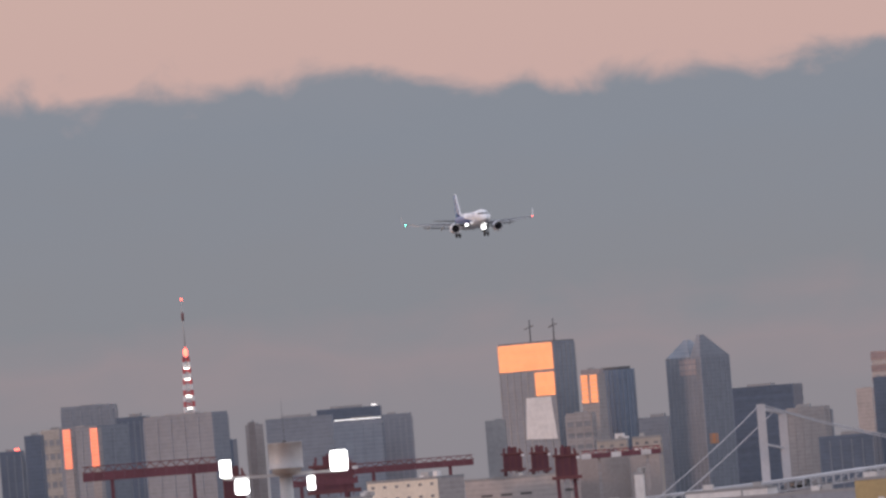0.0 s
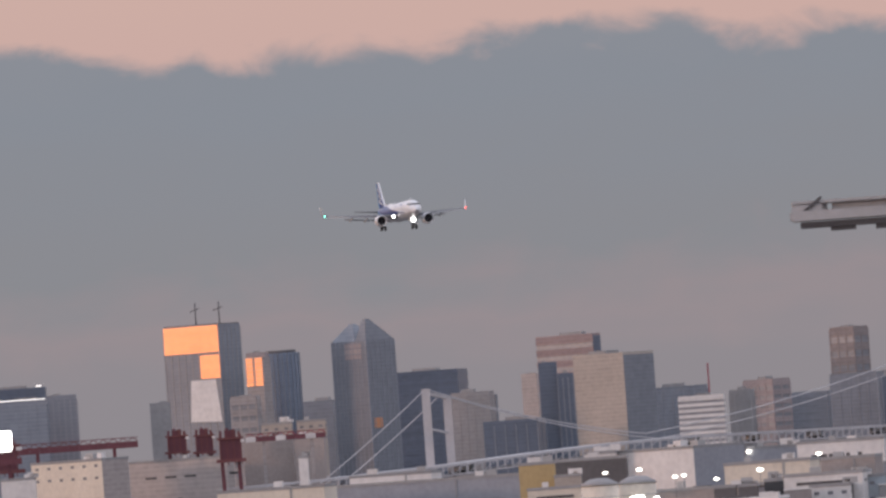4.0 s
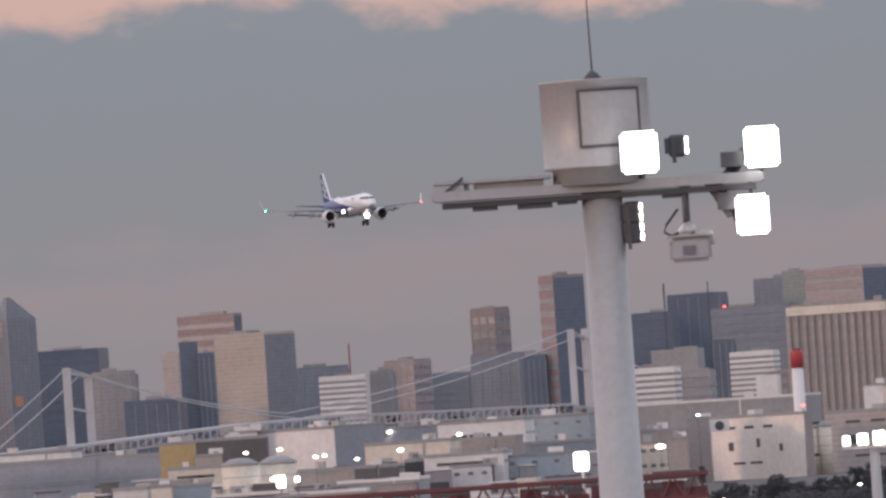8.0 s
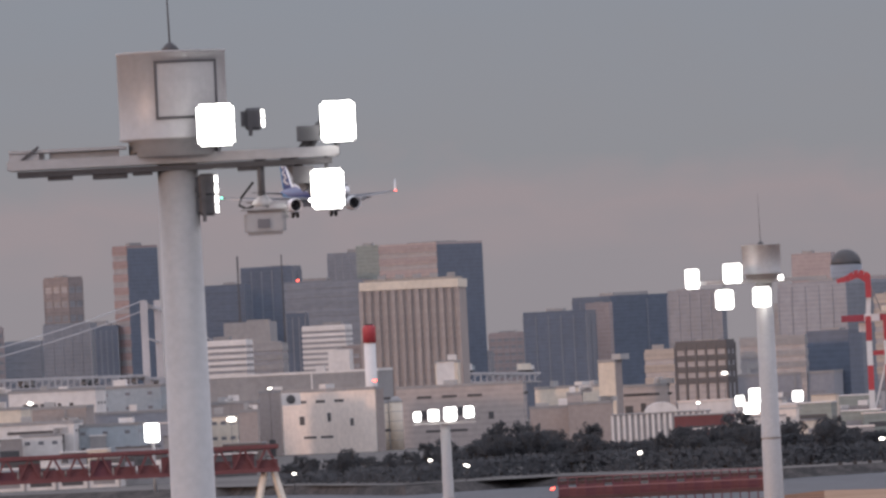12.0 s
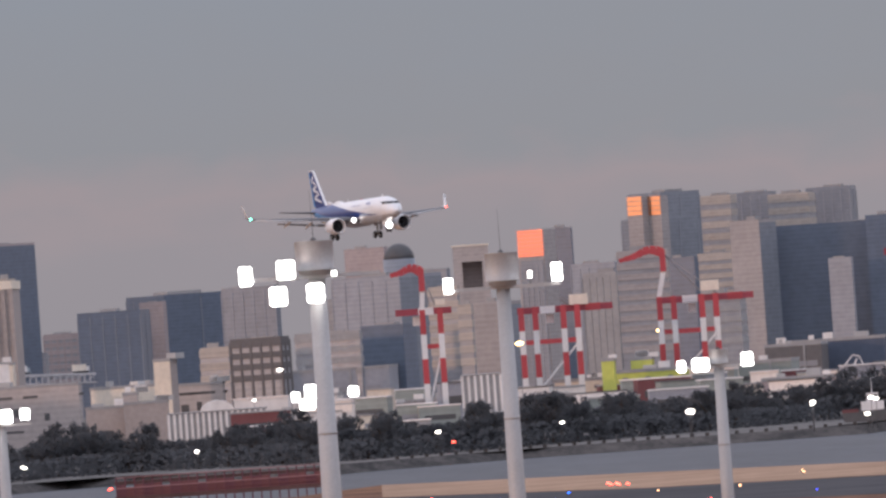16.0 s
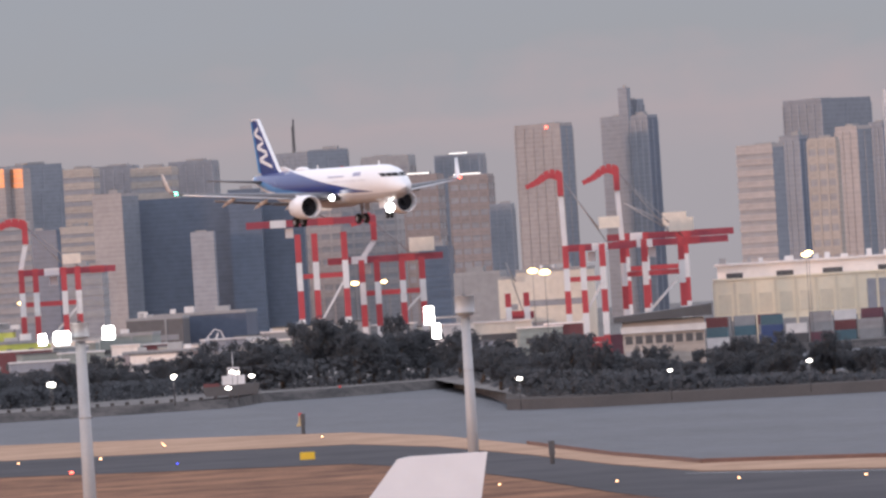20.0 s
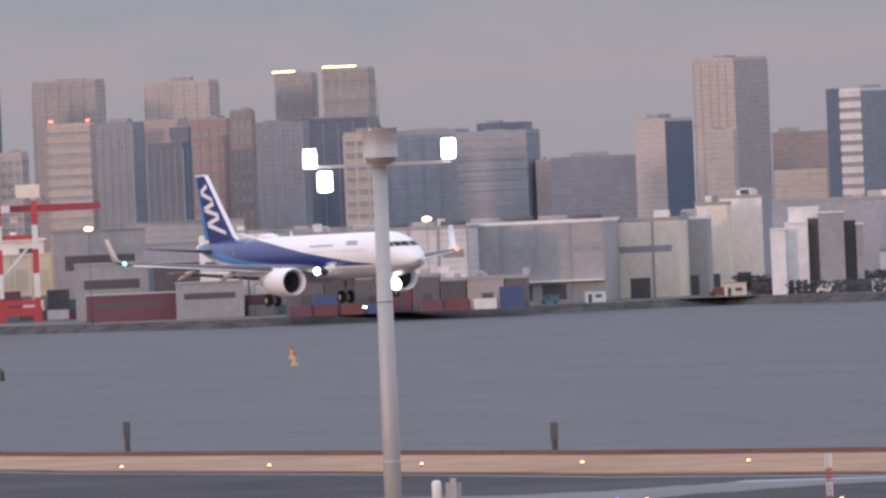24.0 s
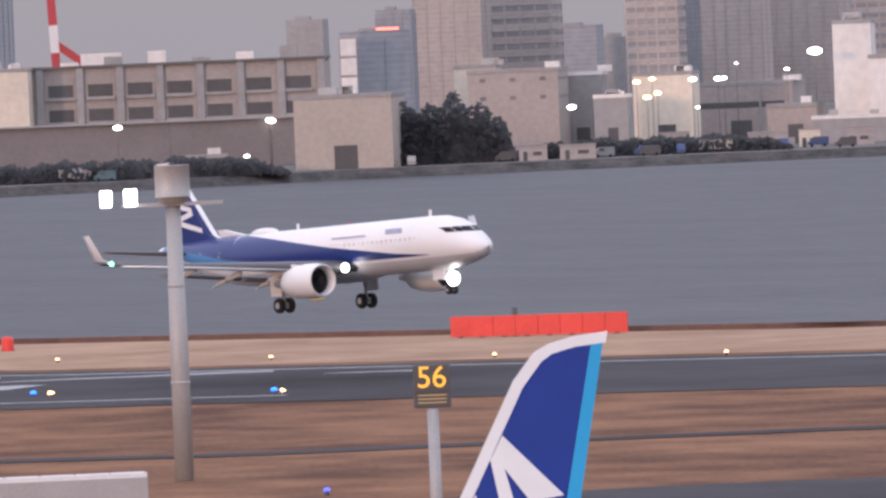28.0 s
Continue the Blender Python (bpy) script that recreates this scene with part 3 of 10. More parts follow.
def low_block(x, y, a, b, h, rz, style, mat, look_words, side=None):
    rnd = random.Random(int(x * 17 + y * 5 + h * 11))
    mat = CLADDING.get(mat, mat)
    t = thing("warehouse" if style != "band" else "car_park", pose(x, y, 0, 0, 0, rz), look_words + (" building with rows of small windows by the port" if style == "win" else " building with open decks by the port" if style == "band" else " freight terminal with dock doors by the quay" if style == "dock" else " warehouse with a few slit windows" if style == "slit" else " warehouse on the port land"), "building", "port buildings")
    part("wall", boxes((-a, 0, 0, b, 0, h)), mat, t)
    # a differing side colour, which mostly carries the shade of the turned-away face
    if side:
        part("side_wall", boxes((0, 0.1, 0.1, b - 0.1, 0, h - 0.5)), CLADDING.get(side, side), t)
    bm = bmesh.new()
    rim(bm, -a, 0, 0, b, h - 0.5, h + 0.35, 0.15)
    part("roof_edge", bm, grey if mat is not grey else white, t)
    part("roof", boxes((-a + 0.02, -0.02, 0.02, b - 0.02, h, h + 0.2)), roof_felt if rnd.random() < 0.4 else grey, t)
    for _ in range(rnd.randint(1, 3)):
        w = rnd.uniform(1.5, 4)
        px = -a * rnd.uniform(0.1, 0.85)
        part("roof_unit", boxes((px, px + w, b * 0.2, b * 0.2 + w, h + 0.2, h + rnd.uniform(1.0, 2.2))), white if rnd.random() < 0.5 else steel_grey, t)
    if style == "band":
        me = facade_meshes(a, b, 3.4)
        for i in range(max(2, int(h / 3.4) - 1)):
            part("deck_edge", me, white, t).location = (0, 0, 2.4 + 3.4 * i)
    if style == "win":
        n = max(3, min(10, int(a / 5.5)))
        for row in range(max(1, min(2, int((h - 2) / 5)))):
            if "w" not in WINDOW:
                me = bpy.data.meshes.new("window")
                b2 = boxes((-0.7, 0.7, -0.06, 0.02, 0, 0.9))
                b2.to_mesh(me)
                b2.free()
                me.materials.append(window_glass)
                WINDOW["w"] = me
            for i in range(n):
                part("window", WINDOW["w"], None, t).location = (-a * (i + 0.5) / n, 0, h - 2.6 - row * 4.2)
            for i in range(max(2, min(8, int(b / 4)))):
                ob = part("window", WINDOW["w"], None, t)
                ob.location, ob.rotation_euler = (0, b * (i + 0.5) / max(2, min(8, int(b / 4))), h - 2.6 - row * 4.2), (0, 0, radians(90))
    elif style == "slit":
        for f, z, w2, hh in ((0.16, 0.80, 4.6, 0.8), (0.36, 0.80, 4.6, 0.8), (0.56, 0.80, 4.6, 0.8), (0.22, 0.24, 6.0, 0.7), (0.40, 0.24, 6.0, 0.7), (0.18, 0.46, 2.4, 2.6), (0.48, 0.50, 1.6, 2.6), (0.72, 0.42, 1.6, 2.2)):
            part("window", boxes((-a * (1 - f), -a * (1 - f) + w2, -0.06, 0.02, h * z, h * z + hh)), charcoal, t)
        for f, z in ((0.2, 0.8), (0.5, 0.8), (0.8, 0.8), (0.35, 0.3), (0.7, 0.3)):
            part("window", boxes((-0.02, 0.06, b * f, b * f + 3.0, h * z, h * z + 0.8)), charcoal, t)
    elif style == "dock":
        n = max(4, min(16, int(a / 7)))
        me = upright_mesh(h - 0.5, 0.5, 0.3)
        for i in range(n + 1):
            part("pilaster", me, grey if i % 3 == 0 else mat, t).location = (-a * i / n, 0, 0)
        for i in range(n):
            x0 = -a * (i + 1) / n
            part("dock_door", boxes((x0 + 1.2, x0 + a / n - 1.2, -0.06, 0.02, 0.8, 4.6)), steel_dark if i % 3 else grey, t)
            if i % 2 == 0:
                part("clerestory", boxes((x0 + 1.0, x0 + a / n - 1.0, -0.05, 0.02, h * 0.62, h * 0.72)), facade_glass, t)
            bm = bmesh.new()
            tube(bm, (x0 + 0.6, 3.0, h + 0.2), (x0 + a / n - 0.6, 3.0, h + 0.2), 1.3, 1.3, 10)
            part("roof_vent", bm, grey if i % 2 else charcoal, t)
        part("canopy", boxes((-a, 0, -2.2, 0, 5.2, 5.6)), white, t)
    else:
        if a > 15 and h > 7 and style != "blank":
            part("window_strip", boxes((-a * 0.92, -a * 0.08, -0.06, 0.02, h * 0.58, h * 0.58 + min(1.6, h * 0.1))), charcoal if rnd.random() < 0.5 else facade_glass, t)
            part("downpipe", boxes((-a * 0.32, -a * 0.32 + 0.5, -0.3, 0, 0, h - 0.4)), grey if mat is not grey else white, t)
        part("loading_door", boxes((-a * 0.6, -a * 0.6 + min(5, a * 0.3), -0.08, 0.02, 0, min(5, h * 0.5))), steel_dark, t)
    return t


skyscraper(-188, 4296, 9.4, 9.4, 60.9, -6, "fins", navy, "dark blue glass")
skyscraper(-181, 4346, 7.5, 7.5, 67.5, -7, "plain", navy, "dark blue glass")
skyscraper(-178, 4496, 9.3, 9.3, 70.8, -7, "grid", beige, "pale beige concrete")
skyscraper(-159, 4597, 22.7, 22.7, 81.8, -7, "fins", slate, "blue-grey glass")
skyscraper(-153, 4247, 20.8, 20.8, 68.6, -38, "fins", slate, "blue-grey glass")
skyscraper(-139, 4478, 13.6, 13.6, 73.6, -7, "fins", navy, "dark blue glass")
skyscraper(-102.6, 4198.7, 34.2, 12.6, 70.0, -30.6, "fins", slate, "blue-grey glass", slate)
skyscraper(-97, 4299, 12.3, 12.3, 58.7, -8, "plain", navy, "dark blue glass")
skyscraper(-90.1, 4649.1, 8.4, 6.0, 67.6, -0.9, "plain", pale_taupe, "pale brown concrete")
skyscraper(-93.8, 4639.1, 3.0, 6.0, 68.6, -0.8, "plain", brown, "dark brown tiled")
skyscraper(-56.2, 4499.6, 29.8, 17.9, 67.8, -1.3, "plain", slate, "blue-grey glass")
skyscraper(-34.6, 4599.9, 29.5, 17.7, 71.3, -1.6, "plain", navy, "dark blue glass")
skyscraper(-31.8, 4249.9, 20.7, 12.4, 62.2, -1.6, "fins", pale_slate, "pale blue-grey")
skyscraper(-19.3, 4280.0, 12.4, 7.4, 63.9, -1.7, "fins", slate, "blue-grey glass")
skyscraper(20.9, 4299.9, 8.8, 6.0, 57.8, -2.3, "plain", grey, "light grey concrete")
skyscraper(64, 4350, 8.5, 8.5, 77.1, -10, "fins", rose, "pinkish stone-clad")
skyscraper(56, 4150, 10.7, 10.7, 57.0, -10, "grid", taupe, "grey-brown concrete")
skyscraper(95, 4499, 13.4, 13.4, 55.3, -10, "plain", slate, "blue-grey glass")
skyscraper(152, 4497, 28.9, 28.9, 65.4, -11, "band", navy, "dark blue glass")
skyscraper(160, 4347, 16.7, 16.7, 53.4, -11, "fins", taupe, "grey-brown concrete")
skyscraper(172, 4146, 22.8, 22.8, 39.2, -11, "fins", navy, "dark blue glass")
skyscraper(168, 4477, 4.1, 4.1, 52.5, -11, "plain", slate, "blue-grey glass")
skyscraper(191.9, 4596.0, 8.6, 1.0, 61.7, -34.4, "plain", pale_taupe, "pale brown concrete")
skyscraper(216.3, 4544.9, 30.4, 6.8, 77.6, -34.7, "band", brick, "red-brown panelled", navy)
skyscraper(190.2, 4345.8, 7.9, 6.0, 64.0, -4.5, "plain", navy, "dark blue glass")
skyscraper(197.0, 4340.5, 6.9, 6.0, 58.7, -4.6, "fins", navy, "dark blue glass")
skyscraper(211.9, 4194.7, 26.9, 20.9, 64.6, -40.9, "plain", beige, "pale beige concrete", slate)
skyscraper(263.0, 4492.3, 29.2, 1.9, 50.4, -35.4, "fins", slate, "blue-grey glass")
skyscraper(240.7, 3992.8, 18.1, 10.9, 43.2, -5.4, "band", white, "white panelled")
skyscraper(277, 4391, 9.8, 9.8, 46.4, -13, "fins", grey, "light grey concrete")
skyscraper(290, 4441, 15.0, 15.0, 50.6, -35, "grid", rose, "pinkish stone-clad")
skyscraper(319, 4509, 19.2, 19.2, 43.8, -13, "band", slate, "blue-grey glass")
skyscraper(335, 4538, 12.6, 12.6, 72.4, -35, "grid", brown, "dark brown tiled")
skyscraper(329, 4338, 20.7, 20.7, 50.0, -13, "fins", slate, "blue-grey glass")
skyscraper(350, 4466, 12.8, 12.8, 50.1, -13, "fins", grey, "light grey concrete")
# left front in red-brown bands for sunset light, side in navy for shade
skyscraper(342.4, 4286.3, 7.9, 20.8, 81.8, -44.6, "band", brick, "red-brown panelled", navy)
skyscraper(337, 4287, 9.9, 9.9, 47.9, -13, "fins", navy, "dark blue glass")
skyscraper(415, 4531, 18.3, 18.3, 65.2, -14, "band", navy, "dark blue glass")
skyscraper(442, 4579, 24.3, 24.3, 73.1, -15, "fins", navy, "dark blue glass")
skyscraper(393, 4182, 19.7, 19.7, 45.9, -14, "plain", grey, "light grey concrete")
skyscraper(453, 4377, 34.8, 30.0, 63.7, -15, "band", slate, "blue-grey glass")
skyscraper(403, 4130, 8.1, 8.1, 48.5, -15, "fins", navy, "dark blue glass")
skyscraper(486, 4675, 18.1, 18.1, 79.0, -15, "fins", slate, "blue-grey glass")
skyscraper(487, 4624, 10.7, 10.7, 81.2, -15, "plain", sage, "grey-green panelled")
# rose front for the sunlit left face, navy side for its shaded one
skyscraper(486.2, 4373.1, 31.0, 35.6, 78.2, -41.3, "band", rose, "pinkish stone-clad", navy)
skyscraper(394, 3880, 17.0, 17.0, 41.6, -15, "band", white, "white panelled")
skyscraper(396, 3779, 13.9, 13.9, 32.9, -15, "grid", brown, "dark brown tiled")
skyscraper(375, 3681, 8.1, 8.1, 31.5, -15, "plain", white, "white panelled")
skyscraper(337, 3685, 16.5, 16.5, 37.0, -14, "band", white, "white panelled")
skyscraper(355, 3733, 14.6, 14.6, 35.3, -14, "band", grey, "light grey concrete")
skyscraper(519, 4470, 10.3, 10.3, 29.2, -16, "plain", slate, "blue-grey glass")
skyscraper(552, 4617, 16.0, 16.0, 37.6, -16, "grid", rose, "pinkish stone-clad")
skyscraper(544, 4316, 27.7, 27.7, 44.9, -16, "fins", navy, "dark blue glass")
skyscraper(574, 4463, 36.4, 37.5, 51.3, -69, "fins", navy, "dark blue glass")
skyscraper(563, 4384, 10.6, 10.6, 48.1, -16, "plain", rose, "pinkish stone-clad")
skyscraper(439.9, 2967.6, 23.0, 1.3, 27.7, -40.4, "band", grey, "light grey concrete")
skyscraper(455.9, 2985.4, 13.5, 12.0, 28.7, -28.7, "plain", navy, "dark blue glass", navy)
skyscraper(409.5, 2921.4, 17.7, 4.7, 27.4, -40.0, "grid", umber, "dark grey-brown")
skyscraper(558.4, 3657.6, 29.7, 29.7, 48.0, -40.7, "fins", pale_slate, "pale blue-grey", slate)
skyscraper(556.7, 3809.5, 11.6, 2.1, 40.1, -40.3, "grid", grey, "light grey concrete")
skyscraper(658.3, 4350.5, 20.6, 3.8, 65.2, -40.6, "plain", rose, "pinkish stone-clad")
skyscraper(654.0, 4148.8, 18.0, 2.7, 52.5, -41.0, "plain", slate, "blue-grey glass")
skyscraper(477.6, 3012.4, 10.6, 1.3, 39.2, -41.0, "band", beige, "pale beige concrete")
skyscraper(470.4, 2942.6, 4.6, 1.0, 33.1, -41.1, "band", beige, "pale beige concrete")
skyscraper(495.3, 3039.9, 10.5, 11.9, 33.6, -41.3, "plain", taupe, "grey-brown concrete", slate)
skyscraper(757.1, 4435.8, 15.6, 1.0, 69.1, -41.7, "plain", navy, "dark blue glass")
skyscraper(694.0, 4142.3, 10.7, 1.8, 53.2, -41.5, "fins", slate, "blue-grey glass")
skyscraper(732.5, 4186.4, 22.1, 1.8, 50.7, -41.9, "fins", pale_slate, "pale blue-grey")
skyscraper(672.3, 3841.6, 15.6, 2.5, 44.6, -41.9, "fins", grey, "light grey concrete")
skyscraper(568.2, 3149.2, 16.3, 9.8, 47.2, -12.2, "band", taupe, "grey-brown concrete")
skyscraper(630.6, 3442.7, 11.2, 2.6, 45.8, -42.4, "plain", navy, "dark blue glass", navy)
skyscraper(540.4, 3862.4, 24.7, 2.9, 48.6, -40.0, "fins", slate, "blue-grey glass")
skyscraper(779, 4330, 24.0, 24.0, 69.7, -55, "fins", slate, "blue-grey glass")
skyscraper(798, 4429, 23.1, 23.1, 81.9, -59, "fins", slate, "blue-grey glass")
skyscraper(847, 4521, 17.4, 17.4, 79.9, -20, "band", beige, "pale beige concrete")
skyscraper(874, 4567, 21.9, 21.9, 80.9, -20, "fins", slate, "blue-grey glass")
skyscraper(873, 4466, 18.8, 18.8, 77.9, -20, "band", beige, "pale beige concrete")
skyscraper(901, 4511, 20.3, 20.3, 80.3, -20, "fins", slate, "blue-grey glass")
skyscraper(777.2, 3719.7, 62.9, 20.0, 56.9, -13.8, "plain", navy, "dark blue glass")
skyscraper(758.7, 3708.2, 12.4, 7.5, 58.5, -13.6, "plain", navy, "dark blue glass")
skyscraper(706.0, 3713.5, 13.1, 12.1, 59.8, -42.8, "plain", taupe, "grey-brown concrete", slate)
skyscraper(737.4, 3697.2, 10.3, 1.2, 43.2, -43.3, "plain", pale_slate, "pale blue-grey")
skyscraper(717, 3833, 13.6, 13.6, 49.0, -20, "band", beige, "pale beige concrete")
skyscraper(627, 3342, 12.7, 12.7, 32.3, -20, "band", grey, "light grey concrete")
skyscraper(399.4, 2963.2, 10.2, 1.0, 25.5, -39.7, "band", beige, "pale beige concrete")
skyscraper(903, 4306, 22.5, 22.5, 78.8, -64, "fins", slate, "blue-grey glass")
skyscraper(929, 4352, 15.3, 15.3, 80.1, -21, "grid", slate, "blue-grey glass")
skyscraper(968, 4395, 21.2, 21.2, 76.0, -21, "grid", grey, "light grey concrete")
skyscraper(893, 4002, 17.4, 17.4, 62.9, -22, "grid", brown, "dark brown tiled")
skyscraper(999, 4388, 20.1, 20.1, 74.7, -22, "fins", slate, "blue-grey glass")
skyscraper(902, 3948, 15.8, 15.8, 61.0, -22, "grid", brown, "dark brown tiled")
skyscraper(816, 3814, 21.2, 21.2, 58.5, -21, "grid", taupe, "grey-brown concrete")
skyscraper(822, 3761, 21.0, 21.0, 51.0, -21, "grid", taupe, "grey-brown concrete")
skyscraper(721, 3220, 9.8, 9.8, 31.3, -22, "band", navy, "dark blue glass")
skyscraper(670, 2924, 14.1, 14.1, 22.2, -22, "plain", grey, "light grey concrete")
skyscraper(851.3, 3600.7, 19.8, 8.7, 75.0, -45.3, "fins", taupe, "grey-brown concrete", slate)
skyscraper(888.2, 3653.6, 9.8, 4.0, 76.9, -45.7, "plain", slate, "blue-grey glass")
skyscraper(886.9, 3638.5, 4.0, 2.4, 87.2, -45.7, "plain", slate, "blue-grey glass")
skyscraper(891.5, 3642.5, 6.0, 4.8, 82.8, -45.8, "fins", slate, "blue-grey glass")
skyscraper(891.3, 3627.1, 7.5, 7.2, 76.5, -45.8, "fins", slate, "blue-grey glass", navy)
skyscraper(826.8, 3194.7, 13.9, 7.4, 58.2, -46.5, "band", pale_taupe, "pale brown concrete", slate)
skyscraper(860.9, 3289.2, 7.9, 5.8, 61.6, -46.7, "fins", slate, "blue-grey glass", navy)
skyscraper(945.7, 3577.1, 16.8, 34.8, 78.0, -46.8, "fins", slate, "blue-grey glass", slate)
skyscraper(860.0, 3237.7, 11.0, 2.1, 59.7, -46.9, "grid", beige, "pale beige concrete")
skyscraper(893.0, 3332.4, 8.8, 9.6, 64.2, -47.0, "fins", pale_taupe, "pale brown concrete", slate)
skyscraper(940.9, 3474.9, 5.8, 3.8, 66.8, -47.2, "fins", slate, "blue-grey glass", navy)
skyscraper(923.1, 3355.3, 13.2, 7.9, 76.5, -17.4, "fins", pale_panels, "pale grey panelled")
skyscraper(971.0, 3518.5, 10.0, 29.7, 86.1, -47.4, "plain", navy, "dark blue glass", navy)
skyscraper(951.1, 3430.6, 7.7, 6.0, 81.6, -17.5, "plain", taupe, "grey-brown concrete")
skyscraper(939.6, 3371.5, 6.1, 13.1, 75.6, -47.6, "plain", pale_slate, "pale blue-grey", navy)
skyscraper(1022.0, 3451.9, 14.7, 22.3, 69.0, -48.5, "fins", navy, "dark blue glass", navy)
skyscraper(1046.7, 3538.4, 7.7, 6.0, 76.8, -18.5, "band", beige, "pale beige concrete")
skyscraper(1056.1, 3546.1, 8.2, 12.3, 76.4, -48.6, "plain", slate, "blue-grey glass")
skyscraper(1011.1, 3350.8, 9.1, 4.1, 49.7, -48.8, "grid", pale_taupe, "pale brown concrete")
skyscraper(1081.3, 3486.2, 27.3, 6.2, 76.2, -49.2, "fins", taupe, "grey-brown concrete", taupe)
skyscraper(1004.8, 3248.1, 17.0, 2.9, 57.9, -49.2, "band", beige, "pale beige concrete", taupe)
skyscraper(1048.5, 3339.2, 15.7, 7.9, 58.5, -49.4, "fins", slate, "blue-grey glass", slate)
skyscraper(1151.5, 3568.8, 28.6, 6.8, 75.7, -49.9, "fins", pale_taupe, "pale brown concrete", taupe)
skyscraper(1039.4, 3258.2, 13.5, 7.3, 58.3, -49.7, "plain", rose, "pinkish stone-clad")
skyscraper(1019.5, 3191.1, 13.9, 5.4, 49.5, -49.7, "fins", navy, "dark blue glass", navy)
skyscraper(1030.7, 3219.0, 7.7, 1.4, 54.8, -49.8, "plain", navy, "dark blue glass")
skyscraper(1049.4, 3234.0, 15.0, 11.6, 57.5, -50.0, "grid", brick, "red-brown panelled", brick)
skyscraper(877, 3800, 8.5, 8.5, 47.6, -22, "fins", slate, "blue-grey glass")
skyscraper(1030, 3658, 6.5, 6.5, 46.7, -25, "fins", slate, "blue-grey glass")
skyscraper(1017, 3557, 17.0, 17.0, 37.6, -25, "plain", slate, "blue-grey glass")
skyscraper(1051, 3212, 7.0, 7.0, 59.8, -27, "grid", brown, "dark brown tiled")
skyscraper(1105, 3321, 18.1, 18.1, 56.4, -27, "fins", slate, "blue-grey glass")
skyscraper(1204, 3604, 13.9, 13.9, 77.6, -27, "grid", taupe, "grey-brown concrete")
skyscraper(1218, 3579, 16.9, 16.9, 78.4, -28, "grid", taupe, "grey-brown concrete")
skyscraper(1159, 3408, 26.8, 26.8, 57.8, -28, "fins", navy, "dark blue glass")
skyscraper(1066, 3123, 11.7, 11.7, 50.1, -28, "grid", beige, "pale beige concrete")
skyscraper(1173, 3351, 30.9, 30.0, 51.7, -28, "fins", pale_slate, "pale blue-grey")
skyscraper(1179.3, 3295.4, 29.0, 9.0, 50.1, -51.7, "band", pale_slate, "pale blue-grey", slate)
skyscraper(1206, 3371, 17.4, 17.4, 53.4, -29, "plain", navy, "dark blue glass")
skyscraper(1187.1, 3292.5, 5.4, 6.0, 39.1, -21.8, "plain", rose, "pinkish stone-clad")
skyscraper(1200.8, 3235.4, 32.3, 19.4, 39.4, -22.4, "plain", slate, "blue-grey glass")
skyscraper(1190.1, 3184.9, 12.7, 16.5, 51.1, -55.5, "plain", pale_taupe, "pale brown concrete", navy)
skyscraper(1319.7, 3456.7, 17.1, 26.8, 75.0, -48.9, "fins", pale_taupe, "pale brown concrete", taupe)
skyscraper(1176, 3083, 9.1, 9.1, 45.6, -30, "plain", pale_taupe, "pale brown concrete")
skyscraper(1314.3, 3351.5, 19.6, 11.8, 45.8, -23.4, "plain", brown, "dark brown tiled")
skyscraper(1131.4, 2886.2, 16.2, 9.7, 31.0, -23.4, "plain", beige, "pale beige concrete")
skyscraper(1282.9, 3256.4, 5.0, 6.0, 59.5, -23.5, "plain", navy, "dark blue glass")
skyscraper(1252.5, 3160.9, 8.5, 24.2, 58.5, -56.6, "band", pale_panels, "pale grey panelled", slate)
skyscraper(1198, 2967, 7.3, 7.3, 36.9, -31, "band", white, "white panelled")
skyscraper(1425.9, 3522.3, 18.5, 5.3, 72.6, -54.0, "fins", rose, "pinkish stone-clad", taupe)
skyscraper(1422.1, 3469.9, 15.5, 31.9, 73.2, -52.3, "plain", taupe, "grey-brown concrete", navy)
skyscraper(1352.8, 3282.2, 17.9, 16.1, 57.9, -52.4, "plain", taupe, "grey-brown concrete", taupe)
skyscraper(1474.8, 3502.1, 20.2, 12.1, 78.2, -24.8, "plain", taupe, "grey-brown concrete")
skyscraper(1522.7, 3536.1, 31.4, 18.9, 78.1, -25.3, "plain", navy, "dark blue glass")
skyscraper(1244.4, 3056.4, 12.7, 7.6, 40.0, -24.2, "plain", navy, "dark blue glass")
skyscraper(1255.4, 3062.7, 7.9, 6.0, 39.0, -24.3, "plain", slate, "blue-grey glass")
skyscraper(1192.1, 2904.9, 3.0, 6.0, 30.1, -24.3, "plain", beige, "pale beige concrete")
skyscraper(1195.8, 2881.7, 12.2, 7.3, 30.0, -24.5, "fins", slate, "blue-grey glass")
skyscraper(1233.0, 2952.9, 6.7, 6.0, 40.4, -24.7, "plain", pale_taupe, "pale brown concrete")
skyscraper(1250.8, 2967.2, 11.0, 6.6, 39.2, -24.9, "fins", slate, "blue-grey glass")
skyscraper(1333.9, 3149.1, 9.7, 6.0, 55.6, -25.0, "plain", slate, "blue-grey glass")
skyscraper(1239, 2929, 6.2, 6.2, 44.9, -32, "plain", beige, "pale beige concrete")
skyscraper(1392.3, 3211.2, 29.6, 17.7, 55.7, -25.4, "fins", navy, "dark blue glass")
skyscraper(1326, 3022, 32.2, 30.0, 47.6, -33, "band", slate, "blue-grey glass")
skyscraper(1420, 3254, 17.1, 17.1, 58.9, -33, "plain", pale_slate, "pale blue-grey")
skyscraper(1300, 3012, 22.6, 22.6, 45.7, -32, "fins", slate, "blue-grey glass")
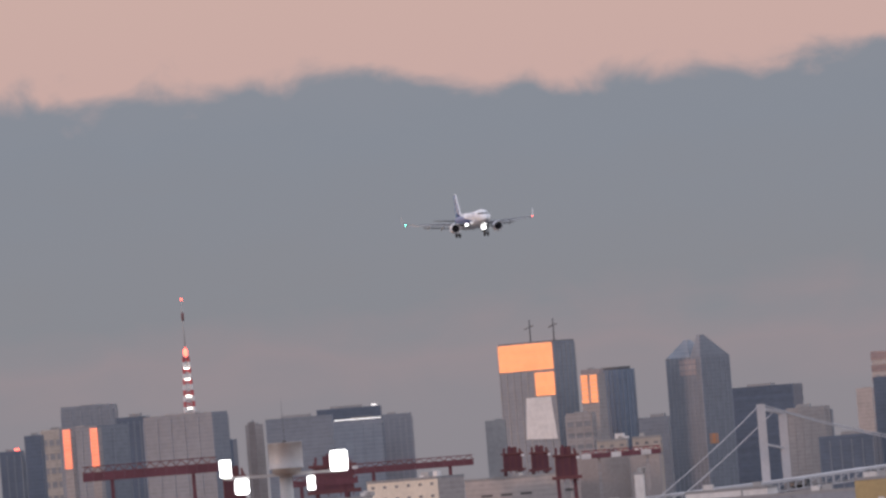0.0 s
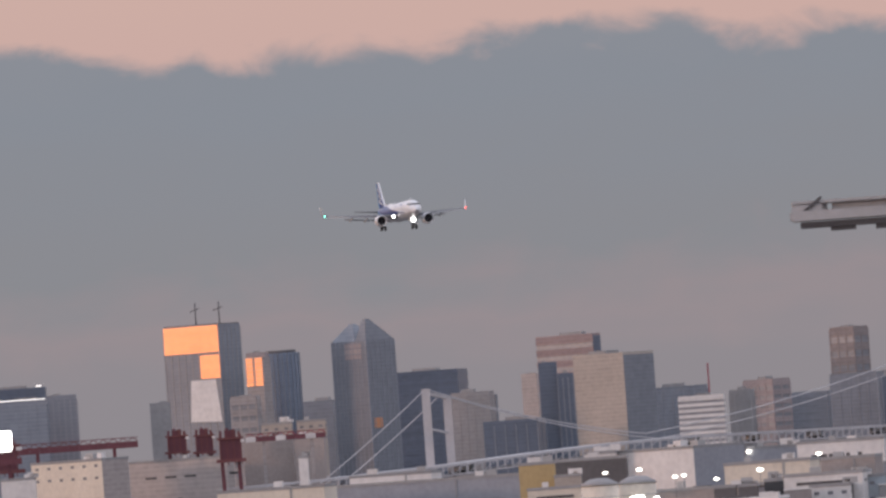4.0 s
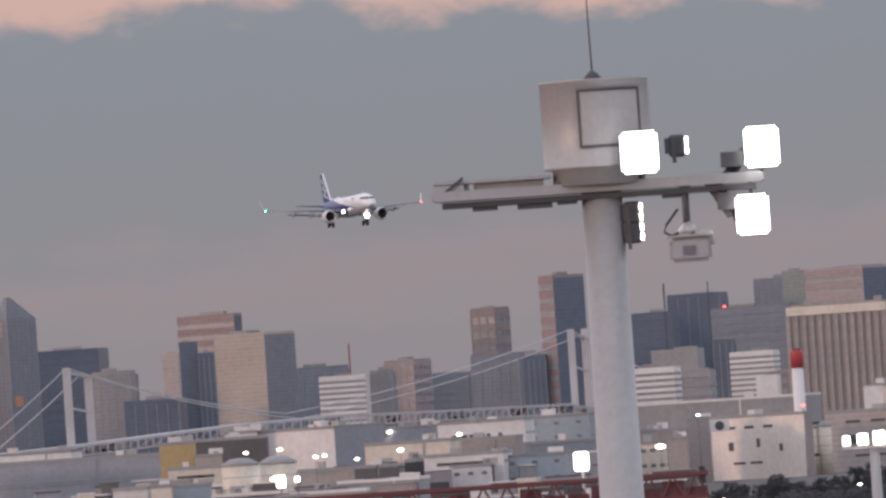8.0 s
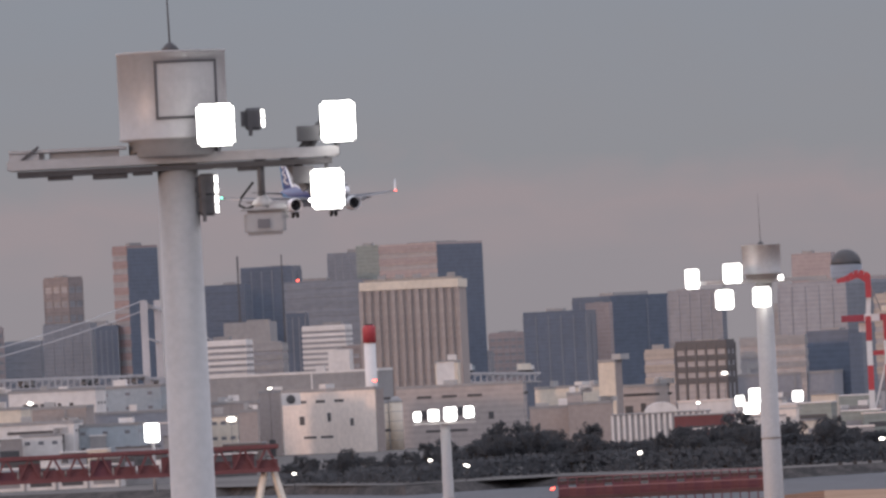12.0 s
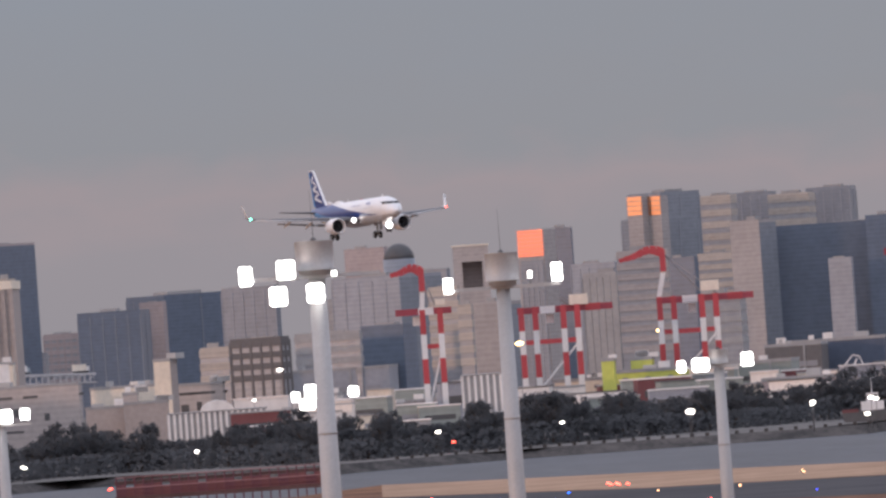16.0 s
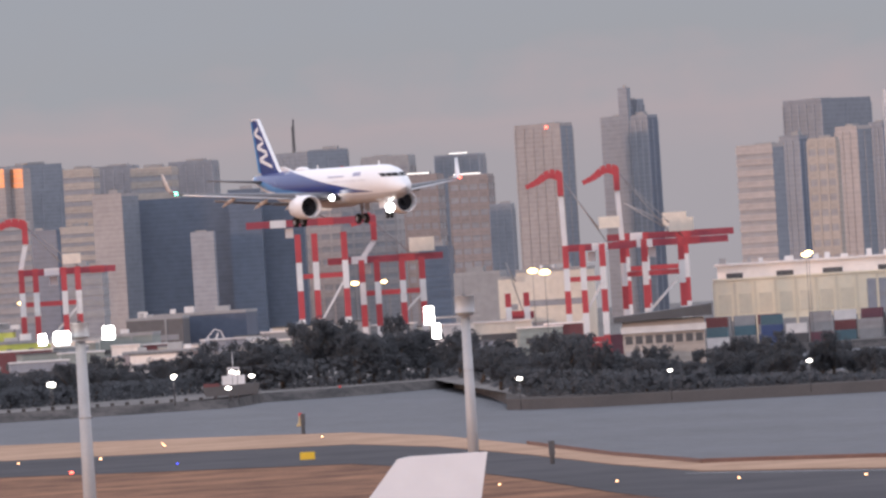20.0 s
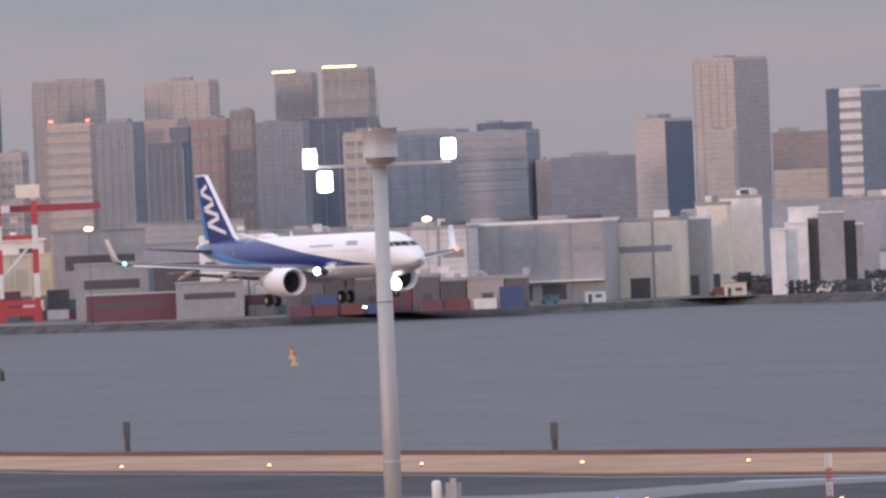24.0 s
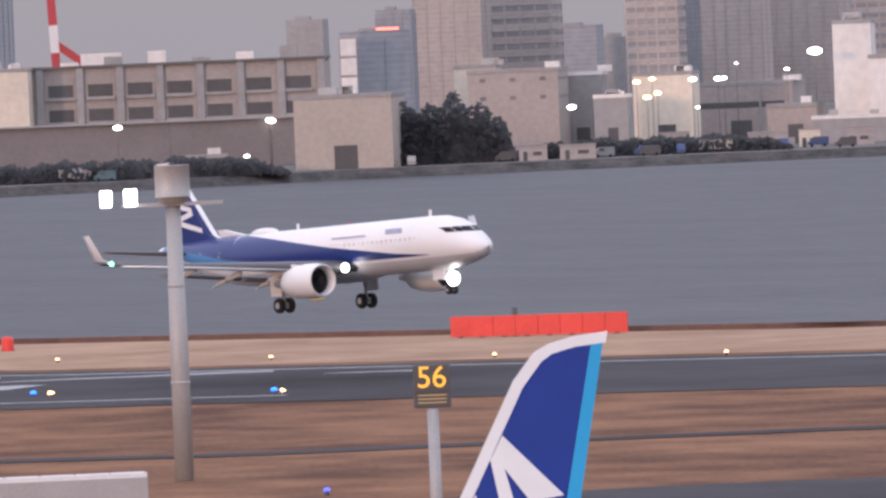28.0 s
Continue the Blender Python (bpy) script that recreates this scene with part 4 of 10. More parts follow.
skyscraper(1456, 3292, 12.4, 12.4, 60.7, -33, "fins", pale_slate, "pale blue-grey")
skyscraper(1412.3, 3147.7, 23.0, 13.3, 56.5, -56.2, "plain", taupe, "grey-brown concrete", slate)
skyscraper(1457.9, 3236.8, 24.5, 14.7, 66.1, -26.2, "plain", navy, "dark blue glass")
skyscraper(1273, 2881, 6.5, 6.5, 41.1, -33, "plain", pale_taupe, "pale brown concrete")
skyscraper(1462.8, 3179.7, 25.8, 15.5, 46.3, -26.7, "fins", slate, "blue-grey glass")
skyscraper(1482.7, 3225.5, 6.0, 6.0, 57.1, -26.7, "plain", navy, "dark blue glass")
skyscraper(1514, 3266, 22.7, 22.7, 48.5, -34, "fins", pale_slate, "pale blue-grey")
skyscraper(1554, 3303, 22.0, 22.0, 51.2, -34, "fins", pale_slate, "pale blue-grey")
skyscraper(1585, 3343, 13.8, 13.8, 43.7, -34, "plain", pale_slate, "pale blue-grey")
skyscraper(1557, 3246, 16.5, 16.5, 67.6, -35, "fins", pale_slate, "pale blue-grey")
skyscraper(1609, 3332, 10.6, 10.6, 47.0, -35, "fins", grey, "light grey concrete")
skyscraper(1603.0, 3279.2, 21.5, 3.1, 67.9, -58.1, "fins", taupe, "grey-brown concrete")
skyscraper(1536, 3145, 24.1, 24.1, 55.9, -35, "fins", pale_slate, "pale blue-grey")
skyscraper(1604, 3279, 20.9, 20.9, 59.9, -35, "fins", pale_slate, "pale blue-grey")
skyscraper(1544, 2917, 12.3, 12.3, 35.1, -37, "plain", grey, "light grey concrete")
skyscraper(1617, 2991, 11.9, 11.9, 37.6, -37, "fins", pale_slate, "pale blue-grey")
skyscraper(1272, 2382, 11.7, 15.6, 29.3, -90, "fins", pale_slate, "pale blue-grey")
skyscraper(1686, 3067, 23.9, 23.9, 59.4, -38, "fins", pale_taupe, "pale brown concrete")
skyscraper(1732, 3099, 27.3, 27.3, 54.9, -38, "grid", pale_taupe, "pale brown concrete")
skyscraper(1820, 3222, 18.5, 18.5, 30.1, -38, "plain", pale_slate, "pale blue-grey")
skyscraper(1854, 3259, 12.5, 12.5, 25.3, -39, "plain", grey, "light grey concrete")
skyscraper(1746, 3033, 18.1, 18.1, 50.4, -39, "grid", pale_taupe, "pale brown concrete")
skyscraper(1829, 3159, 10.5, 10.5, 46.8, -39, "fins", pale_slate, "pale blue-grey")
skyscraper(1797, 3061, 21.8, 21.8, 53.6, -39, "fins", pale_taupe, "pale brown concrete")
skyscraper(1846, 3090, 28.9, 28.9, 57.1, -40, "fins", pale_taupe, "pale brown concrete")
skyscraper(1914, 3166, 22.3, 22.3, 48.6, -40, "grid", pale_taupe, "pale brown concrete")

low_block(-8.2, 3450.0, 33.1, 13.7, 34.1, -41.9, "win", cream, "cream metal-clad", pale_taupe)
low_block(35.5, 3489.8, 39.9, 4.7, 32.2, -30.6, "slit", pale_taupe, "pale brown concrete")
low_block(-30.1, 3299.9, 11.4, 8.0, 29.0, -1.5, "blank", white, "white panelled")
low_block(59.4, 3519.5, 18.1, 2.5, 37.5, -15.0, "blank", taupe, "grey-brown rendered")
low_block(70.1, 3509.3, 10.7, 3.3, 36.7, -15.1, "blank", taupe, "grey-brown rendered")
low_block(60.9, 3619.5, 11.2, 2.5, 43.0, -15.0, "win", beige, "pale beige rendered")
low_block(73.0, 3609.3, 10.5, 2.5, 43.1, -15.2, "win", beige, "pale beige rendered")
low_block(60.1, 3299.5, 3.0, 8.0, 29.8, -3.0, "blank", white, "white panelled")
low_block(59, 2999, 32.5, 32.5, 20.4, -8, "plain", cream, "cream metal-clad")
low_block(96, 3149, 26.1, 26.1, 22.1, -9, "plain", white, "white panelled")
low_block(120, 3048, 63.0, 40.0, 19.5, -9, "plain", slate, "blue-grey glass")
low_block(124.2, 2897.3, 10.4, 8.0, 22.5, -4.5, "blank", ochre, "ochre yellow metal-clad")
low_block(129.1, 2847.1, 15.2, 9.1, 15.2, -4.6, "slit", cream, "cream metal-clad")
low_block(131.2, 2887.0, 7.7, 8.0, 18.4, -4.6, "blank", beige, "pale beige rendered")
low_block(147.1, 2936.3, 21.2, 12.7, 22.7, -4.9, "blank", umber, "dark umber metal-clad")
# white front, blue-grey side: sunlit and shaded faces put into colour
low_block(169.3, 2975.2, 32.2, 21.5, 24.1, -48.3, "blank", white, "white panelled", slate)
low_block(146.7, 2991.4, 9.3, 8.0, 24.4, -4.8, "blank", white, "white panelled")
low_block(129.8, 2696.9, 7.6, 15.2, 14.9, -16.8, "blank", cream, "cream metal-clad", warm_white)
low_block(201.9, 2993.2, 15.6, 9.4, 22.5, -5.9, "blank", slate, "blue-grey metal-clad")
low_block(220, 2892, 25.5, 25.5, 23.0, -11, "slit", white, "white panelled")
low_block(243, 2940, 19.9, 19.9, 23.0, -12, "win", bluegrey, "pale blue-grey metal-clad")
low_block(190, 2774, 24.1, 24.1, 18.6, -11, "plain", cream, "cream metal-clad")
low_block(211, 2812, 19.3, 19.3, 18.2, -11, "plain", taupe, "grey-brown rendered")
low_block(176.0, 2694.3, 34.5, 3.2, 12.9, -17.7, "plain", taupe, "grey-brown rendered")
low_block(162.9, 2675.0, 5.9, 8.0, 12.9, -5.5, "blank", umber, "dark umber metal-clad")
low_block(168.8, 2674.7, 5.3, 8.0, 12.9, -5.6, "blank", umber, "dark umber metal-clad")
low_block(176.2, 2684.2, 5.0, 8.0, 13.8, -5.8, "blank", charcoal, "charcoal metal-clad")
low_block(190.7, 2633.1, 10.9, 8.0, 11.6, -6.1, "win", white, "white panelled")
low_block(94.5, 2498.2, 9.0, 2.3, 12.2, -16.2, "blank", pale_panels, "pale grey panelled")
low_block(100.0, 2488.0, 5.1, 8.0, 12.4, -4.3, "blank", cream, "cream metal-clad")
low_block(110.3, 2497.6, 9.5, 8.0, 12.2, -4.5, "blank", bluegrey, "pale blue-grey metal-clad")
low_block(128.3, 2476.7, 19.3, 2.3, 9.1, -17.0, "slit", grey, "light grey concrete")
low_block(147.3, 2465.6, 19.6, 3.5, 8.4, -17.4, "win", grey, "light grey concrete")
low_block(197, 2673, 21.4, 21.4, 14.6, -11, "slit", white, "white panelled")
low_block(215, 2681, 18.1, 18.1, 13.2, -12, "win", bluegrey, "pale blue-grey metal-clad")
low_block(236, 2840, 34.1, 34.1, 15.7, -12, "plain", slate, "blue-grey glass")
low_block(169, 2595, 21.5, 21.5, 9.6, -11, "plain", grey, "light grey concrete")
low_block(183, 2343, 37.5, 37.5, 4.0, -11, "dock", white, "white panelled")
low_block(203, 2351, 18.8, 18.8, 4.0, -12, "win", grey, "light grey concrete")
low_block(148, 2375, 54.3, 40.0, 4.0, -11, "plain", grey, "light grey concrete")
low_block(247.0, 2738.9, 7.6, 8.0, 14.0, -7.2, "win", cream, "cream metal-clad")
low_block(257.3, 2788.2, 5.2, 8.0, 14.7, -7.3, "blank", taupe, "grey-brown rendered")
low_block(272.2, 2947.5, 15.6, 9.4, 16.8, -7.3, "blank", taupe, "grey-brown rendered")
low_block(333, 3183, 67.5, 40.0, 24.5, -13, "plain", grey, "light grey concrete")
low_block(281.2, 2971.7, 6.3, 8.0, 19.5, -7.4, "blank", taupe, "grey-brown rendered")
low_block(309.2, 2963.9, 46.1, 3.0, 19.1, -58.0, "slit", warm_white, "warm white rendered", taupe)
low_block(358.9, 3008.7, 39.8, 3.5, 18.5, -20.8, "slit", pale_taupe, "pale brown concrete")
low_block(353, 3130, 7.2, 7.2, 25.9, -13, "plain", cream, "cream metal-clad")
low_block(384.7, 3025.6, 31.4, 3.0, 16.3, -57.2, "blank", cream, "cream metal-clad")
low_block(376.6, 2925.9, 6.9, 3.0, 23.7, -52.3, "blank", cream, "cream metal-clad", taupe)
low_block(393.6, 2938.8, 15.9, 2.8, 15.9, -21.6, "slit", pale_taupe, "pale brown concrete")
low_block(343.9, 2778.8, 10.8, 8.0, 11.6, -9.1, "blank", taupe, "grey-brown rendered")
low_block(354.9, 2767.3, 12.3, 8.0, 12.3, -9.3, "blank", taupe, "grey-brown rendered")
low_block(349.1, 2788.2, 4.1, 8.0, 15.0, -9.1, "blank", pale_taupe, "pale brown concrete")
low_block(448, 2966, 37.7, 37.7, 17.2, -16, "plain", slate, "blue-grey glass")
low_block(389, 2672, 12.3, 12.3, 11.4, -15, "win", white, "white panelled")
low_block(397, 2620, 16.6, 16.6, 8.5, -16, "win", grey, "light grey concrete")
low_block(416, 2647, 14.5, 14.5, 8.2, -16, "plain", rust_red, "dull red flat-roofed")
low_block(435, 2665, 15.4, 15.4, 12.5, -16, "win", white, "white panelled")
low_block(452, 2611, 13.6, 13.6, 10.9, -17, "win", cream, "cream metal-clad")
low_block(494, 2654, 16.9, 16.9, 11.8, -18, "win", cream, "cream metal-clad")
low_block(514, 2671, 18.6, 18.6, 12.1, -18, "plain", sage, "grey-green panelled")
low_block(446, 2561, 3.3, 3.3, 15.9, -17, "plain", lime, "lime green")
low_block(465, 2568, 17.9, 17.9, 12.4, -17, "win", lime, "lime green")
low_block(461, 2589, 5.6, 5.6, 15.5, -17, "plain", lime, "lime green")
low_block(483, 2453, 18.5, 18.5, 8.4, -18, "plain", rose, "pinkish stone-clad")
low_block(575, 2842, 27.8, 27.8, 16.1, -18, "blank", navy, "dark blue metal-clad")
low_block(553, 2826, 16.4, 16.4, 15.5, -18, "plain", umber, "dark umber metal-clad")
low_block(483, 2402, 11.2, 11.2, 7.1, -18, "plain", rose, "pinkish stone-clad")
low_block(493, 2400, 9.8, 9.8, 8.4, -19, "plain", cream, "cream metal-clad")
low_block(564, 2640, 23.1, 23.1, 11.0, -19, "plain", grey, "light grey concrete")
low_block(623, 2627, 21.3, 21.3, 21.2, -20, "plain", cream, "cream metal-clad")
low_block(612, 2568, 18.8, 18.8, 22.8, -20, "plain", cream, "cream metal-clad")
low_block(774, 2356, 17.4, 17.4, 20.9, -25, "plain", white, "white panelled")
low_block(794, 2360, 15.9, 15.9, 20.7, -26, "plain", pale_panels, "pale grey panelled")
low_block(787, 2331, 16.1, 16.1, 19.8, -26, "plain", pale_panels, "pale grey panelled")
low_block(811, 2312, 29.1, 29.1, 20.0, -26, "dock", pale_panels, "pale grey panelled")
low_block(849, 2319, 33.8, 33.8, 20.2, -27, "dock", grey, "light grey concrete")
# dark low blocks added to stand in for road, cars and scrub
low_block(764.4, 2285.6, 9.3, 8.0, 9.9, -20.5, "blank", umber, "dark umber metal-clad")
low_block(770.8, 2283.4, 6.6, 8.0, 8.7, -20.7, "blank", charcoal, "charcoal metal-clad")
low_block(779.6, 2280.4, 9.0, 8.0, 8.6, -20.9, "blank", umber, "dark umber metal-clad")
low_block(784.4, 2278.8, 4.8, 8.0, 8.7, -21.0, "blank", maroon, "faded maroon")
low_block(790.8, 2276.5, 6.6, 8.0, 8.7, -21.2, "blank", umber, "dark umber metal-clad")
low_block(796.9, 2274.4, 6.1, 8.0, 7.5, -21.3, "blank", charcoal, "charcoal metal-clad")
low_block(805.6, 2271.4, 9.0, 8.0, 7.5, -21.5, "blank", taupe, "grey-brown rendered")
low_block(811.0, 2269.4, 5.5, 8.0, 7.5, -21.7, "blank", umber, "dark umber metal-clad")
low_block(877, 2341, 20.7, 20.7, 19.7, -28, "plain", cream, "cream metal-clad")
low_block(891, 2357, 8.6, 8.6, 19.6, -28, "plain", grey, "light grey concrete")
low_block(903, 2374, 8.1, 8.1, 23.0, -28, "plain", cream, "cream metal-clad")
low_block(914.9, 2380.2, 13.3, 5.0, 24.4, -51.0, "blank", warm_white, "warm white rendered", slate)
low_block(970.0, 2412.3, 39.8, 2.4, 22.7, -35.9, "blank", slate, "blue-grey metal-clad")
low_block(987, 2427, 12.3, 12.3, 17.4, -29, "plain", grey, "light grey concrete")
low_block(999, 2444, 7.8, 7.8, 23.1, -29, "plain", cream, "cream metal-clad")
low_block(940, 2295, 25.5, 25.5, 9.7, -29, "plain", white, "white panelled")
low_block(996, 2293, 31.4, 31.4, 9.8, -30, "plain", slate, "blue-grey glass")
low_block(975, 2248, 14.0, 14.0, 11.1, -30, "plain", grey, "light grey concrete")
low_block(1000, 2182, 49.3, 40.0, 11.7, -32, "plain", slate, "blue-grey glass")
low_block(1256.3, 2834.0, 68.4, 2.9, 13.9, -37.9, "blank", slate, "blue-grey metal-clad")
low_block(1180, 2704, 8.8, 8.8, 30.5, -31, "plain", white, "white panelled")
low_block(1112.1, 2460.3, 41.5, 5.1, 26.1, -38.3, "blank", navy, "dark blue metal-clad")
low_block(1002, 2203, 15.5, 15.5, 17.8, -31, "plain", white, "white panelled")
low_block(983, 2101, 26.5, 26.5, 11.2, -32, "plain", grey, "light grey concrete")
low_block(1135, 2058, 10.1, 10.1, 20.1, -36, "plain", cream, "cream metal-clad")
low_block(1123, 2007, 21.0, 21.0, 19.0, -36, "win", taupe, "grey-brown concrete")
low_block(1142, 2020, 10.6, 10.6, 17.6, -36, "plain", grey, "light grey concrete")
low_block(1127, 1982, 7.8, 7.8, 12.3, -37, "plain", grey, "light grey concrete")
low_block(1150, 1992, 13.8, 13.8, 16.9, -37, "plain", cream, "cream metal-clad")
low_block(1185, 2006, 24.6, 24.6, 13.7, -38, "plain", taupe, "grey-brown concrete")
low_block(1149, 1934, 11.6, 11.6, 8.8, -38, "plain", taupe, "grey-brown concrete")
low_block(1160, 1928, 8.7, 8.7, 27.0, -38, "plain", white, "white panelled")
low_block(1162, 1915, 9.2, 9.2, 19.0, -38, "plain", white, "white panelled")
low_block(1150, 1899, 20.3, 20.3, 5.9, -38, "plain", grey, "light grey concrete")


# ---- airliner ----


def airliner():
    """Twin-engined narrow-body jet, nose along +x, origin on its axis above the main wheels."""
    jet = thing("airliner", Matrix.Identity(4), "white twin-engined airliner with blue tail, wheels down, landing lights on", "airliner")
    fus_white = surface("glossy_white_paint", (0.80, 0.80, 0.80), 0.3, 0, 1, 6, 0.04, 0)
    # belly in grey: shade on the white underside is in the paint
    belly = surface("shaded_white_belly_paint", (0.55, 0.56, 0.58), 0.35, 0, 1, 6, 0.06, 0)
    deep_blue = surface("deep_blue_paint", (0.017, 0.036, 0.175), 0.3, 0, 1, 6, 0.06, 0)
    mid_blue = surface("light_blue_paint", (0.07, 0.22, 0.46), 0.3, 0, 1, 6, 0.06, 0)
    metal = surface("bare_aluminium", (0.62, 0.62, 0.63), 0.35, 0.8, 0.5, 4, 0.08, 0)
    cockpit_glass = surface("dark_cockpit_glass", (0.03, 0.032, 0.038), 0.2, 0, 1, 4, 0.1, 0)
    pale_window_grey = surface("paled_cabin_window", (0.68, 0.69, 0.71), 0.5, 0, 1, 4, 0.3, 0)
    fan_dark = surface("fan_dark_metal", (0.03, 0.03, 0.035), 0.5, 0.5, 0.3, 2)
    flap_grey = surface("flap_grey_paint", (0.26, 0.26, 0.27), 0.45, 0, 1, 5, 0.08, 0)
    wing_grey = surface("wing_grey_paint", (0.125, 0.125, 0.135), 0.4, 0, 1, 5, 0.08, 0)
    # stations run back from the nose: distance, half width, half height, height of the axis
    st = ((0.0, 0.05, 0.05, -0.55), (0.25, 0.55, 0.46, -0.60), (0.8, 0.98, 0.82, -0.55), (1.6, 1.35, 1.15, -0.42), (2.6, 1.62, 1.54, -0.22), (3.8, 1.82, 1.86, -0.08), (5.2, 1.95, 2.03, 0.0), (7.0, 1.975, 2.07, 0), (12, 1.975, 2.07, 0), (18, 1.975, 2.07, 0), (24, 1.975, 2.07, 0), (30.5, 1.975, 2.07, 0), (33.5, 1.88, 1.93, 0.12), (36.5, 1.58, 1.58, 0.42), (39.5, 1.12, 1.10, 0.80), (42.0, 0.66, 0.68, 1.12), (44.0, 0.28, 0.32, 1.35), (44.5, 0.10, 0.12, 1.42))
    fine = []
    for p, q in zip(st, st[1:]):
        n = max(1, int((q[0] - p[0]) / 0.8))
        fine += [tuple(p[k] + (q[k] - p[k]) * i / n for k in range(4)) for i in range(n)]
    fine.append(st[-1])
    seg = 56
    bm = bmesh.new()
    rings = [[bm.verts.new((22 - s, w * math.cos(2 * math.pi * i / seg), c + hh * math.sin(2 * math.pi * i / seg))) for i in range(seg)] for s, w, hh, c in fine]
    for j in range(len(rings) - 1):
        s = (fine[j][0] + fine[j + 1][0]) / 2
        for i in range(seg):
            f = bm.faces.new((rings[j][i], rings[j][(i + 1) % seg], rings[j + 1][(i + 1) % seg], rings[j + 1][i]))
            f.smooth = True
            z = math.sin(2 * math.pi * (i + 0.5) / seg)
            f.material_index = 1 if z < -0.56 else 0
    bm.faces.new(rings[-1])
    me = bpy.data.meshes.new("fuselage")
    bm.to_mesh(me)
    bm.free()
    for m in (fus_white, belly):
        me.materials.append(m)
    fuselage = part("fuselage", me, None, jet, "white fuselage with its underside greyed for shade")

    def station(s_):
        return [float(np.interp(s_, [q[0] for q in st], [q[k] for q in st])) for k in (1, 2, 3)]

    def band(name, s0, s1, low, top, mat, proud, label):
        """A painted band on both sides, between two lines given by station and height on the round."""
        for side in (-1, 1):
            bm = bmesh.new()
            rows_ = []
            for i in range(49):
                s_ = s0 + (s1 - s0) * i / 48
                w_, h_, c_ = station(s_)
                a0, a1 = [math.asin(max(-1, min(1, float(np.interp(s_, [q[0] for q in line], [q[1] for q in line]))))) for line in (low, top)]
                rows_.append([bm.verts.new((22 - s_, side * (w_ + proud) * math.cos(a0 + (a1 - a0) * j / 10), c_ + (h_ + proud) * math.sin(a0 + (a1 - a0) * j / 10))) for j in range(11)])
            for p_, q_ in zip(rows_, rows_[1:]):
                for j in range(10):
                    bm.faces.new((p_[j], p_[j + 1], q_[j + 1], q_[j])).smooth = True
            bmesh.ops.recalc_face_normals(bm, faces=bm.faces)
            part(name, bm, mat, fuselage, label)

    band("blue_band", 5.2, 42.5, ((5.2, -0.43), (18.8, -0.42), (26.5, -0.16), (34, 0.12), (42.5, 0.4)), ((5.2, -0.42), (9.5, -0.27), (18.8, 0.22), (26.5, 0.70), (32, 1.0), (43, 1.0)), deep_blue, 0.014, "deep blue band rising to the tail")
    band("light_blue_band", 15.0, 43.5, ((15, -0.45), (20, -0.50), (26.5, -0.40), (34, -0.22), (43.5, -0.4)), ((15, -0.44), (18.8, -0.41), (26.5, -0.15), (34, 0.13), (43.5, 0.9)), mid_blue, 0.010, "light blue lower edge of the band")
    # cockpit glass
    for s in (-1, 1):
        for y0, y1 in ((0.03, 0.70), (0.74, 1.16), (1.20, 1.50)):
            bm = bmesh.new()

            def skin(yy, z):
                """Foremost x of the nose at a given side distance and height."""
                best = 0.0
                for (sa, wa, ha, ca), (sb, wb, hb, cb) in zip(st, st[1:]):
                    for i in range(12):
                        f = i / 12
                        w_, h_, c_ = wa + (wb - wa) * f, ha + (hb - ha) * f, ca + (cb - ca) * f
                        if (yy / w_) ** 2 + ((z - c_) / h_) ** 2 <= 1:
                            return 22 - (sa + (sb - sa) * f)
                return best
            grid = []
            for j in range(4):
                zz = 0.66 + 0.40 * j / 3
                grid.append([bm.verts.new((skin(y0 + (y1 - y0) * i / 3, zz) + 0.05, s * (y0 + (y1 - y0) * i / 3 + 0.02), zz + 0.03)) for i in range(4)])
            for j in range(3):
                for i in range(3):
                    bm.faces.new((grid[j][i], grid[j][i + 1], grid[j + 1][i + 1], grid[j + 1][i]))
            bmesh.ops.solidify(bm, geom=bm.faces[:], thickness=0.12)
            bmesh.ops.recalc_face_normals(bm, faces=bm.faces)
            part("cockpit_window", bm, cockpit_glass, jet)
    # cabin windows, one row each side, paled to merge with the white fuselage
    wm = bpy.data.meshes.new("cabin_window")
    b2 = boxes((-0.10, 0.10, -0.02, 0.02, -0.14, 0.14))
    b2.to_mesh(wm)
    b2.free()
    wm.materials.append(pale_window_grey)
    for s in (-1, 1):
        for i in range(19):
            ob = part("cabin_window", wm, None, jet)
            ob.location = (15.2 - i * 0.62, s * 1.945, 0.42)
    # plain bars where lettering stands on the side
    for s in (-1, 1):
        for x0, x1, z0, z1 in ((11.2, 13.4, 0.95, 1.35), (4.0, 8.6, 0.98, 1.14)):
            zc = (z0 + z1) / 2
            yy = 1.985 * math.sqrt(max(0.01, 1 - (zc / 2.07) ** 2))
            bm = bmesh.new()
            q = [(x1, s * (yy + 0.03 + 0.1), z0), (x0, s * (yy + 0.13), z0), (x0 - 0.3, s * (yy - 0.10), z1), (x1 - 0.3, s * (yy - 0.10), z1)]
            vs = [bm.verts.new(p) for p in q]
            bm.faces.new(vs)
            part("lettering_bar", bm, surface("slate_blue_lettering", (0.30, 0.31, 0.42), 0.5), jet)

    def aerofoil(sections, thick):
        """Skin through sections of (leading x, trailing x, y, z)."""
        bm = bmesh.new()
        shape = ((0, 0), (0.06, 0.42), (0.25, 0.62), (0.55, 0.42), (1, 0.03), (1, -0.03), (0.55, -0.25), (0.25, -0.38), (0.06, -0.28))
        loops = []
        for lx, tx, yy, zz in sections:
            c = lx - tx
            loops.append([bm.verts.new((lx - u * c, yy, zz + v * c * thick)) for u, v in shape])
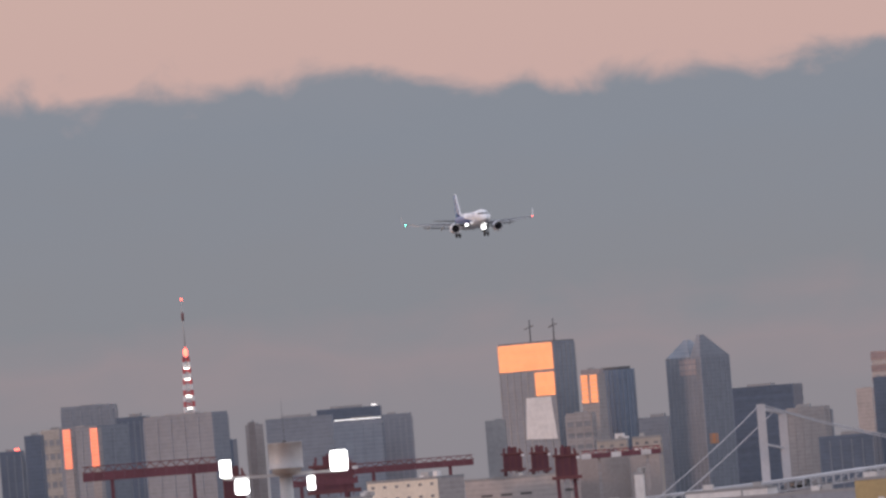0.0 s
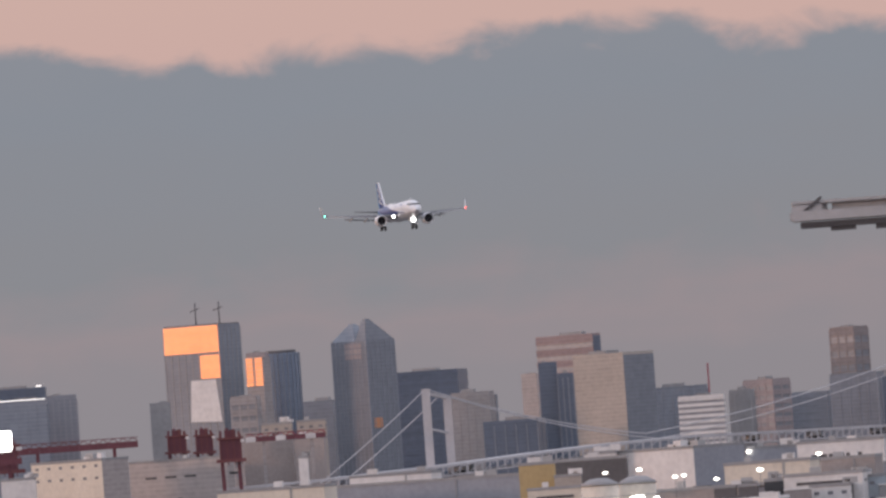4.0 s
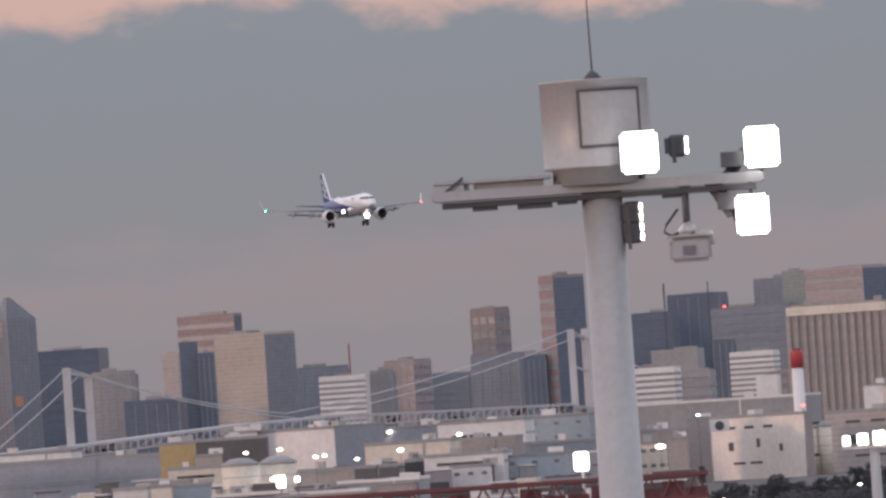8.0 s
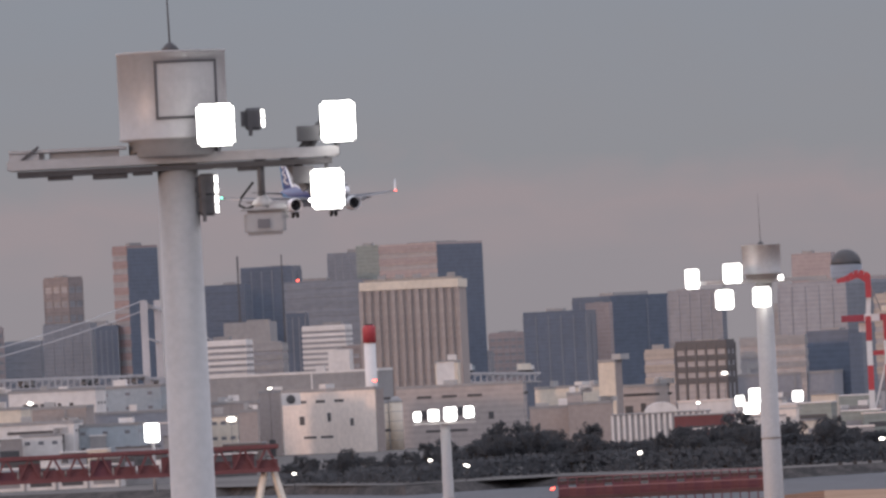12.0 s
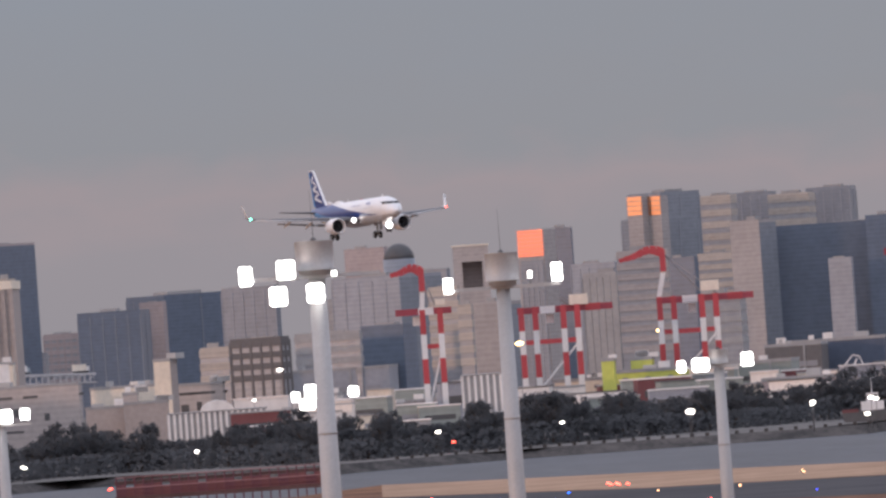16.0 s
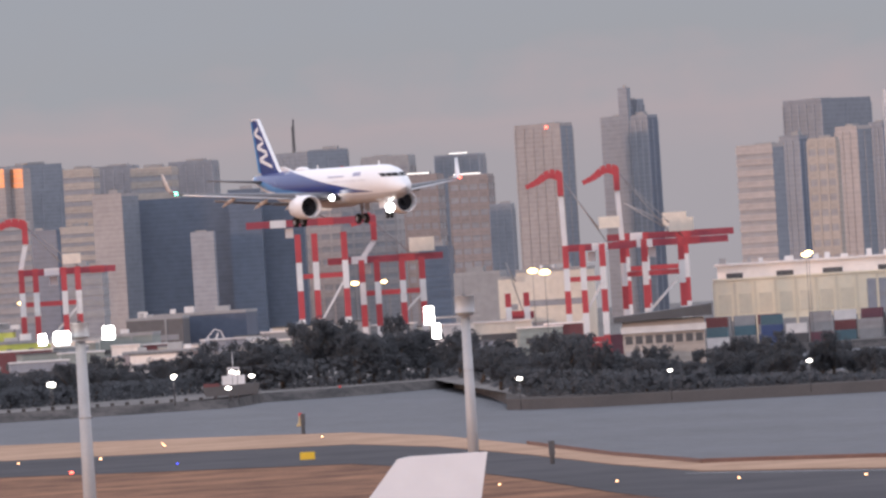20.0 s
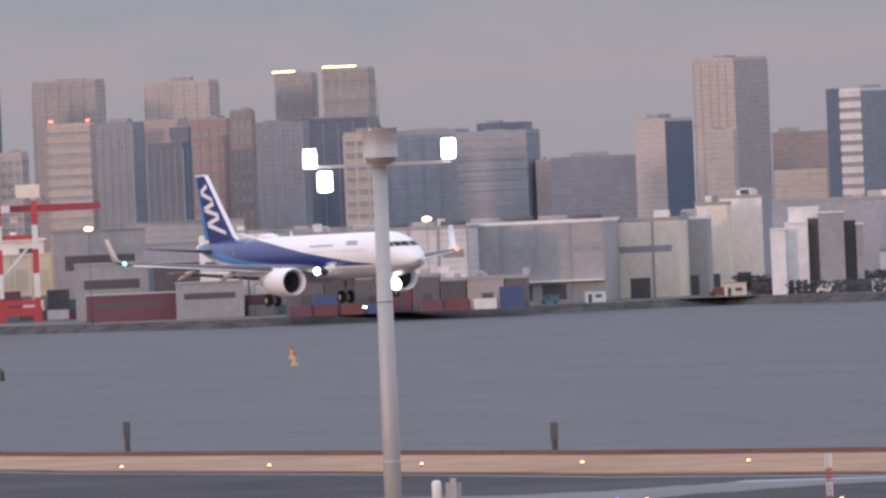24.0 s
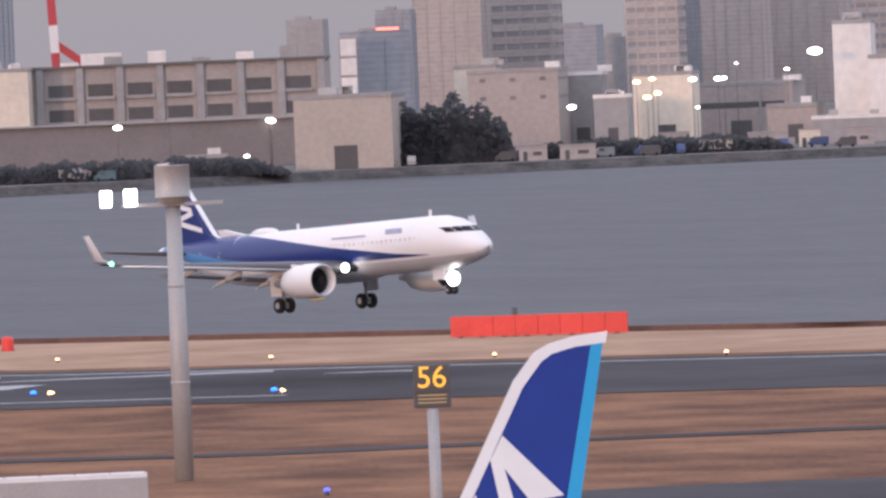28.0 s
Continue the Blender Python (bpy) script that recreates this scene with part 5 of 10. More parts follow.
        for p, q in zip(loops, loops[1:]):
            for i in range(len(shape)):
                bm.faces.new((p[i], p[(i + 1) % len(shape)], q[(i + 1) % len(shape)], q[i])).smooth = True
        bm.faces.new(loops[0])
        bm.faces.new(list(reversed(loops[-1])))
        bmesh.ops.recalc_face_normals(bm, faces=bm.faces)
        return bm

    for s in (-1, 1):
        wing = part("wing", aerofoil(((7.3, -1.2, s * 1.2, -1.35), (4.2, -1.5, s * 6.2, -0.90), (-0.9, -3.6, s * 13.5, -0.22), (-3.0, -4.7, s * 17.0, 0.12)), 0.13), wing_grey, jet)
        part("sharklet", aerofoil(((-3.0, -4.7, s * 17.0, 0.12), (-3.7, -5.1, s * 17.55, 0.55), (-4.9, -5.8, s * 17.9, 2.45)), 0.08), fus_white, wing, "white upturned wing tip")
        part("flap", aerofoil(((-1.1, -3.1, s * 2.2, -1.92), (-1.4, -3.2, s * 6.1, -1.57)), 0.22), flap_grey, wing)
        part("flap", aerofoil(((-1.5, -3.3, s * 6.5, -1.52), (-3.1, -4.5, s * 12.3, -0.90)), 0.20), flap_grey, wing)
        part("slat", aerofoil(((5.0, 3.9, s * 5.2, -1.28), (-0.1, -1.0, s * 13.2, -0.42), (-2.4, -3.1, s * 16.6, -0.05)), 0.22), metal, wing)
        for yy, x0, zz in ((4.2, -0.8, -1.75), (7.6, -1.6, -1.45), (11.0, -2.6, -1.0)):
            bm = bmesh.new()
            tube(bm, (x0 + 1.6, s * yy, zz + 0.35), (x0 - 0.4, s * yy, zz - 0.05), 0.16, 0.26, 8)
            tube(bm, (x0 - 0.4, s * yy, zz - 0.05), (x0 - 2.3, s * yy, zz - 0.55), 0.26, 0.05, 8)
            part("flap_fairing", bm, fus_white, wing)
        bm = bmesh.new()
        tube(bm, (-3.05, s * 17.25, 0.22), (-3.35, s * 17.25, 0.22), 0.16, 0.05, 8)
        part("wing_tip_light", bm, green_glow if s < 0 else red_glow, wing, "green position light" if s < 0 else "red position light")
        # engine: axis along x
        eng = part("engine", bmesh_nacelle(), fus_white, jet, "white engine nacelle with a dark intake")
        eng.location = (0, s * 5.75, -2.15)
        bm = bmesh.new()
        for r0, r1, x0, x1 in ((1.14, 1.24, 8.35, 8.2), (1.24, 1.27, 8.2, 7.85)):
            tube_ring(bm, x0, x1, r0, r1)
        part("intake_lip", bm, metal, eng)
        bm = bmesh.new()
        tube_ring(bm, 7.35, 7.30, 1.03, 0.3)
        part("fan_disc", bm, fan_dark, eng)
        bm = bmesh.new()
        tube(bm, (7.3, 0, 0), (7.95, 0, 0), 0.32, 0.03, 16)
        part("spinner", bm, fan_dark, eng)
        for i in range(18):
            q = 2 * math.pi * i / 18
            bm = bmesh.new()
            beam(bm, (7.42, 0.3 * math.cos(q), 0.3 * math.sin(q)), (7.42, 1.0 * math.cos(q), 1.0 * math.sin(q)), 0.12, 0.05)
            part("fan_blade", bm, fan_dark, eng)
        bm = bmesh.new()
        tube(bm, (4.2, 0, 0.0), (2.0, 0, 0.0), 0.62, 0.25, 16)
        part("exhaust_cone", bm, metal, eng)
        bm = bmesh.new()
        vs = [(6.6, 0, 1.15), (3.2, 0, 0.7), (0.8, 0, 0.75), (2.6, 0, 1.55)]
        lft = [bm.verts.new((p[0], -0.14, p[2])) for p in vs]
        rgt = [bm.verts.new((p[0], 0.14, p[2])) for p in vs]
        bm.faces.new(lft)
        bm.faces.new(list(reversed(rgt)))
        for i in range(4):
            bm.faces.new((lft[i], lft[(i + 1) % 4], rgt[(i + 1) % 4], rgt[i]))
        part("pylon", bm, fus_white, eng)
        part("tailplane", aerofoil(((-16.8, -20.4, s * 0.7, 0.95), (-19.9, -21.6, s * 6.2, 1.5)), 0.10), wing_grey, jet)
        # main undercarriage
        gear = part("main_gear", gear_leg(-3.55), steel_grey, jet, "main undercarriage leg")
        gear.location = (0, s * 3.8, 0)
        for d in (-0.46, 0.46):
            bm = bmesh.new()
            wheel(bm, 0.585, 0.42)
            w_ = part("tyre", bm, rubber, gear)
            w_.location = (0, d, -3.75)
            bm = bmesh.new()
            wheel(bm, 0.28, 0.44)
            part("rim", bm, metal, gear).location = (0, d, -3.75)
        bm = bmesh.new()
        box(bm, -0.75, 0.75, s * 0.62, s * 0.68, -3.0, -1.7)
        part("gear_door", bm, fus_white, gear)
        # wing-root landing light
        bm = bmesh.new()
        tube(bm, (6.62, s * 2.5, -1.28), (6.50, s * 2.5, -1.28), 0.36, 0.30, 14)
        part("landing_light", bm, floodlight_glow, jet, "bright white landing light")
    # fin
    fin = part("fin", fin_skin(((-13.3, -19.8, 1.6), (-14.7, -20.0, 2.3), (-19.5, -21.7, 7.5), (-20.0, -21.9, 8.1)), 0.42), deep_blue, jet, "deep blue fin with white stripe shapes")
    part("leading_edge", fin_skin(((-13.05, -13.5, 1.62), (-14.45, -14.85, 2.3), (-19.3, -19.65, 7.55), (-19.9, -20.25, 8.16)), 0.40), fus_white, fin)
    part("rudder", fin_skin(((-19.9, -20.7, 2.1), (-20.5, -21.2, 4.2), (-21.6, -22.1, 7.9)), 0.40), mid_blue, fin, "light blue rudder")
    part("fin_cap", fin_skin(((-19.85, -22.1, 8.06), (-20.0, -22.15, 8.24)), 0.40), fus_white, fin)

    def on_fin(f, u):
        """A place on the fin: f up along it, u from its leading to its trailing edge."""
        lead, trail = -14.8 - 4.9 * f, -19.9 - 1.75 * f
        return lead + (trail - lead) * u, 2.35 + 5.5 * f

    bars = []
    for f0, f1, f2 in ((0.03, 0.20, 0.33), (0.33, 0.46, 0.58), (0.60, 0.74, 0.88)):
        bars.append((on_fin(f0, 0.20), on_fin(f0 + 0.07, 0.16), on_fin(f1 + 0.05, 0.84), on_fin(f1 - 0.03, 0.86)))
        bars.append((on_fin(f1 - 0.01, 0.88), on_fin(f1 + 0.06, 0.84), on_fin(f2 + 0.03, 0.20), on_fin(f2 - 0.04, 0.22)))
    for q in bars:
        bm = bmesh.new()
        for y in (-0.22, 0.22):
            bm.faces.new([bm.verts.new((u, y, v)) for u, v in q])
        n4 = bm.verts[:]
        for i in range(4):
            bm.faces.new((n4[i], n4[(i + 1) % 4], n4[4 + (i + 1) % 4], n4[4 + i]))
        bmesh.ops.recalc_face_normals(bm, faces=bm.faces)
        part("stripe", bm, fus_white, fin, "white slanting stripe")
    part("dorsal_fillet", fin_skin(((-9.5, -13.5, 1.95), (-13.0, -14.2, 2.6)), 0.24), fus_white, jet)
    bm = bmesh.new()
    lathe(bm, ((1.0, 0), (0.95, 0.22), (0.6, 0.40), (0.05, 0.46)), 16)
    dome = part("antenna_dome", bm, fus_white, jet)
    dome.location, dome.scale = (-7.6, 0, 1.98), (1.7, 0.6, 1)
    part("blade_antenna", boxes((14.6, 14.9, -0.03, 0.03, 2.0, 2.55)), fus_white, jet)
    part("blade_antenna", boxes((-3.2, -2.9, -0.03, 0.03, 2.0, 2.5)), fus_white, jet)
    bm = bmesh.new()
    lathe(bm, ((0.14, 0), (0.12, 0.12), (0.02, 0.2)), 10)
    beacon = part("beacon", bm, paint_red, jet, "red anti-collision beacon")
    beacon.location = (4, 0, 2.05)
    # belly fairing
    bm = bmesh.new()
    lathe(bm, ((0.3, -7), (1.3, -5), (1.75, -1.5), (1.75, 4), (1.2, 7), (0.25, 8.6)), 24)
    fairing = part("belly_fairing", bm, belly, jet)
    fairing.rotation_euler, fairing.location, fairing.scale = (0, radians(90), 0), (1.2, 0, -1.15), (0.72, 1.12, 1)
    # nose gear
    ng = part("nose_gear", gear_leg(-3.4, 0.10), steel_grey, jet, "nose undercarriage leg")
    ng.location = (16.9, 0, 0)
    for d in (-0.25, 0.25):
        bm = bmesh.new()
        wheel(bm, 0.38, 0.22)
        part("tyre", bm, rubber, ng).location = (0, d, -3.55)
    for s in (-1, 1):
        part("gear_door", boxes((-1.7, -0.2, s * 0.42, s * 0.46, -2.75, -1.9)), fus_white, ng)
    bm = bmesh.new()
    # ball drawn oversize: the lamp's glare is put into its shape
    bmesh.ops.create_uvsphere(bm, u_segments=14, v_segments=10, radius=0.55, matrix=Matrix.Translation((0.3, 0, -2.75)) @ Matrix.Diagonal((0.55, 1, 1, 1)))
    part("landing_light", bm, floodlight_glow, ng, "dazzling white nose light")
    return jet


def tube_ring(bm, x0, x1, r0, r1, seg=28):
    a = [bm.verts.new((x0, r0 * math.cos(2 * math.pi * i / seg), r0 * math.sin(2 * math.pi * i / seg))) for i in range(seg)]
    b = [bm.verts.new((x1, r1 * math.cos(2 * math.pi * i / seg), r1 * math.sin(2 * math.pi * i / seg))) for i in range(seg)]
    for i in range(seg):
        bm.faces.new((a[i], a[(i + 1) % seg], b[(i + 1) % seg], b[i])).smooth = True


def bmesh_nacelle():
    bm = bmesh.new()
    prof = ((7.3, 1.02), (8.1, 1.08), (8.35, 1.14), (8.2, 1.245), (7.4, 1.33), (6.2, 1.34), (5.0, 1.22), (4.0, 1.0), (3.9, 0.9), (4.6, 0.8))
    for (x0, r0), (x1, r1) in zip(prof, prof[1:]):
        tube_ring(bm, x0, x1, r0, r1)
    bmesh.ops.remove_doubles(bm, verts=bm.verts, dist=0.001)
    return bm


def gear_leg(z, r=0.14):
    bm = bmesh.new()
    tube(bm, (0, 0, -1.2), (0, 0, z + 0.9), r * 1.3)
    tube(bm, (0, 0, z + 1.0), (0, 0, z - 0.2), r)
    tube(bm, (0.05, 0, z + 1.1), (-1.1, 0, -1.5), r * 0.6)
    tube(bm, (0, -0.5, z - 0.2), (0, 0.5, z - 0.2), r * 0.8)
    return bm


def wheel(bm, r, w, seg=22):
    prof = ((r * 0.45, -w / 2), (r * 0.88, -w / 2), (r, -w * 0.30), (r, w * 0.30), (r * 0.88, w / 2), (r * 0.45, w / 2))
    for (r0, y0), (r1, y1) in zip(prof, prof[1:]):
        a = [bm.verts.new((r0 * math.cos(2 * math.pi * i / seg), y0, r0 * math.sin(2 * math.pi * i / seg))) for i in range(seg)]
        b = [bm.verts.new((r1 * math.cos(2 * math.pi * i / seg), y1, r1 * math.sin(2 * math.pi * i / seg))) for i in range(seg)]
        for i in range(seg):
            bm.faces.new((a[i], a[(i + 1) % seg], b[(i + 1) % seg], b[i])).smooth = True
    for y in (-w / 2 + 0.01, w / 2 - 0.01):
        bm.faces.new([bm.verts.new((r * 0.46 * math.cos(2 * math.pi * i / seg), y, r * 0.46 * math.sin(2 * math.pi * i / seg))) for i in range(seg)])


def fin_skin(sections, t):
    """An upright aerofoil through sections of (leading x, trailing x, z)."""
    bm = bmesh.new()
    shape = ((0, 0), (0.12, 0.5), (0.4, 0.5), (1, 0.12), (1, -0.12), (0.4, -0.5), (0.12, -0.5))
    loops = []
    for lx, tx, z in sections:
        c = lx - tx
        loops.append([bm.verts.new((lx - u * c, v * t, z)) for u, v in shape])
    for p, q in zip(loops, loops[1:]):
        for i in range(len(shape)):
            bm.faces.new((p[i], p[(i + 1) % len(shape)], q[(i + 1) % len(shape)], q[i]))
    bm.faces.new(loops[0])
    bm.faces.new(list(reversed(loops[-1])))
    bmesh.ops.recalc_face_normals(bm, faces=bm.faces)
    return bm


jet = airliner()
NOSE_LIGHT = Vector((17.2, 0.0, -2.75))   # where the nose light sits on the jet
PITCH = ((0, 0.9), (17, 0.9), (19, 0.5), (20, -0.3), (21, -0.8), (22, -1.0), (24.5, 0.7), (25, 1.1), (26.0, 2.2), (27.0, 2.6), (28.0, 2.7))


def jet_pose(t, x, y, z, heading):
    p = float(np.interp(t, [a for a, _ in PITCH], [b for _, b in PITCH]))
    turn = Matrix.Rotation(radians(heading), 4, "Z") @ Matrix.Rotation(radians(-p), 4, "Y")
    return Matrix.Translation(Vector((x, y, z)) - turn.to_3x3() @ NOSE_LIGHT) @ turn


FLIGHT = [
    (0, 11.15, 2632.53, 96.68, -79.60),
    (0.5, 18.23, 2602.36, 95.23, -79.60),
    (1, 26.40, 2567.52, 93.37, -79.60),
    (1.5, 33.59, 2536.89, 91.93, -79.60),
    (2, 42.05, 2500.79, 89.90, -79.60),
    (2.5, 49.44, 2469.29, 88.54, -79.60),
    (3, 56.91, 2437.44, 86.67, -79.60),
    (3.5, 64.79, 2403.85, 84.66, -79.60),
    (4, 72.37, 2371.55, 82.82, -79.60),
    (4.5, 79.94, 2339.27, 81.08, -79.60),
    (6.5, 109.13, 2214.80, 73.74, -79.60),
    (7, 116.57, 2183.11, 72.04, -79.60),
    (7.5, 123.99, 2151.46, 70.47, -79.60),
    (8, 130.84, 2122.26, 68.87, -79.60),
    (8.5, 138.57, 2089.29, 67.35, -79.60),
    (9, 145.52, 2059.65, 65.84, -79.60),
    (9.5, 153.26, 2026.68, 64.16, -79.60),
    (10, 160.29, 1996.67, 62.77, -79.60),
    (11, 175.10, 1933.56, 60.11, -79.60),
    (11.5, 182.93, 1900.14, 57.93, -79.60),
    (12, 189.95, 1870.21, 56.00, -79.60),
    (12.5, 197.74, 1837.03, 54.27, -79.60),
    (14.5, 226.46, 1714.57, 48.33, -79.60),
    (15, 233.17, 1685.97, 46.93, -79.60),
    (15.5, 240.66, 1654.03, 45.33, -79.60),
    (16, 247.28, 1625.80, 43.89, -79.60),
    (16.5, 254.30, 1595.89, 42.39, -79.60),
    (17, 261.34, 1565.84, 40.76, -79.60),
    (17.5, 268.38, 1535.84, 39.34, -79.60),
    (18, 275.49, 1505.52, 37.74, -79.60),
    (18.5, 282.54, 1475.48, 36.26, -79.60),
    (19, 290.05, 1443.46, 34.74, -79.60),
    (19.5, 277.11, 1329.18, 33.41, -79.54),
    (20, 234.38, 1074.73, 31.97, -79.49),
    (20.5, 233.99, 1015.98, 30.62, -79.64),
    (21, 242.96, 991.54, 29.01, -79.84),
    (21.5, 250.89, 969.81, 27.48, -80.03),
    (22, 259.90, 944.98, 25.48, -80.24),
    (22.5, 267.73, 923.25, 23.75, -80.44),
    (24.5, 301.30, 828.25, 16.30, -81.40),
    (25, 309.93, 803.26, 14.55, -81.67),
    (25.5, 317.61, 780.74, 13.13, -81.93),
    (26, 326.31, 754.94, 11.74, -82.24),
    (26.3, 330.69, 741.82, 10.95, -82.40),
    (27, 342.37, 706.28, 9.27, -82.86),
    (27.5, 349.71, 683.52, 8.30, -83.17),
    (28, 358.06, 657.19, 7.64, -83.54),
]


# ---- landmarks of the skyline ----


def framed(p, rz=0.0):
    return pose(p[0], p[1], 0, 0, 0, rz)


def facing(p):
    """Turn that sets local x to the right as seen from the terminal."""
    return -math.degrees(math.atan2(p[0], p[1]))


def gate_tower(p, h, u):
    """Tall tower under construction whose upper glass mirrors the sunset; u is a tenth of its front."""
    t = thing("glass_tower", framed(p, facing(p) - 35), "dark glass tower whose upper panes mirror the orange sunset", "tower")
    a, b = 10 * u / math.cos(radians(35)), 4 * u / math.sin(radians(35))
    part("wall", boxes((-a, 0, 0, b, 0, h)), slate, t)
    part("roof", boxes((-a + 0.3, -0.3, 0.3, b - 0.3, h, h + 0.4)), roof_felt, t)
    rows = 6
    # the reflected sunset's orange comes from the tint of these panes
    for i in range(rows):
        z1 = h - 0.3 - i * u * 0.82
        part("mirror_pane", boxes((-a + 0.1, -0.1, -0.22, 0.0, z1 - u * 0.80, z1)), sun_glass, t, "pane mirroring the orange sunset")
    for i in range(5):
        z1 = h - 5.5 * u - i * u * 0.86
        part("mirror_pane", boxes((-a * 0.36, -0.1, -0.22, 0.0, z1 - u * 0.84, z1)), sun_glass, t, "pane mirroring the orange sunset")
    bm = bmesh.new()
    q = [(-a * 0.55, -0.15, h - 10 * u), (-a * 0.10, -0.15, h - 10 * u), (-a * 0.03, -0.15, h - 17.8 * u), (-a * 0.60, -0.15, h - 17.5 * u)]
    f = [bm.verts.new(v) for v in q]
    g = [bm.verts.new((v[0], 0.0, v[2])) for v in q]
    bm.faces.new(list(reversed(f)))
    for i in range(4):
        bm.faces.new((f[i], f[(i + 1) % 4], g[(i + 1) % 4], g[i]))
    part("atrium", bm, white, t, "pale tapering glass atrium")
    me = upright_mesh(h - 1, 0.5, 0.14)
    for i in range(9):
        part("pier", me, grey, t).location = (-a * i / 8, -0.001, 0)
    for i in range(6):
        ob = part("pier", me, grey, t)
        ob.location, ob.rotation_euler = (0.0, b * i / 5, 0), (0, 0, radians(90))
    for px in (-a * 0.55, -a * 0.12):
        bm = bmesh.new()
        tube(bm, (px, b * 0.4, h), (px, b * 0.4, h + 4.2 * u), 0.3, 0.3, 6)
        beam(bm, (px - 1.2 * u, b * 0.4, h + 2.6 * u), (px + 0.8 * u, b * 0.4, h + 3.2 * u), 0.35)
        part("tower_crane", bm, steel_dark, t, "small crane on the roof")
    return t


gate_tower((44.73, 4399.77, 92.39), 92.39, 2.42)


def round_tower(p, h, r):
    t = thing("round_tower", framed(p, facing(p)), "dark blue round-cornered glass tower on the skyline", "tower")
    bm = bmesh.new()
    lathe(bm, ((r, 0), (r, h), (r * 0.92, h + 0.1)), 20)
    part("wall", bm, navy, t)
    me = upright_mesh(h, 0.4, 0.2)
    for i in range(12):
        a = math.pi * (1.02 + i / 12)
        ob = part("pier", me, slate, t)
        ob.location, ob.rotation_euler = (r * math.cos(a), r * math.sin(a), 0), (0, 0, a + math.pi / 2)
    bm = bmesh.new()
    lathe(bm, ((r * 0.8, h), (r * 0.8, h + r * 0.16)), 20)
    part("roof", bm, roof_felt, t)


round_tower((71.35, 4379.42, 77.77), 77.27, 8.18)
t_ = thing("mirror_tower", framed((61.90, 4299.55, 75.43), facing((61.90, 4299.55, 75.43)) - 35), "narrow block whose glass mirrors the pink sunset", "tower")
W_ = 7.30
part("wall", boxes((-W_ / 0.82, 0, 0, 6, 0, 75.43)), taupe, t_)
# pink of the mirrored sunset is carried by the pane tint
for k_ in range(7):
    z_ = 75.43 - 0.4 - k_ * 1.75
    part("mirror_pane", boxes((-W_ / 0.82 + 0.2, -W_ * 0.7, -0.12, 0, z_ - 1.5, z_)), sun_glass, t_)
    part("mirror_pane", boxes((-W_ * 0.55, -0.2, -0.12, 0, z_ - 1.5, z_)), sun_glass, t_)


def peaked_tower(p, h, a, b, rise):
    t = thing("peaked_tower", framed(p, facing(p) - 42), "blue-grey glass tower with two sloping peaks", "tower")
    part("wall", boxes((-a, 0, 0, b, 0, h)), slate, t)
    for (x0, x1, y0, y1, tip, up) in ((-a, -0.32 * a, 0.0, b * 0.8, (-a * 0.60, b * 0.3), 0.82), (-a * 0.30, 0.0, 0.0, b, (-a * 0.06, b * 0.12), 1.0)):
        bm = bmesh.new()
        base_ = [bm.verts.new((x, y, h)) for x, y in ((x0, y0), (x1, y0), (x1, y1), (x0, y1))]
        top_ = [bm.verts.new((tip[0] + dx, tip[1] + dy, h + rise * up)) for dx, dy in ((-1.2, -0.8), (0.6, -0.8), (0.6, 1.5), (-1.2, 1.5))]
        for i in range(4):
            bm.faces.new((base_[i], base_[(i + 1) % 4], top_[(i + 1) % 4], top_[i]))
        bm.faces.new(top_)
        part("sloping_roof", bm, slate, t)
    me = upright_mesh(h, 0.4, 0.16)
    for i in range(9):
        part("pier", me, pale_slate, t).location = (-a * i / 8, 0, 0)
    # side piers darker than the front: the right face's shade is in their colour
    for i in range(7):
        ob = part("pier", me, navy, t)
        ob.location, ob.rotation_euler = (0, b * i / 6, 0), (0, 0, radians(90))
    # matte pink panels stand in for the reflected sky on the upper front
    for i in range(3):
        part("mirror_pane", boxes((-a * 0.62, -a * 0.15, -0.14, 0, h - 3.2 - i * 2.4, h - 1.2 - i * 2.4)), rose, t)
    part("mirror_pane", boxes((0.0, 0.14, b * 0.12, b * 0.4, h - 39.0, h - 34.5)), sun_glass, t, "pane mirroring the sunset")


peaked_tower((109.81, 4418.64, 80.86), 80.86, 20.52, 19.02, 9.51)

# sunset mirrored in parts of other fronts, its orange put into the pane tint
def mirror_front(p, h, w, tall, n, glass=None, label="narrow upper floors of a tower mirroring the orange sunset"):
    t = thing("mirror_tower", framed(p, facing(p) - 35), label, "tower")
    a = w / 0.82
    part("wall", boxes((-a, 0, 0, a * 0.7, 0, h)), taupe, t)
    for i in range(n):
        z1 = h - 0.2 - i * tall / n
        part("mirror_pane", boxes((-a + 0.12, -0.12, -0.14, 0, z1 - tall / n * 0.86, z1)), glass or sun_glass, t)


mirror_front((694.89, 4142.12, 67.09), 67.09, 10.94, 11.42, 7, rose_glass)
mirror_front((768.32, 4312.09, 80.20), 80.20, 6.45, 8.43, 4)
mirror_front((776.38, 4310.64, 79.87), 79.87, 6.70, 8.43, 4)
mirror_front((-160.39, 4146.90, 67.78), 67.78, 3.29, 16.45, 11, rose_glass)
mirror_front((-149.11, 4147.32, 67.60), 67.60, 3.29, 16.45, 11, rose_glass)


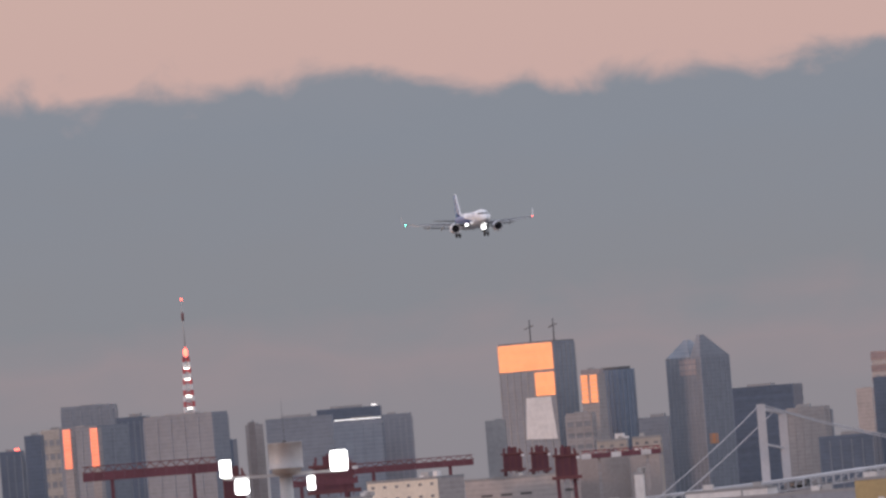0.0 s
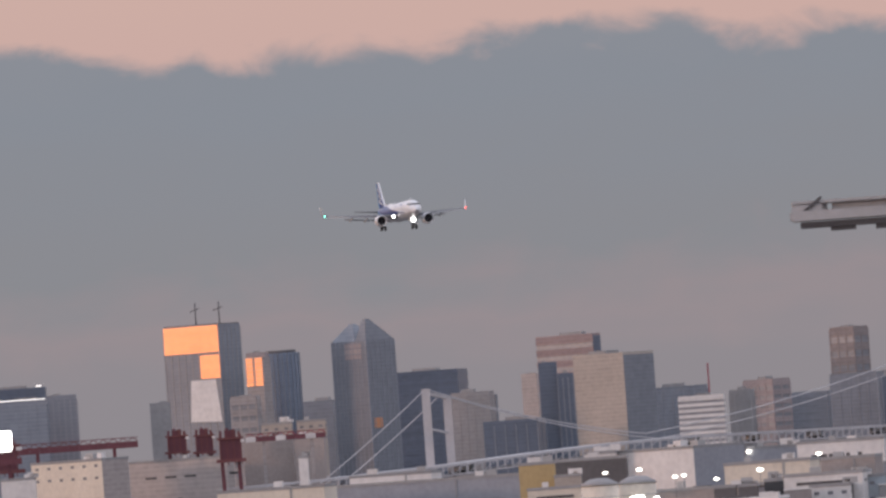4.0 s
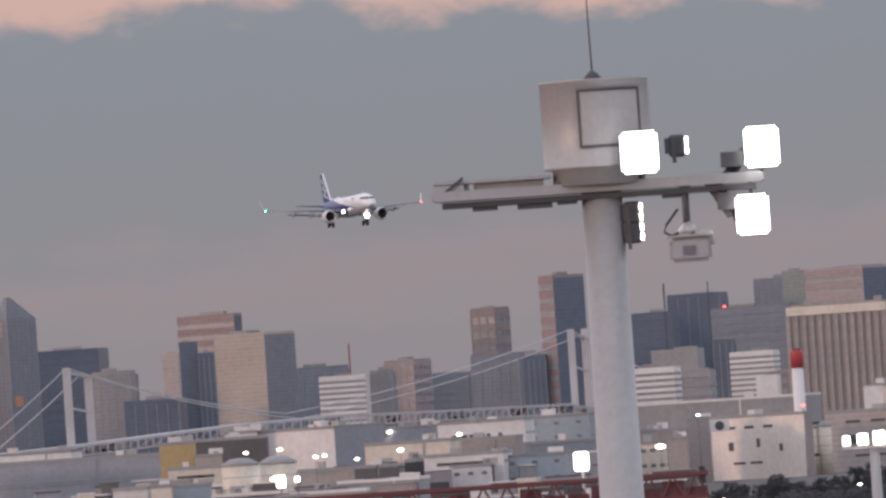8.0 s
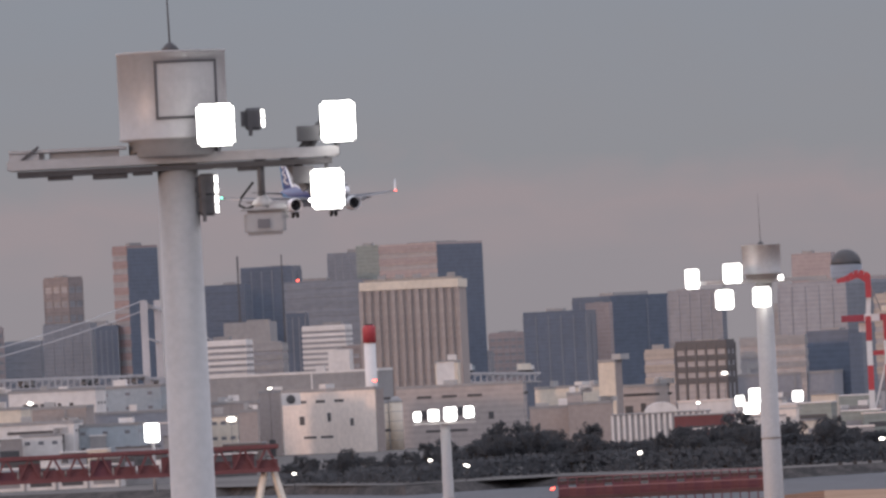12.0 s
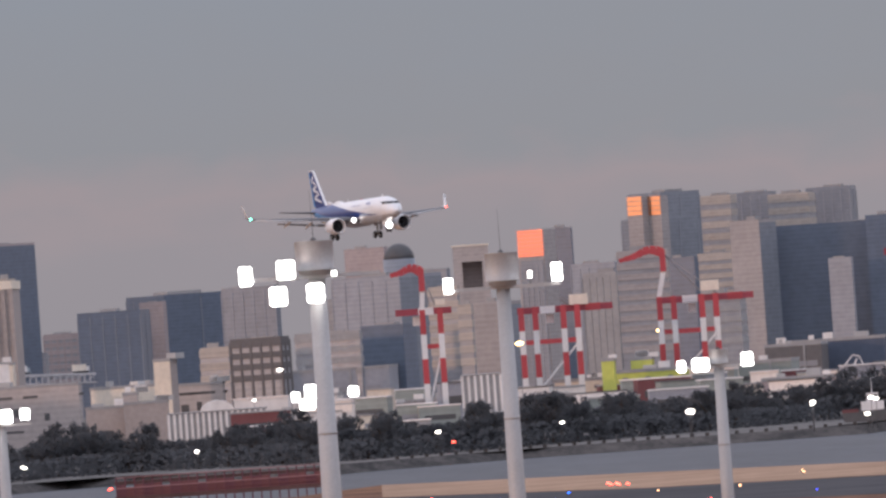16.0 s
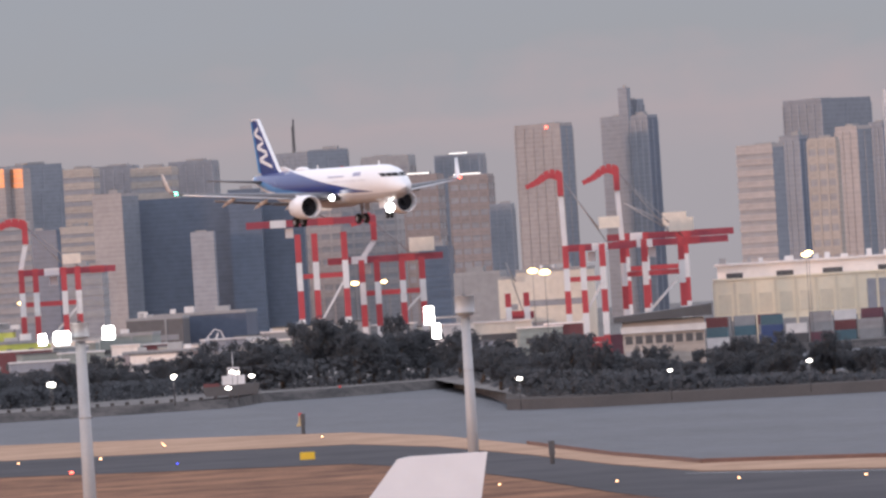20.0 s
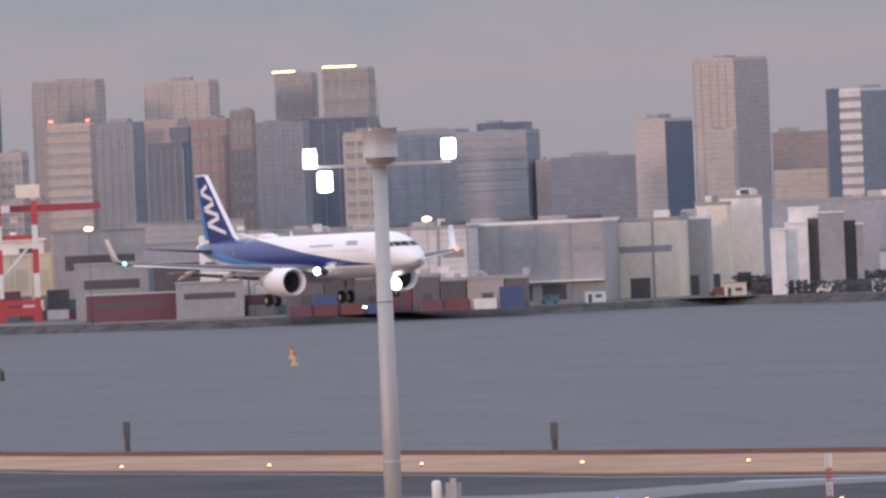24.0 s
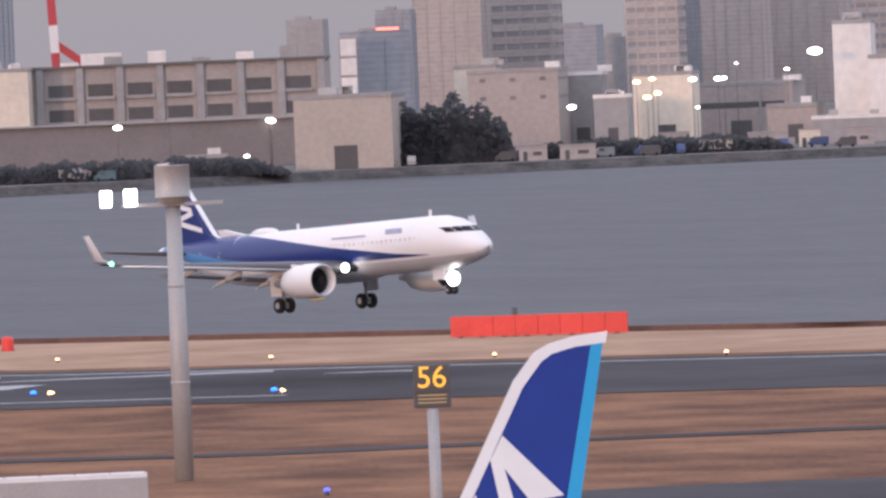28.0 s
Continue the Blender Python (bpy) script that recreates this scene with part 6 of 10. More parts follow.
def lattice_tower(p, z0, h, w):
    """Red and white broadcasting tower above the roofs."""
    t = thing("lattice_tower", framed(p, facing(p)), "red and white steel lattice tower with a red beacon", "tower")
    bands = 11
    for i in range(bands):
        a, b = i / bands, (i + 1) / bands
        wa, wb = w * (1 - 0.55 * a), w * (1 - 0.55 * b)
        za, zb = (z0 + h * a) if i else 0.0, z0 + h * b
        bm = bmesh.new()
        for sx in (-1, 1):
            for sy in (-1, 1):
                beam(bm, (sx * wa, sy * wa, za), (sx * wb, sy * wb, zb), w * 0.35)
        for s in (-1, 1):
            beam(bm, (-wa, s * wa, max(za, zb - 6)), (wb, s * wb, zb), w * 0.2)
            beam(bm, (wa, s * wa, max(za, zb - 6)), (-wb, s * wb, zb), w * 0.2)
        part("lattice_stage", bm, paint_red if i % 2 == 0 else paint_white, t)
    for f, r in ((0.62, 0.95), (0.30, 1.0)):
        bm = bmesh.new()
        lathe(bm, ((w * r * 0.7, z0 + h * f - 0.5), (w * r, z0 + h * f), (w * r, z0 + h * f + 0.8)), 12)
        part("platform", bm, paint_white, t)
    bm = bmesh.new()
    tube(bm, (0, 0, z0 + h), (0, 0, z0 + h * 1.92), w * 0.14, w * 0.05, 8)
    part("aerial", bm, steel_grey, t)
    bm = bmesh.new()
    lathe(bm, ((w * 0.10, z0 + h * 1.58), (w * 0.26, z0 + h * 1.60), (w * 0.26, z0 + h * 1.70), (w * 0.1, z0 + h * 1.72)), 8)
    part("aerial_drum", bm, rust_red, t)
    part("tip_lamp", boxes((-0.45, 0.45, -0.45, 0.45, z0 + h * 1.92, z0 + h * 1.95)), red_glow, t)
    bm = bmesh.new()
    lathe(bm, ((0.4, 0), (0.95, 0.8), (0.95, 3.0), (0.3, 4.0)), 10)
    part("beacon", bm, red_glow, t).location = (0, 0, z0 + h * 1.0)
    for k in (0.15, 0.35, 0.62, 0.8):
        part("stage_lamp", boxes((-w * 0.5, w * 0.5, -w - 0.1, -w + 0.1, z0 + h * k, z0 + h * k + 0.5)), white_glow, t)


lattice_tower((-124.81, 4698.34, 74.31), 74.25, 29.0, 2.40)


def thin_mast(p, z0, z1, w, mat=steel_dark):
    t = thing("roof_mast", framed(p, facing(p)), "thin lattice aerial mast on a roof", "mast", "roof masts")
    bm = bmesh.new()
    for sx, sy in ((-1, -1), (1, -1), (0, 1)):
        tube(bm, (sx * w, sy * w, 0), (sx * w * 0.4, sy * w * 0.4, z1), w * 0.35, w * 0.2, 6)
    part("mast", bm, mat, t)
    bm = bmesh.new()
    for k in range(6):
        zz = z0 + (z1 - z0) * k / 6
        beam(bm, (-w, -w, zz), (w, -w, zz + (z1 - z0) / 7), w * 0.25)
    part("bracing", bm, mat, t)


thin_mast((258.88, 4392.38, 59.98), 48.81, 59.98, 0.5, shade_red)
thin_mast((918.32, 4405.30, 95.18), 81.20, 95.94, 0.6)
thin_mast((407.80, 4481.48, 78.19), 71.07, 78.19, 0.6)
thin_mast((427.56, 4479.64, 77.06), 69.94, 78.08, 0.4)
thin_mast((917.73, 4405.43, 92.87), 78.89, 92.87, 0.5)


def great_shed(p, h, w):
    """Tall beige slab with a pale crown; browner piers stand for its deep upright recesses."""
    t = thing("apartment_slab", framed(p, facing(p) - 6), "large grey-brown slab block with a pale crown", "building")
    part("wall", boxes((-w, 0, 0, 28, 0, h)), CLADDING[taupe], t)
    # crown in cream: the low sun on it is put into the colour
    part("crown", boxes((-w - 0.4, 0.4, -0.5, 28.4, h - 2.8, h)), cream, t, "pale projecting crown")
    me = upright_mesh(h - 3, 1.3, 0.7)
    for i in range(13):
        part("pier", me, brown if i in (3, 4, 9, 10) else CLADDING[taupe], t).location = (-w * i / 12, 0, 0)
    part("parapet", boxes((-w + 1, -1, 1, 27, h, h + 0.8)), beige, t)
    for i in range(5):
        part("roof_unit", boxes((-w * (0.12 + 0.18 * i), -w * (0.12 + 0.18 * i) + 2.5, 6, 9, h + 0.8, h + 2.2)), grey, t)


great_shed((370.93, 3279.09, 52.90), 53.27, 32.2)


def gate_block(p, h, w, x0, x1, z0, z1):
    """Pale square block with one great opening through its upper part."""
    t = thing("gate_block", framed(p, facing(p)), "pale beige office block with a great square opening", "building")
    part("leg", boxes((0, x0, 0, 12, 0, h)), pale_taupe, t)
    part("leg", boxes((x1, w, 0, 12, 0, h)), pale_taupe, t)
    part("lintel", boxes((x0, x1, 0, 12, z1, h)), pale_taupe, t)
    part("base", boxes((x0, x1, 0.3, 12, 0, z0)), pale_taupe, t)
    # back of the opening in brown; its shade is put into the colour
    part("recess", boxes((x0, x1, 8, 12, z0, z1)), brown, t)
    part("roof", boxes((-0.3, w + 0.3, -0.3, 12.3, h, h + 0.8)), cream, t)


gate_block((672.6, 4247.1), 62.7, 15.3, 3.7, 12.4, 44.7, 56.1)


def domed_hall(p, z, r):
    """A dark metal dome on a plain round drum."""
    t = thing("domed_hall", framed(p, facing(p)), "grey metal dome above the roofs", "building")
    bm = bmesh.new()
    lathe(bm, ((r * 1.05, 0), (r * 1.05, z)), 28)
    part("drum", bm, slate, t)
    bm = bmesh.new()
    lathe(bm, [(r * math.cos(math.pi / 2 * k / 8) + 0.02, z + r * math.sin(math.pi / 2 * k / 8)) for k in range(9)], 28)
    part("dome", bm, steel_dark, t)


domed_hall((642.1, 4201.2), 59.1, 6.5)


def chimney(p, h, r):
    t = thing("chimney", framed(p, facing(p)), "white industrial chimney with a red top", "chimney")
    bm = bmesh.new()
    lathe(bm, ((r * 1.05, 0), (r * 0.95, h * 0.86)), 20)
    part("shaft", bm, paint_white, t)
    bm = bmesh.new()
    lathe(bm, ((r * 1.08, h * 0.86), (r * 1.08, h * 0.98), (r * 0.9, h)), 20)
    part("red_band", bm, paint_red, t)
    bm = bmesh.new()
    lathe(bm, ((r * 0.7, h), (r * 0.7, h + 0.5)), 16)
    part("mouth", bm, steel_dark, t)


chimney((315.38, 3033.65, 38.06), 38.06, 1.85)


# ---- bridge ----
bridge_grey = surface("weathered_bridge_paint", (0.52, 0.505, 0.51), 0.6, 0, 0.6, 9, 0.14)


def suspension_bridge():
    br = thing("suspension_bridge", Matrix.Identity(4), "pale grey suspension bridge with two towers and slung cables", "bridge")
    tops = ((106.70, 3498.37, 50.75), (304.02, 3737.66, 54.56))
    for i, p in enumerate(tops):
        bm = bmesh.new()
        right = Vector((p[1], -p[0], 0)).normalized()
        away = Vector((p[0], p[1], 0)).normalized()
        off = right * (7.4 if i == 0 else 5.2) + away * 14
        w = 2.9 if i == 0 else 2.5
        for k in (0, 1):
            q = Vector(p) + off * k
            beam(bm, (q.x, q.y, -2), (q.x, q.y, p[2] - (3.0 * k if i == 0 else 0)), w, w)
        beam(bm, Vector(p) - Vector((0, 0, 1.5)), Vector(p) + off - Vector((0, 0, 3.5)), 1.0, 1.2)
        beam(bm, Vector(p) - Vector((0, 0, 14)), Vector(p) + off - Vector((0, 0, 16)), 0.6, 0.7)
        part("tower", bm, bridge_grey, br, "pale bridge tower")
    a, b = Vector(tops[0]), Vector(tops[1])
    deck_pts = [Vector(v) for v in ((32.42, 3449.85, 20.48), (69.87, 3459.29, 21.36), (110.52, 3498.25, 23.27), (144.06, 3537.07, 25.39), (169.66, 3565.97, 26.71), (201.75, 3594.34, 27.62), (235.51, 3642.39, 27.12), (296.33, 3708.18, 26.34), (300.88, 3747.94, 25.22), (379.71, 3831.23, 23.05), (471.65, 3921.74, 19.73))]
    fine = []
    for p, q in zip(deck_pts, deck_pts[1:]):
        n = max(2, int((q - p).length / 7.4))
        fine += [p.lerp(q, i / n) for i in range(n)]
    fine.append(deck_pts[-1])
    for name, dz in (("upper_deck", 0.0), ("lower_deck", -3.4)):
        bm = bmesh.new()
        sweep(bm, [p + Vector((0, 0, dz)) for p in fine], 9, 0.95 if dz == 0 else 0.7)
        part(name, bm, grey if dz else bridge_grey, br, "bridge deck girder")
    for i, (p, q) in enumerate(zip(fine, fine[1:])):
        near = (q - p).cross(Vector((0, 0, 1))).normalized() * 4.6
        low_ = Vector((0, 0, -3.4))
        bm = bmesh.new()
        beam(bm, p + near, p + near + low_, 0.75)
        beam(bm, p.lerp(q, 0.5) + near, p.lerp(q, 0.5) + near + low_, 0.55)
        beam(bm, p + near + low_, q + near, 0.18)
        beam(bm, p + near + low_, q + near + low_, 0.5)
        part("truss_bay", bm, bridge_grey, br)
    for i, p in enumerate(fine[::9]):
        bm = bmesh.new()
        beam(bm, p - Vector((0, 0, 3.4)), Vector((p.x, p.y, -2)), 2.6, 2.0)
        part("deck_pier", bm, grey, br)
    for side in (Vector((0, 0, 0)), Vector((5.5, 12, -2.2))):
        def cable(p, q, sag):
            bm = bmesh.new()
            sweep(bm, [p.lerp(q, i / 24) - Vector((0, 0, sag * 4 * i / 24 * (1 - i / 24))) for i in range(25)], 0.42, 0.42, 6)
            part("main_cable", bm, bridge_grey, br, "pale main cable")
        low = Vector((187.63, 3595.11, 29.84))
        cable(a + side, low + side, 2.2)
        cable(low + side, b + side, 2.8)
        cable(Vector((66.66, 3449.36, 20.41)) + side, a + side, 0.8)
        cable(b + side, Vector((369.54, 3832.22, 20.63)) + side, 1.5)
    return fine


def truck(p, turn, mat, words):
    t = thing("truck", Matrix.Translation(p) @ Matrix.Rotation(turn, 4, "Z"), words, "truck", "trucks on the bridge")
    part("cargo_box", boxes((0, 6.2, -1.2, 1.2, 0.9, 3.4)), mat, t)
    part("cab", boxes((6.4, 8.2, -1.1, 1.1, 0.5, 2.6)), white if mat is not white else bluegrey, t)
    part("chassis", boxes((0, 8.2, -1.0, 1.0, 0.45, 0.9)), steel_dark, t)
    for x in (1.2, 5.0, 7.2):
        part("wheel", boxes((x - 0.45, x + 0.45, -1.15, 1.15, 0, 0.9)), rubber, t)


deck_line = suspension_bridge()
for i_, (p_, q_) in enumerate(zip(deck_line[3::5], deck_line[4::5])):
    m_ = (white, cream, white, bluegrey, grey)[i_ % 5]
    truck(p_ + Vector((0, -2.0 if i_ % 2 else 1.5, 0.45 if p_.x > 330 else -2.95)), math.atan2(q_.y - p_.y, q_.x - p_.x), m_, ("white", "cream", "white", "pale blue", "grey")[i_ % 5] + " box truck driving on the bridge deck")


# ---- harbour cranes ----
def harbour_crane(p, legs, top, girder, house, boom=None, stay=True, base=0.0, dull=False, words="red and white container gantry crane beside the quay"):
    """legs: offsets along x; top: leg height; girder: (x0, x1, z); house: (x, z, width); boom: points of a raised jib."""
    red, pale = (rust_red, grey) if dull else (paint_red, paint_white)
    # girders take the darker red, so their shadow is painted on
    girder_red = rust_red if dull else shade_red
    t = thing("container_crane", framed(p, facing(p)), words, "crane", "harbour cranes")
    for row, y in enumerate((0.0, 14.0)):
        for x in legs:
            n = 5
            leg = None
            for k in range(n):
                bm = bmesh.new()
                beam(bm, (x, y, base + (top - base) * k / n), (x, y, base + (top - base) * (k + 1) / n), 1.5, 1.5)
                ob = part("leg" if leg is None else "leg_band", bm, red if k % 2 == 0 else pale, t if leg is None else leg)
                leg = leg or ob
        for z in (base + (top - base) * 0.16, base + (top - base) * 0.70):
            bm = bmesh.new()
            beam(bm, (min(legs), y, z), (max(legs), y, z), 0.9, 1.2)
            part("cross_beam", bm, red, t)
        bm = bmesh.new()
        beam(bm, (min(legs), y, base + (top - base) * 0.16), (max(legs), y, base + (top - base) * 0.68), 0.5)
        part("brace", bm, pale, t)
    for row, y in enumerate((0.0, 14.0)):
        bm = bmesh.new()
        beam(bm, (min(legs) - 1.0, y, base + 2.6), (max(legs) + 1.0, y, base + 2.6), 1.3, 2.0)
        part("sill_beam", bm, red, t)
        for x in legs:
            part("bogie", boxes((x - 1.1, x + 1.1, y - 0.6, y + 0.6, base, base + 1.6)), red, t)
    x0, x1, z = girder
    for y in (4.5, 9.5):
        bm = bmesh.new()
        beam(bm, (x0, y, z), (x1, y, z), 1.0, 1.7)
        part("girder", bm, girder_red, t)
    n = int((x1 - x0) / 6)
    for k in range(1, n, 2):
        part("girder_band", boxes((x0 + 6 * k, x0 + 6 * k + 4, 3.9, 10.1, z - 0.95, z + 0.95)), pale if k % 4 == 1 else red, t)
    hx, hz, hw = house
    part("machine_house", boxes((hx, hx + hw * 1.25, 3, 11, hz, hz + hw * 0.7)), cream, t, "pale machine house")
    part("cab", boxes((x0 + (x1 - x0) * 0.3, x0 + (x1 - x0) * 0.3 + 2, 6, 8, z - 3.6, z - 1.2)), white, t)
    if boom:
        for y in (5.0, 9.0):
            bm = bmesh.new()
            beam(bm, (legs[0], y, top), (boom[0][0], y, boom[0][1] - 5), 1.1, 1.3)
            m_ = part("mast", bm, pale, t)
            bm = bmesh.new()
            beam(bm, (boom[0][0], y, boom[0][1] - 5), (boom[0][0], y, boom[0][1] + 0.8), 1.5, 2.2)
            part("mast_head", bm, red, m_)
        # the raised jib bends over at the head and tapers towards its tip
        q, r = boom[0], boom[-1]
        n = 7
        for y in (5.0, 9.0):
            for k in range(n):
                f0, f1 = k / n, (k + 1) / n
                c0, c1 = [(q[0] + (r[0] - q[0]) * f, q[1] + 1.1 * math.sin(math.pi * min(1, f * 1.6)) + (r[1] - q[1]) * f - 1.5 * f * f) for f in (f0, f1)]
                bm = bmesh.new()
                beam(bm, (c0[0], y, c0[1]), (c1[0], y, c1[1]), 1.2, 2.5 - 1.6 * f0)
                part("jib", bm, red, t)
    if stay:
        apex = boom[0] if boom else (legs[0], top + 8)
        bm = bmesh.new()
        tube(bm, (apex[0], 7, apex[1]), (x0 + (x1 - x0) * 0.62, 7, z + 0.8), 0.16, 0.16, 6)
        tube(bm, (apex[0], 7, apex[1]), (hx, 7, hz), 0.2, 0.2, 6)
        part("stay", bm, grey, t)


harbour_crane((397.8, 2569.4), (0.0, 4.6), 32.1, (-7.0, 7.7, 31.7), (3.5, 33.2, 2.1), ((0.4, 42.0), (-7.7, 43.1)))
harbour_crane((426.4, 2585.1), (0.0, 3.7, 11.1, 14.8), 30.9, (-1.0, 24.2, 30.0), (12.9, 30.8, 3.9), None)
harbour_crane((465.9, 2598.6), (0.0, 3.7, 11.2, 14.9), 31.3, (0.1, 25.0, 30.3), (11.1, 32.1, 3.9), ((1.6, 43.0), (-9.9, 43.0)))
harbour_crane((509.5, 2447.5), (0.0, 4.2, 11.6), 35.5, (-12.7, 19.8, 38.4), (3.8, 41.1, 4.2), None)
harbour_crane((529.0, 2463.9), (0.0, 3.8, 10.2, 15.2), 28.1, (-8.5, 20.7, 28.2), (12.3, 29.5, 5.1), ((3.6, 38.0), (-2.1, 38.7)))
harbour_crane((574.7, 2433.0), (0.0, 4.2, 9.2), 28.5, (0.7, 16.9, 27.8), (8.8, 32.3, 4.2), ((-0.3, 46.1), (-8.9, 45.2)))
harbour_crane((593.4, 2449.1), (0.0, 5.4, 14.7), 29.1, (-2.4, 26.8, 28.0), (12.1, 30.5, 4.9), ((-0.5, 46.8), (-9.1, 45.6)))
harbour_crane((717.5, 2483.4), (0.0, 5.4), 27.8, (-0.7, 15.4, 30.1), (5.3, 32.0, 4.4), ((0.9, 47.3), (-12.3, 46.1)))
harbour_crane((727.9, 2454.3), (0.0, 5.5, 14.8), 31.1, (-1.4, 31.9, 29.1), (10.3, 31.8, 4.9), ((0.3, 47.5), (-11.8, 46.1)))
harbour_crane((613.2, 2526.7), (0.0, 5.1, 15.4), 30.9, (-4.9, 28.2, 30.0), (9.9, 32.2, 5.0), None)
harbour_crane((987.9, 2121.2), (-1.1, 4.0, 9.9, 15.2), 20.7, (-1.6, 16.5, 21.4), (5.7, 23.2, 4.0), None)
harbour_crane((569.0, 2475.5), (0.0, 4.7), 17.3, (-0.8, 6.4, 11.6), (2.2, 20.1, 2.0), None)


def slewing_crane(p, s, g=4.0, words="pale grey folded jib crane with green cab on the quay"):
    t = thing("jib_crane", framed(p, facing(p)), words, "crane", "harbour cranes")
    for name, q, r, w in (("fly_jib", (-69, 78), (-5, 104), 11), ("jib", (-8, 105), (53, 173), 6), ("jib", (53, 173), (85, 163), 6), ("jib", (85, 163), (124, 77), 6), ("strut", (72, 152), (26, 48), 9), ("strut", (-38, 92), (-18, 45), 6), ("strut", (20, 140), (40, 50), 4), ("ballast_arm", (105, 72), (190, 84), 10)):
        for y in (-14, 14):
            bm = bmesh.new()
            beam(bm, (q[0] * s, y * s, q[1] * s + g), (r[0] * s, y * s, r[1] * s + g), w * s)
            part(name, bm, paint_white, t)
    part("cab", boxes((-45 * s, 62 * s, -20 * s, 20 * s, 14 * s + g, 50 * s + g)), crane_green, t, "green machinery cab")
    part("cab_roof", boxes((-30 * s, 40 * s, -16 * s, 16 * s, 50 * s + g, 62 * s + g)), crane_green, t)
    for x in (-42, 34):
        for y in (-18, 10):
            part("leg", boxes((x * s, (x + 10) * s, y * s, (y + 9) * s, 0, 14 * s + g)), steel_dark, t)


slewing_crane((959.33, 2178.09, 9.50), 0.13, 9.50)
slewing_crane((986.59, 2143.88, 8.99), 0.12, 8.99)
slewing_crane((504.63, 2550.56, 17.95), 0.05)


def dock_crane(p, h, w, words):
    """Tall red and white luffing crane."""
    t = thing("luffing_crane", framed(p, facing(p)), words, "crane", "harbour cranes")
    n = 7
    for k in range(n):
        bm = bmesh.new()
        beam(bm, (-w * 0.5 * (k - n) / n, 0, h * k / n), (-w * 0.5 * (k + 1 - n) / n, 0, h * (k + 1) / n), w * 0.55)
        part("mast_section", bm, paint_red if k % 2 else paint_white, t)
    bm = bmesh.new()
    beam(bm, (w * 0.2, 0, h * 0.62), (w * 2.2, 0, h * 0.50), w * 0.5)
    part("counter_jib", bm, paint_red, t)
    part("machine_house", boxes((w * 1.8, w * 4.4, -2, 2, h * 0.44, h * 0.56)), white, t)


dock_crane((1109.00, 2240.56, 24.16), 48.31, 3.96, "tall red and white luffing crane behind the sheds")


# ---- lighting masts of the apron ----
def arc_plate(bm, r0, r1, a0, a1, z0, z1):
    """A plate bent round a drum, between two bearings on it."""
    n = max(1, int((a1 - a0) / 6))
    cols = []
    for i in range(n + 1):
        q = radians(a0 + (a1 - a0) * i / n)
        cols.append([bm.verts.new((r * math.sin(q), -r * math.cos(q), z)) for r, z in ((r0, z0), (r1, z0), (r1, z1), (r0, z1))])
    for p, q in zip(cols, cols[1:]):
        for i in range(4):
            bm.faces.new((p[i], p[(i + 1) % 4], q[(i + 1) % 4], q[i]))
    bm.faces.new(list(reversed(cols[0])))
    bm.faces.new(cols[-1])
    bmesh.ops.recalc_face_normals(bm, faces=bm.faces)


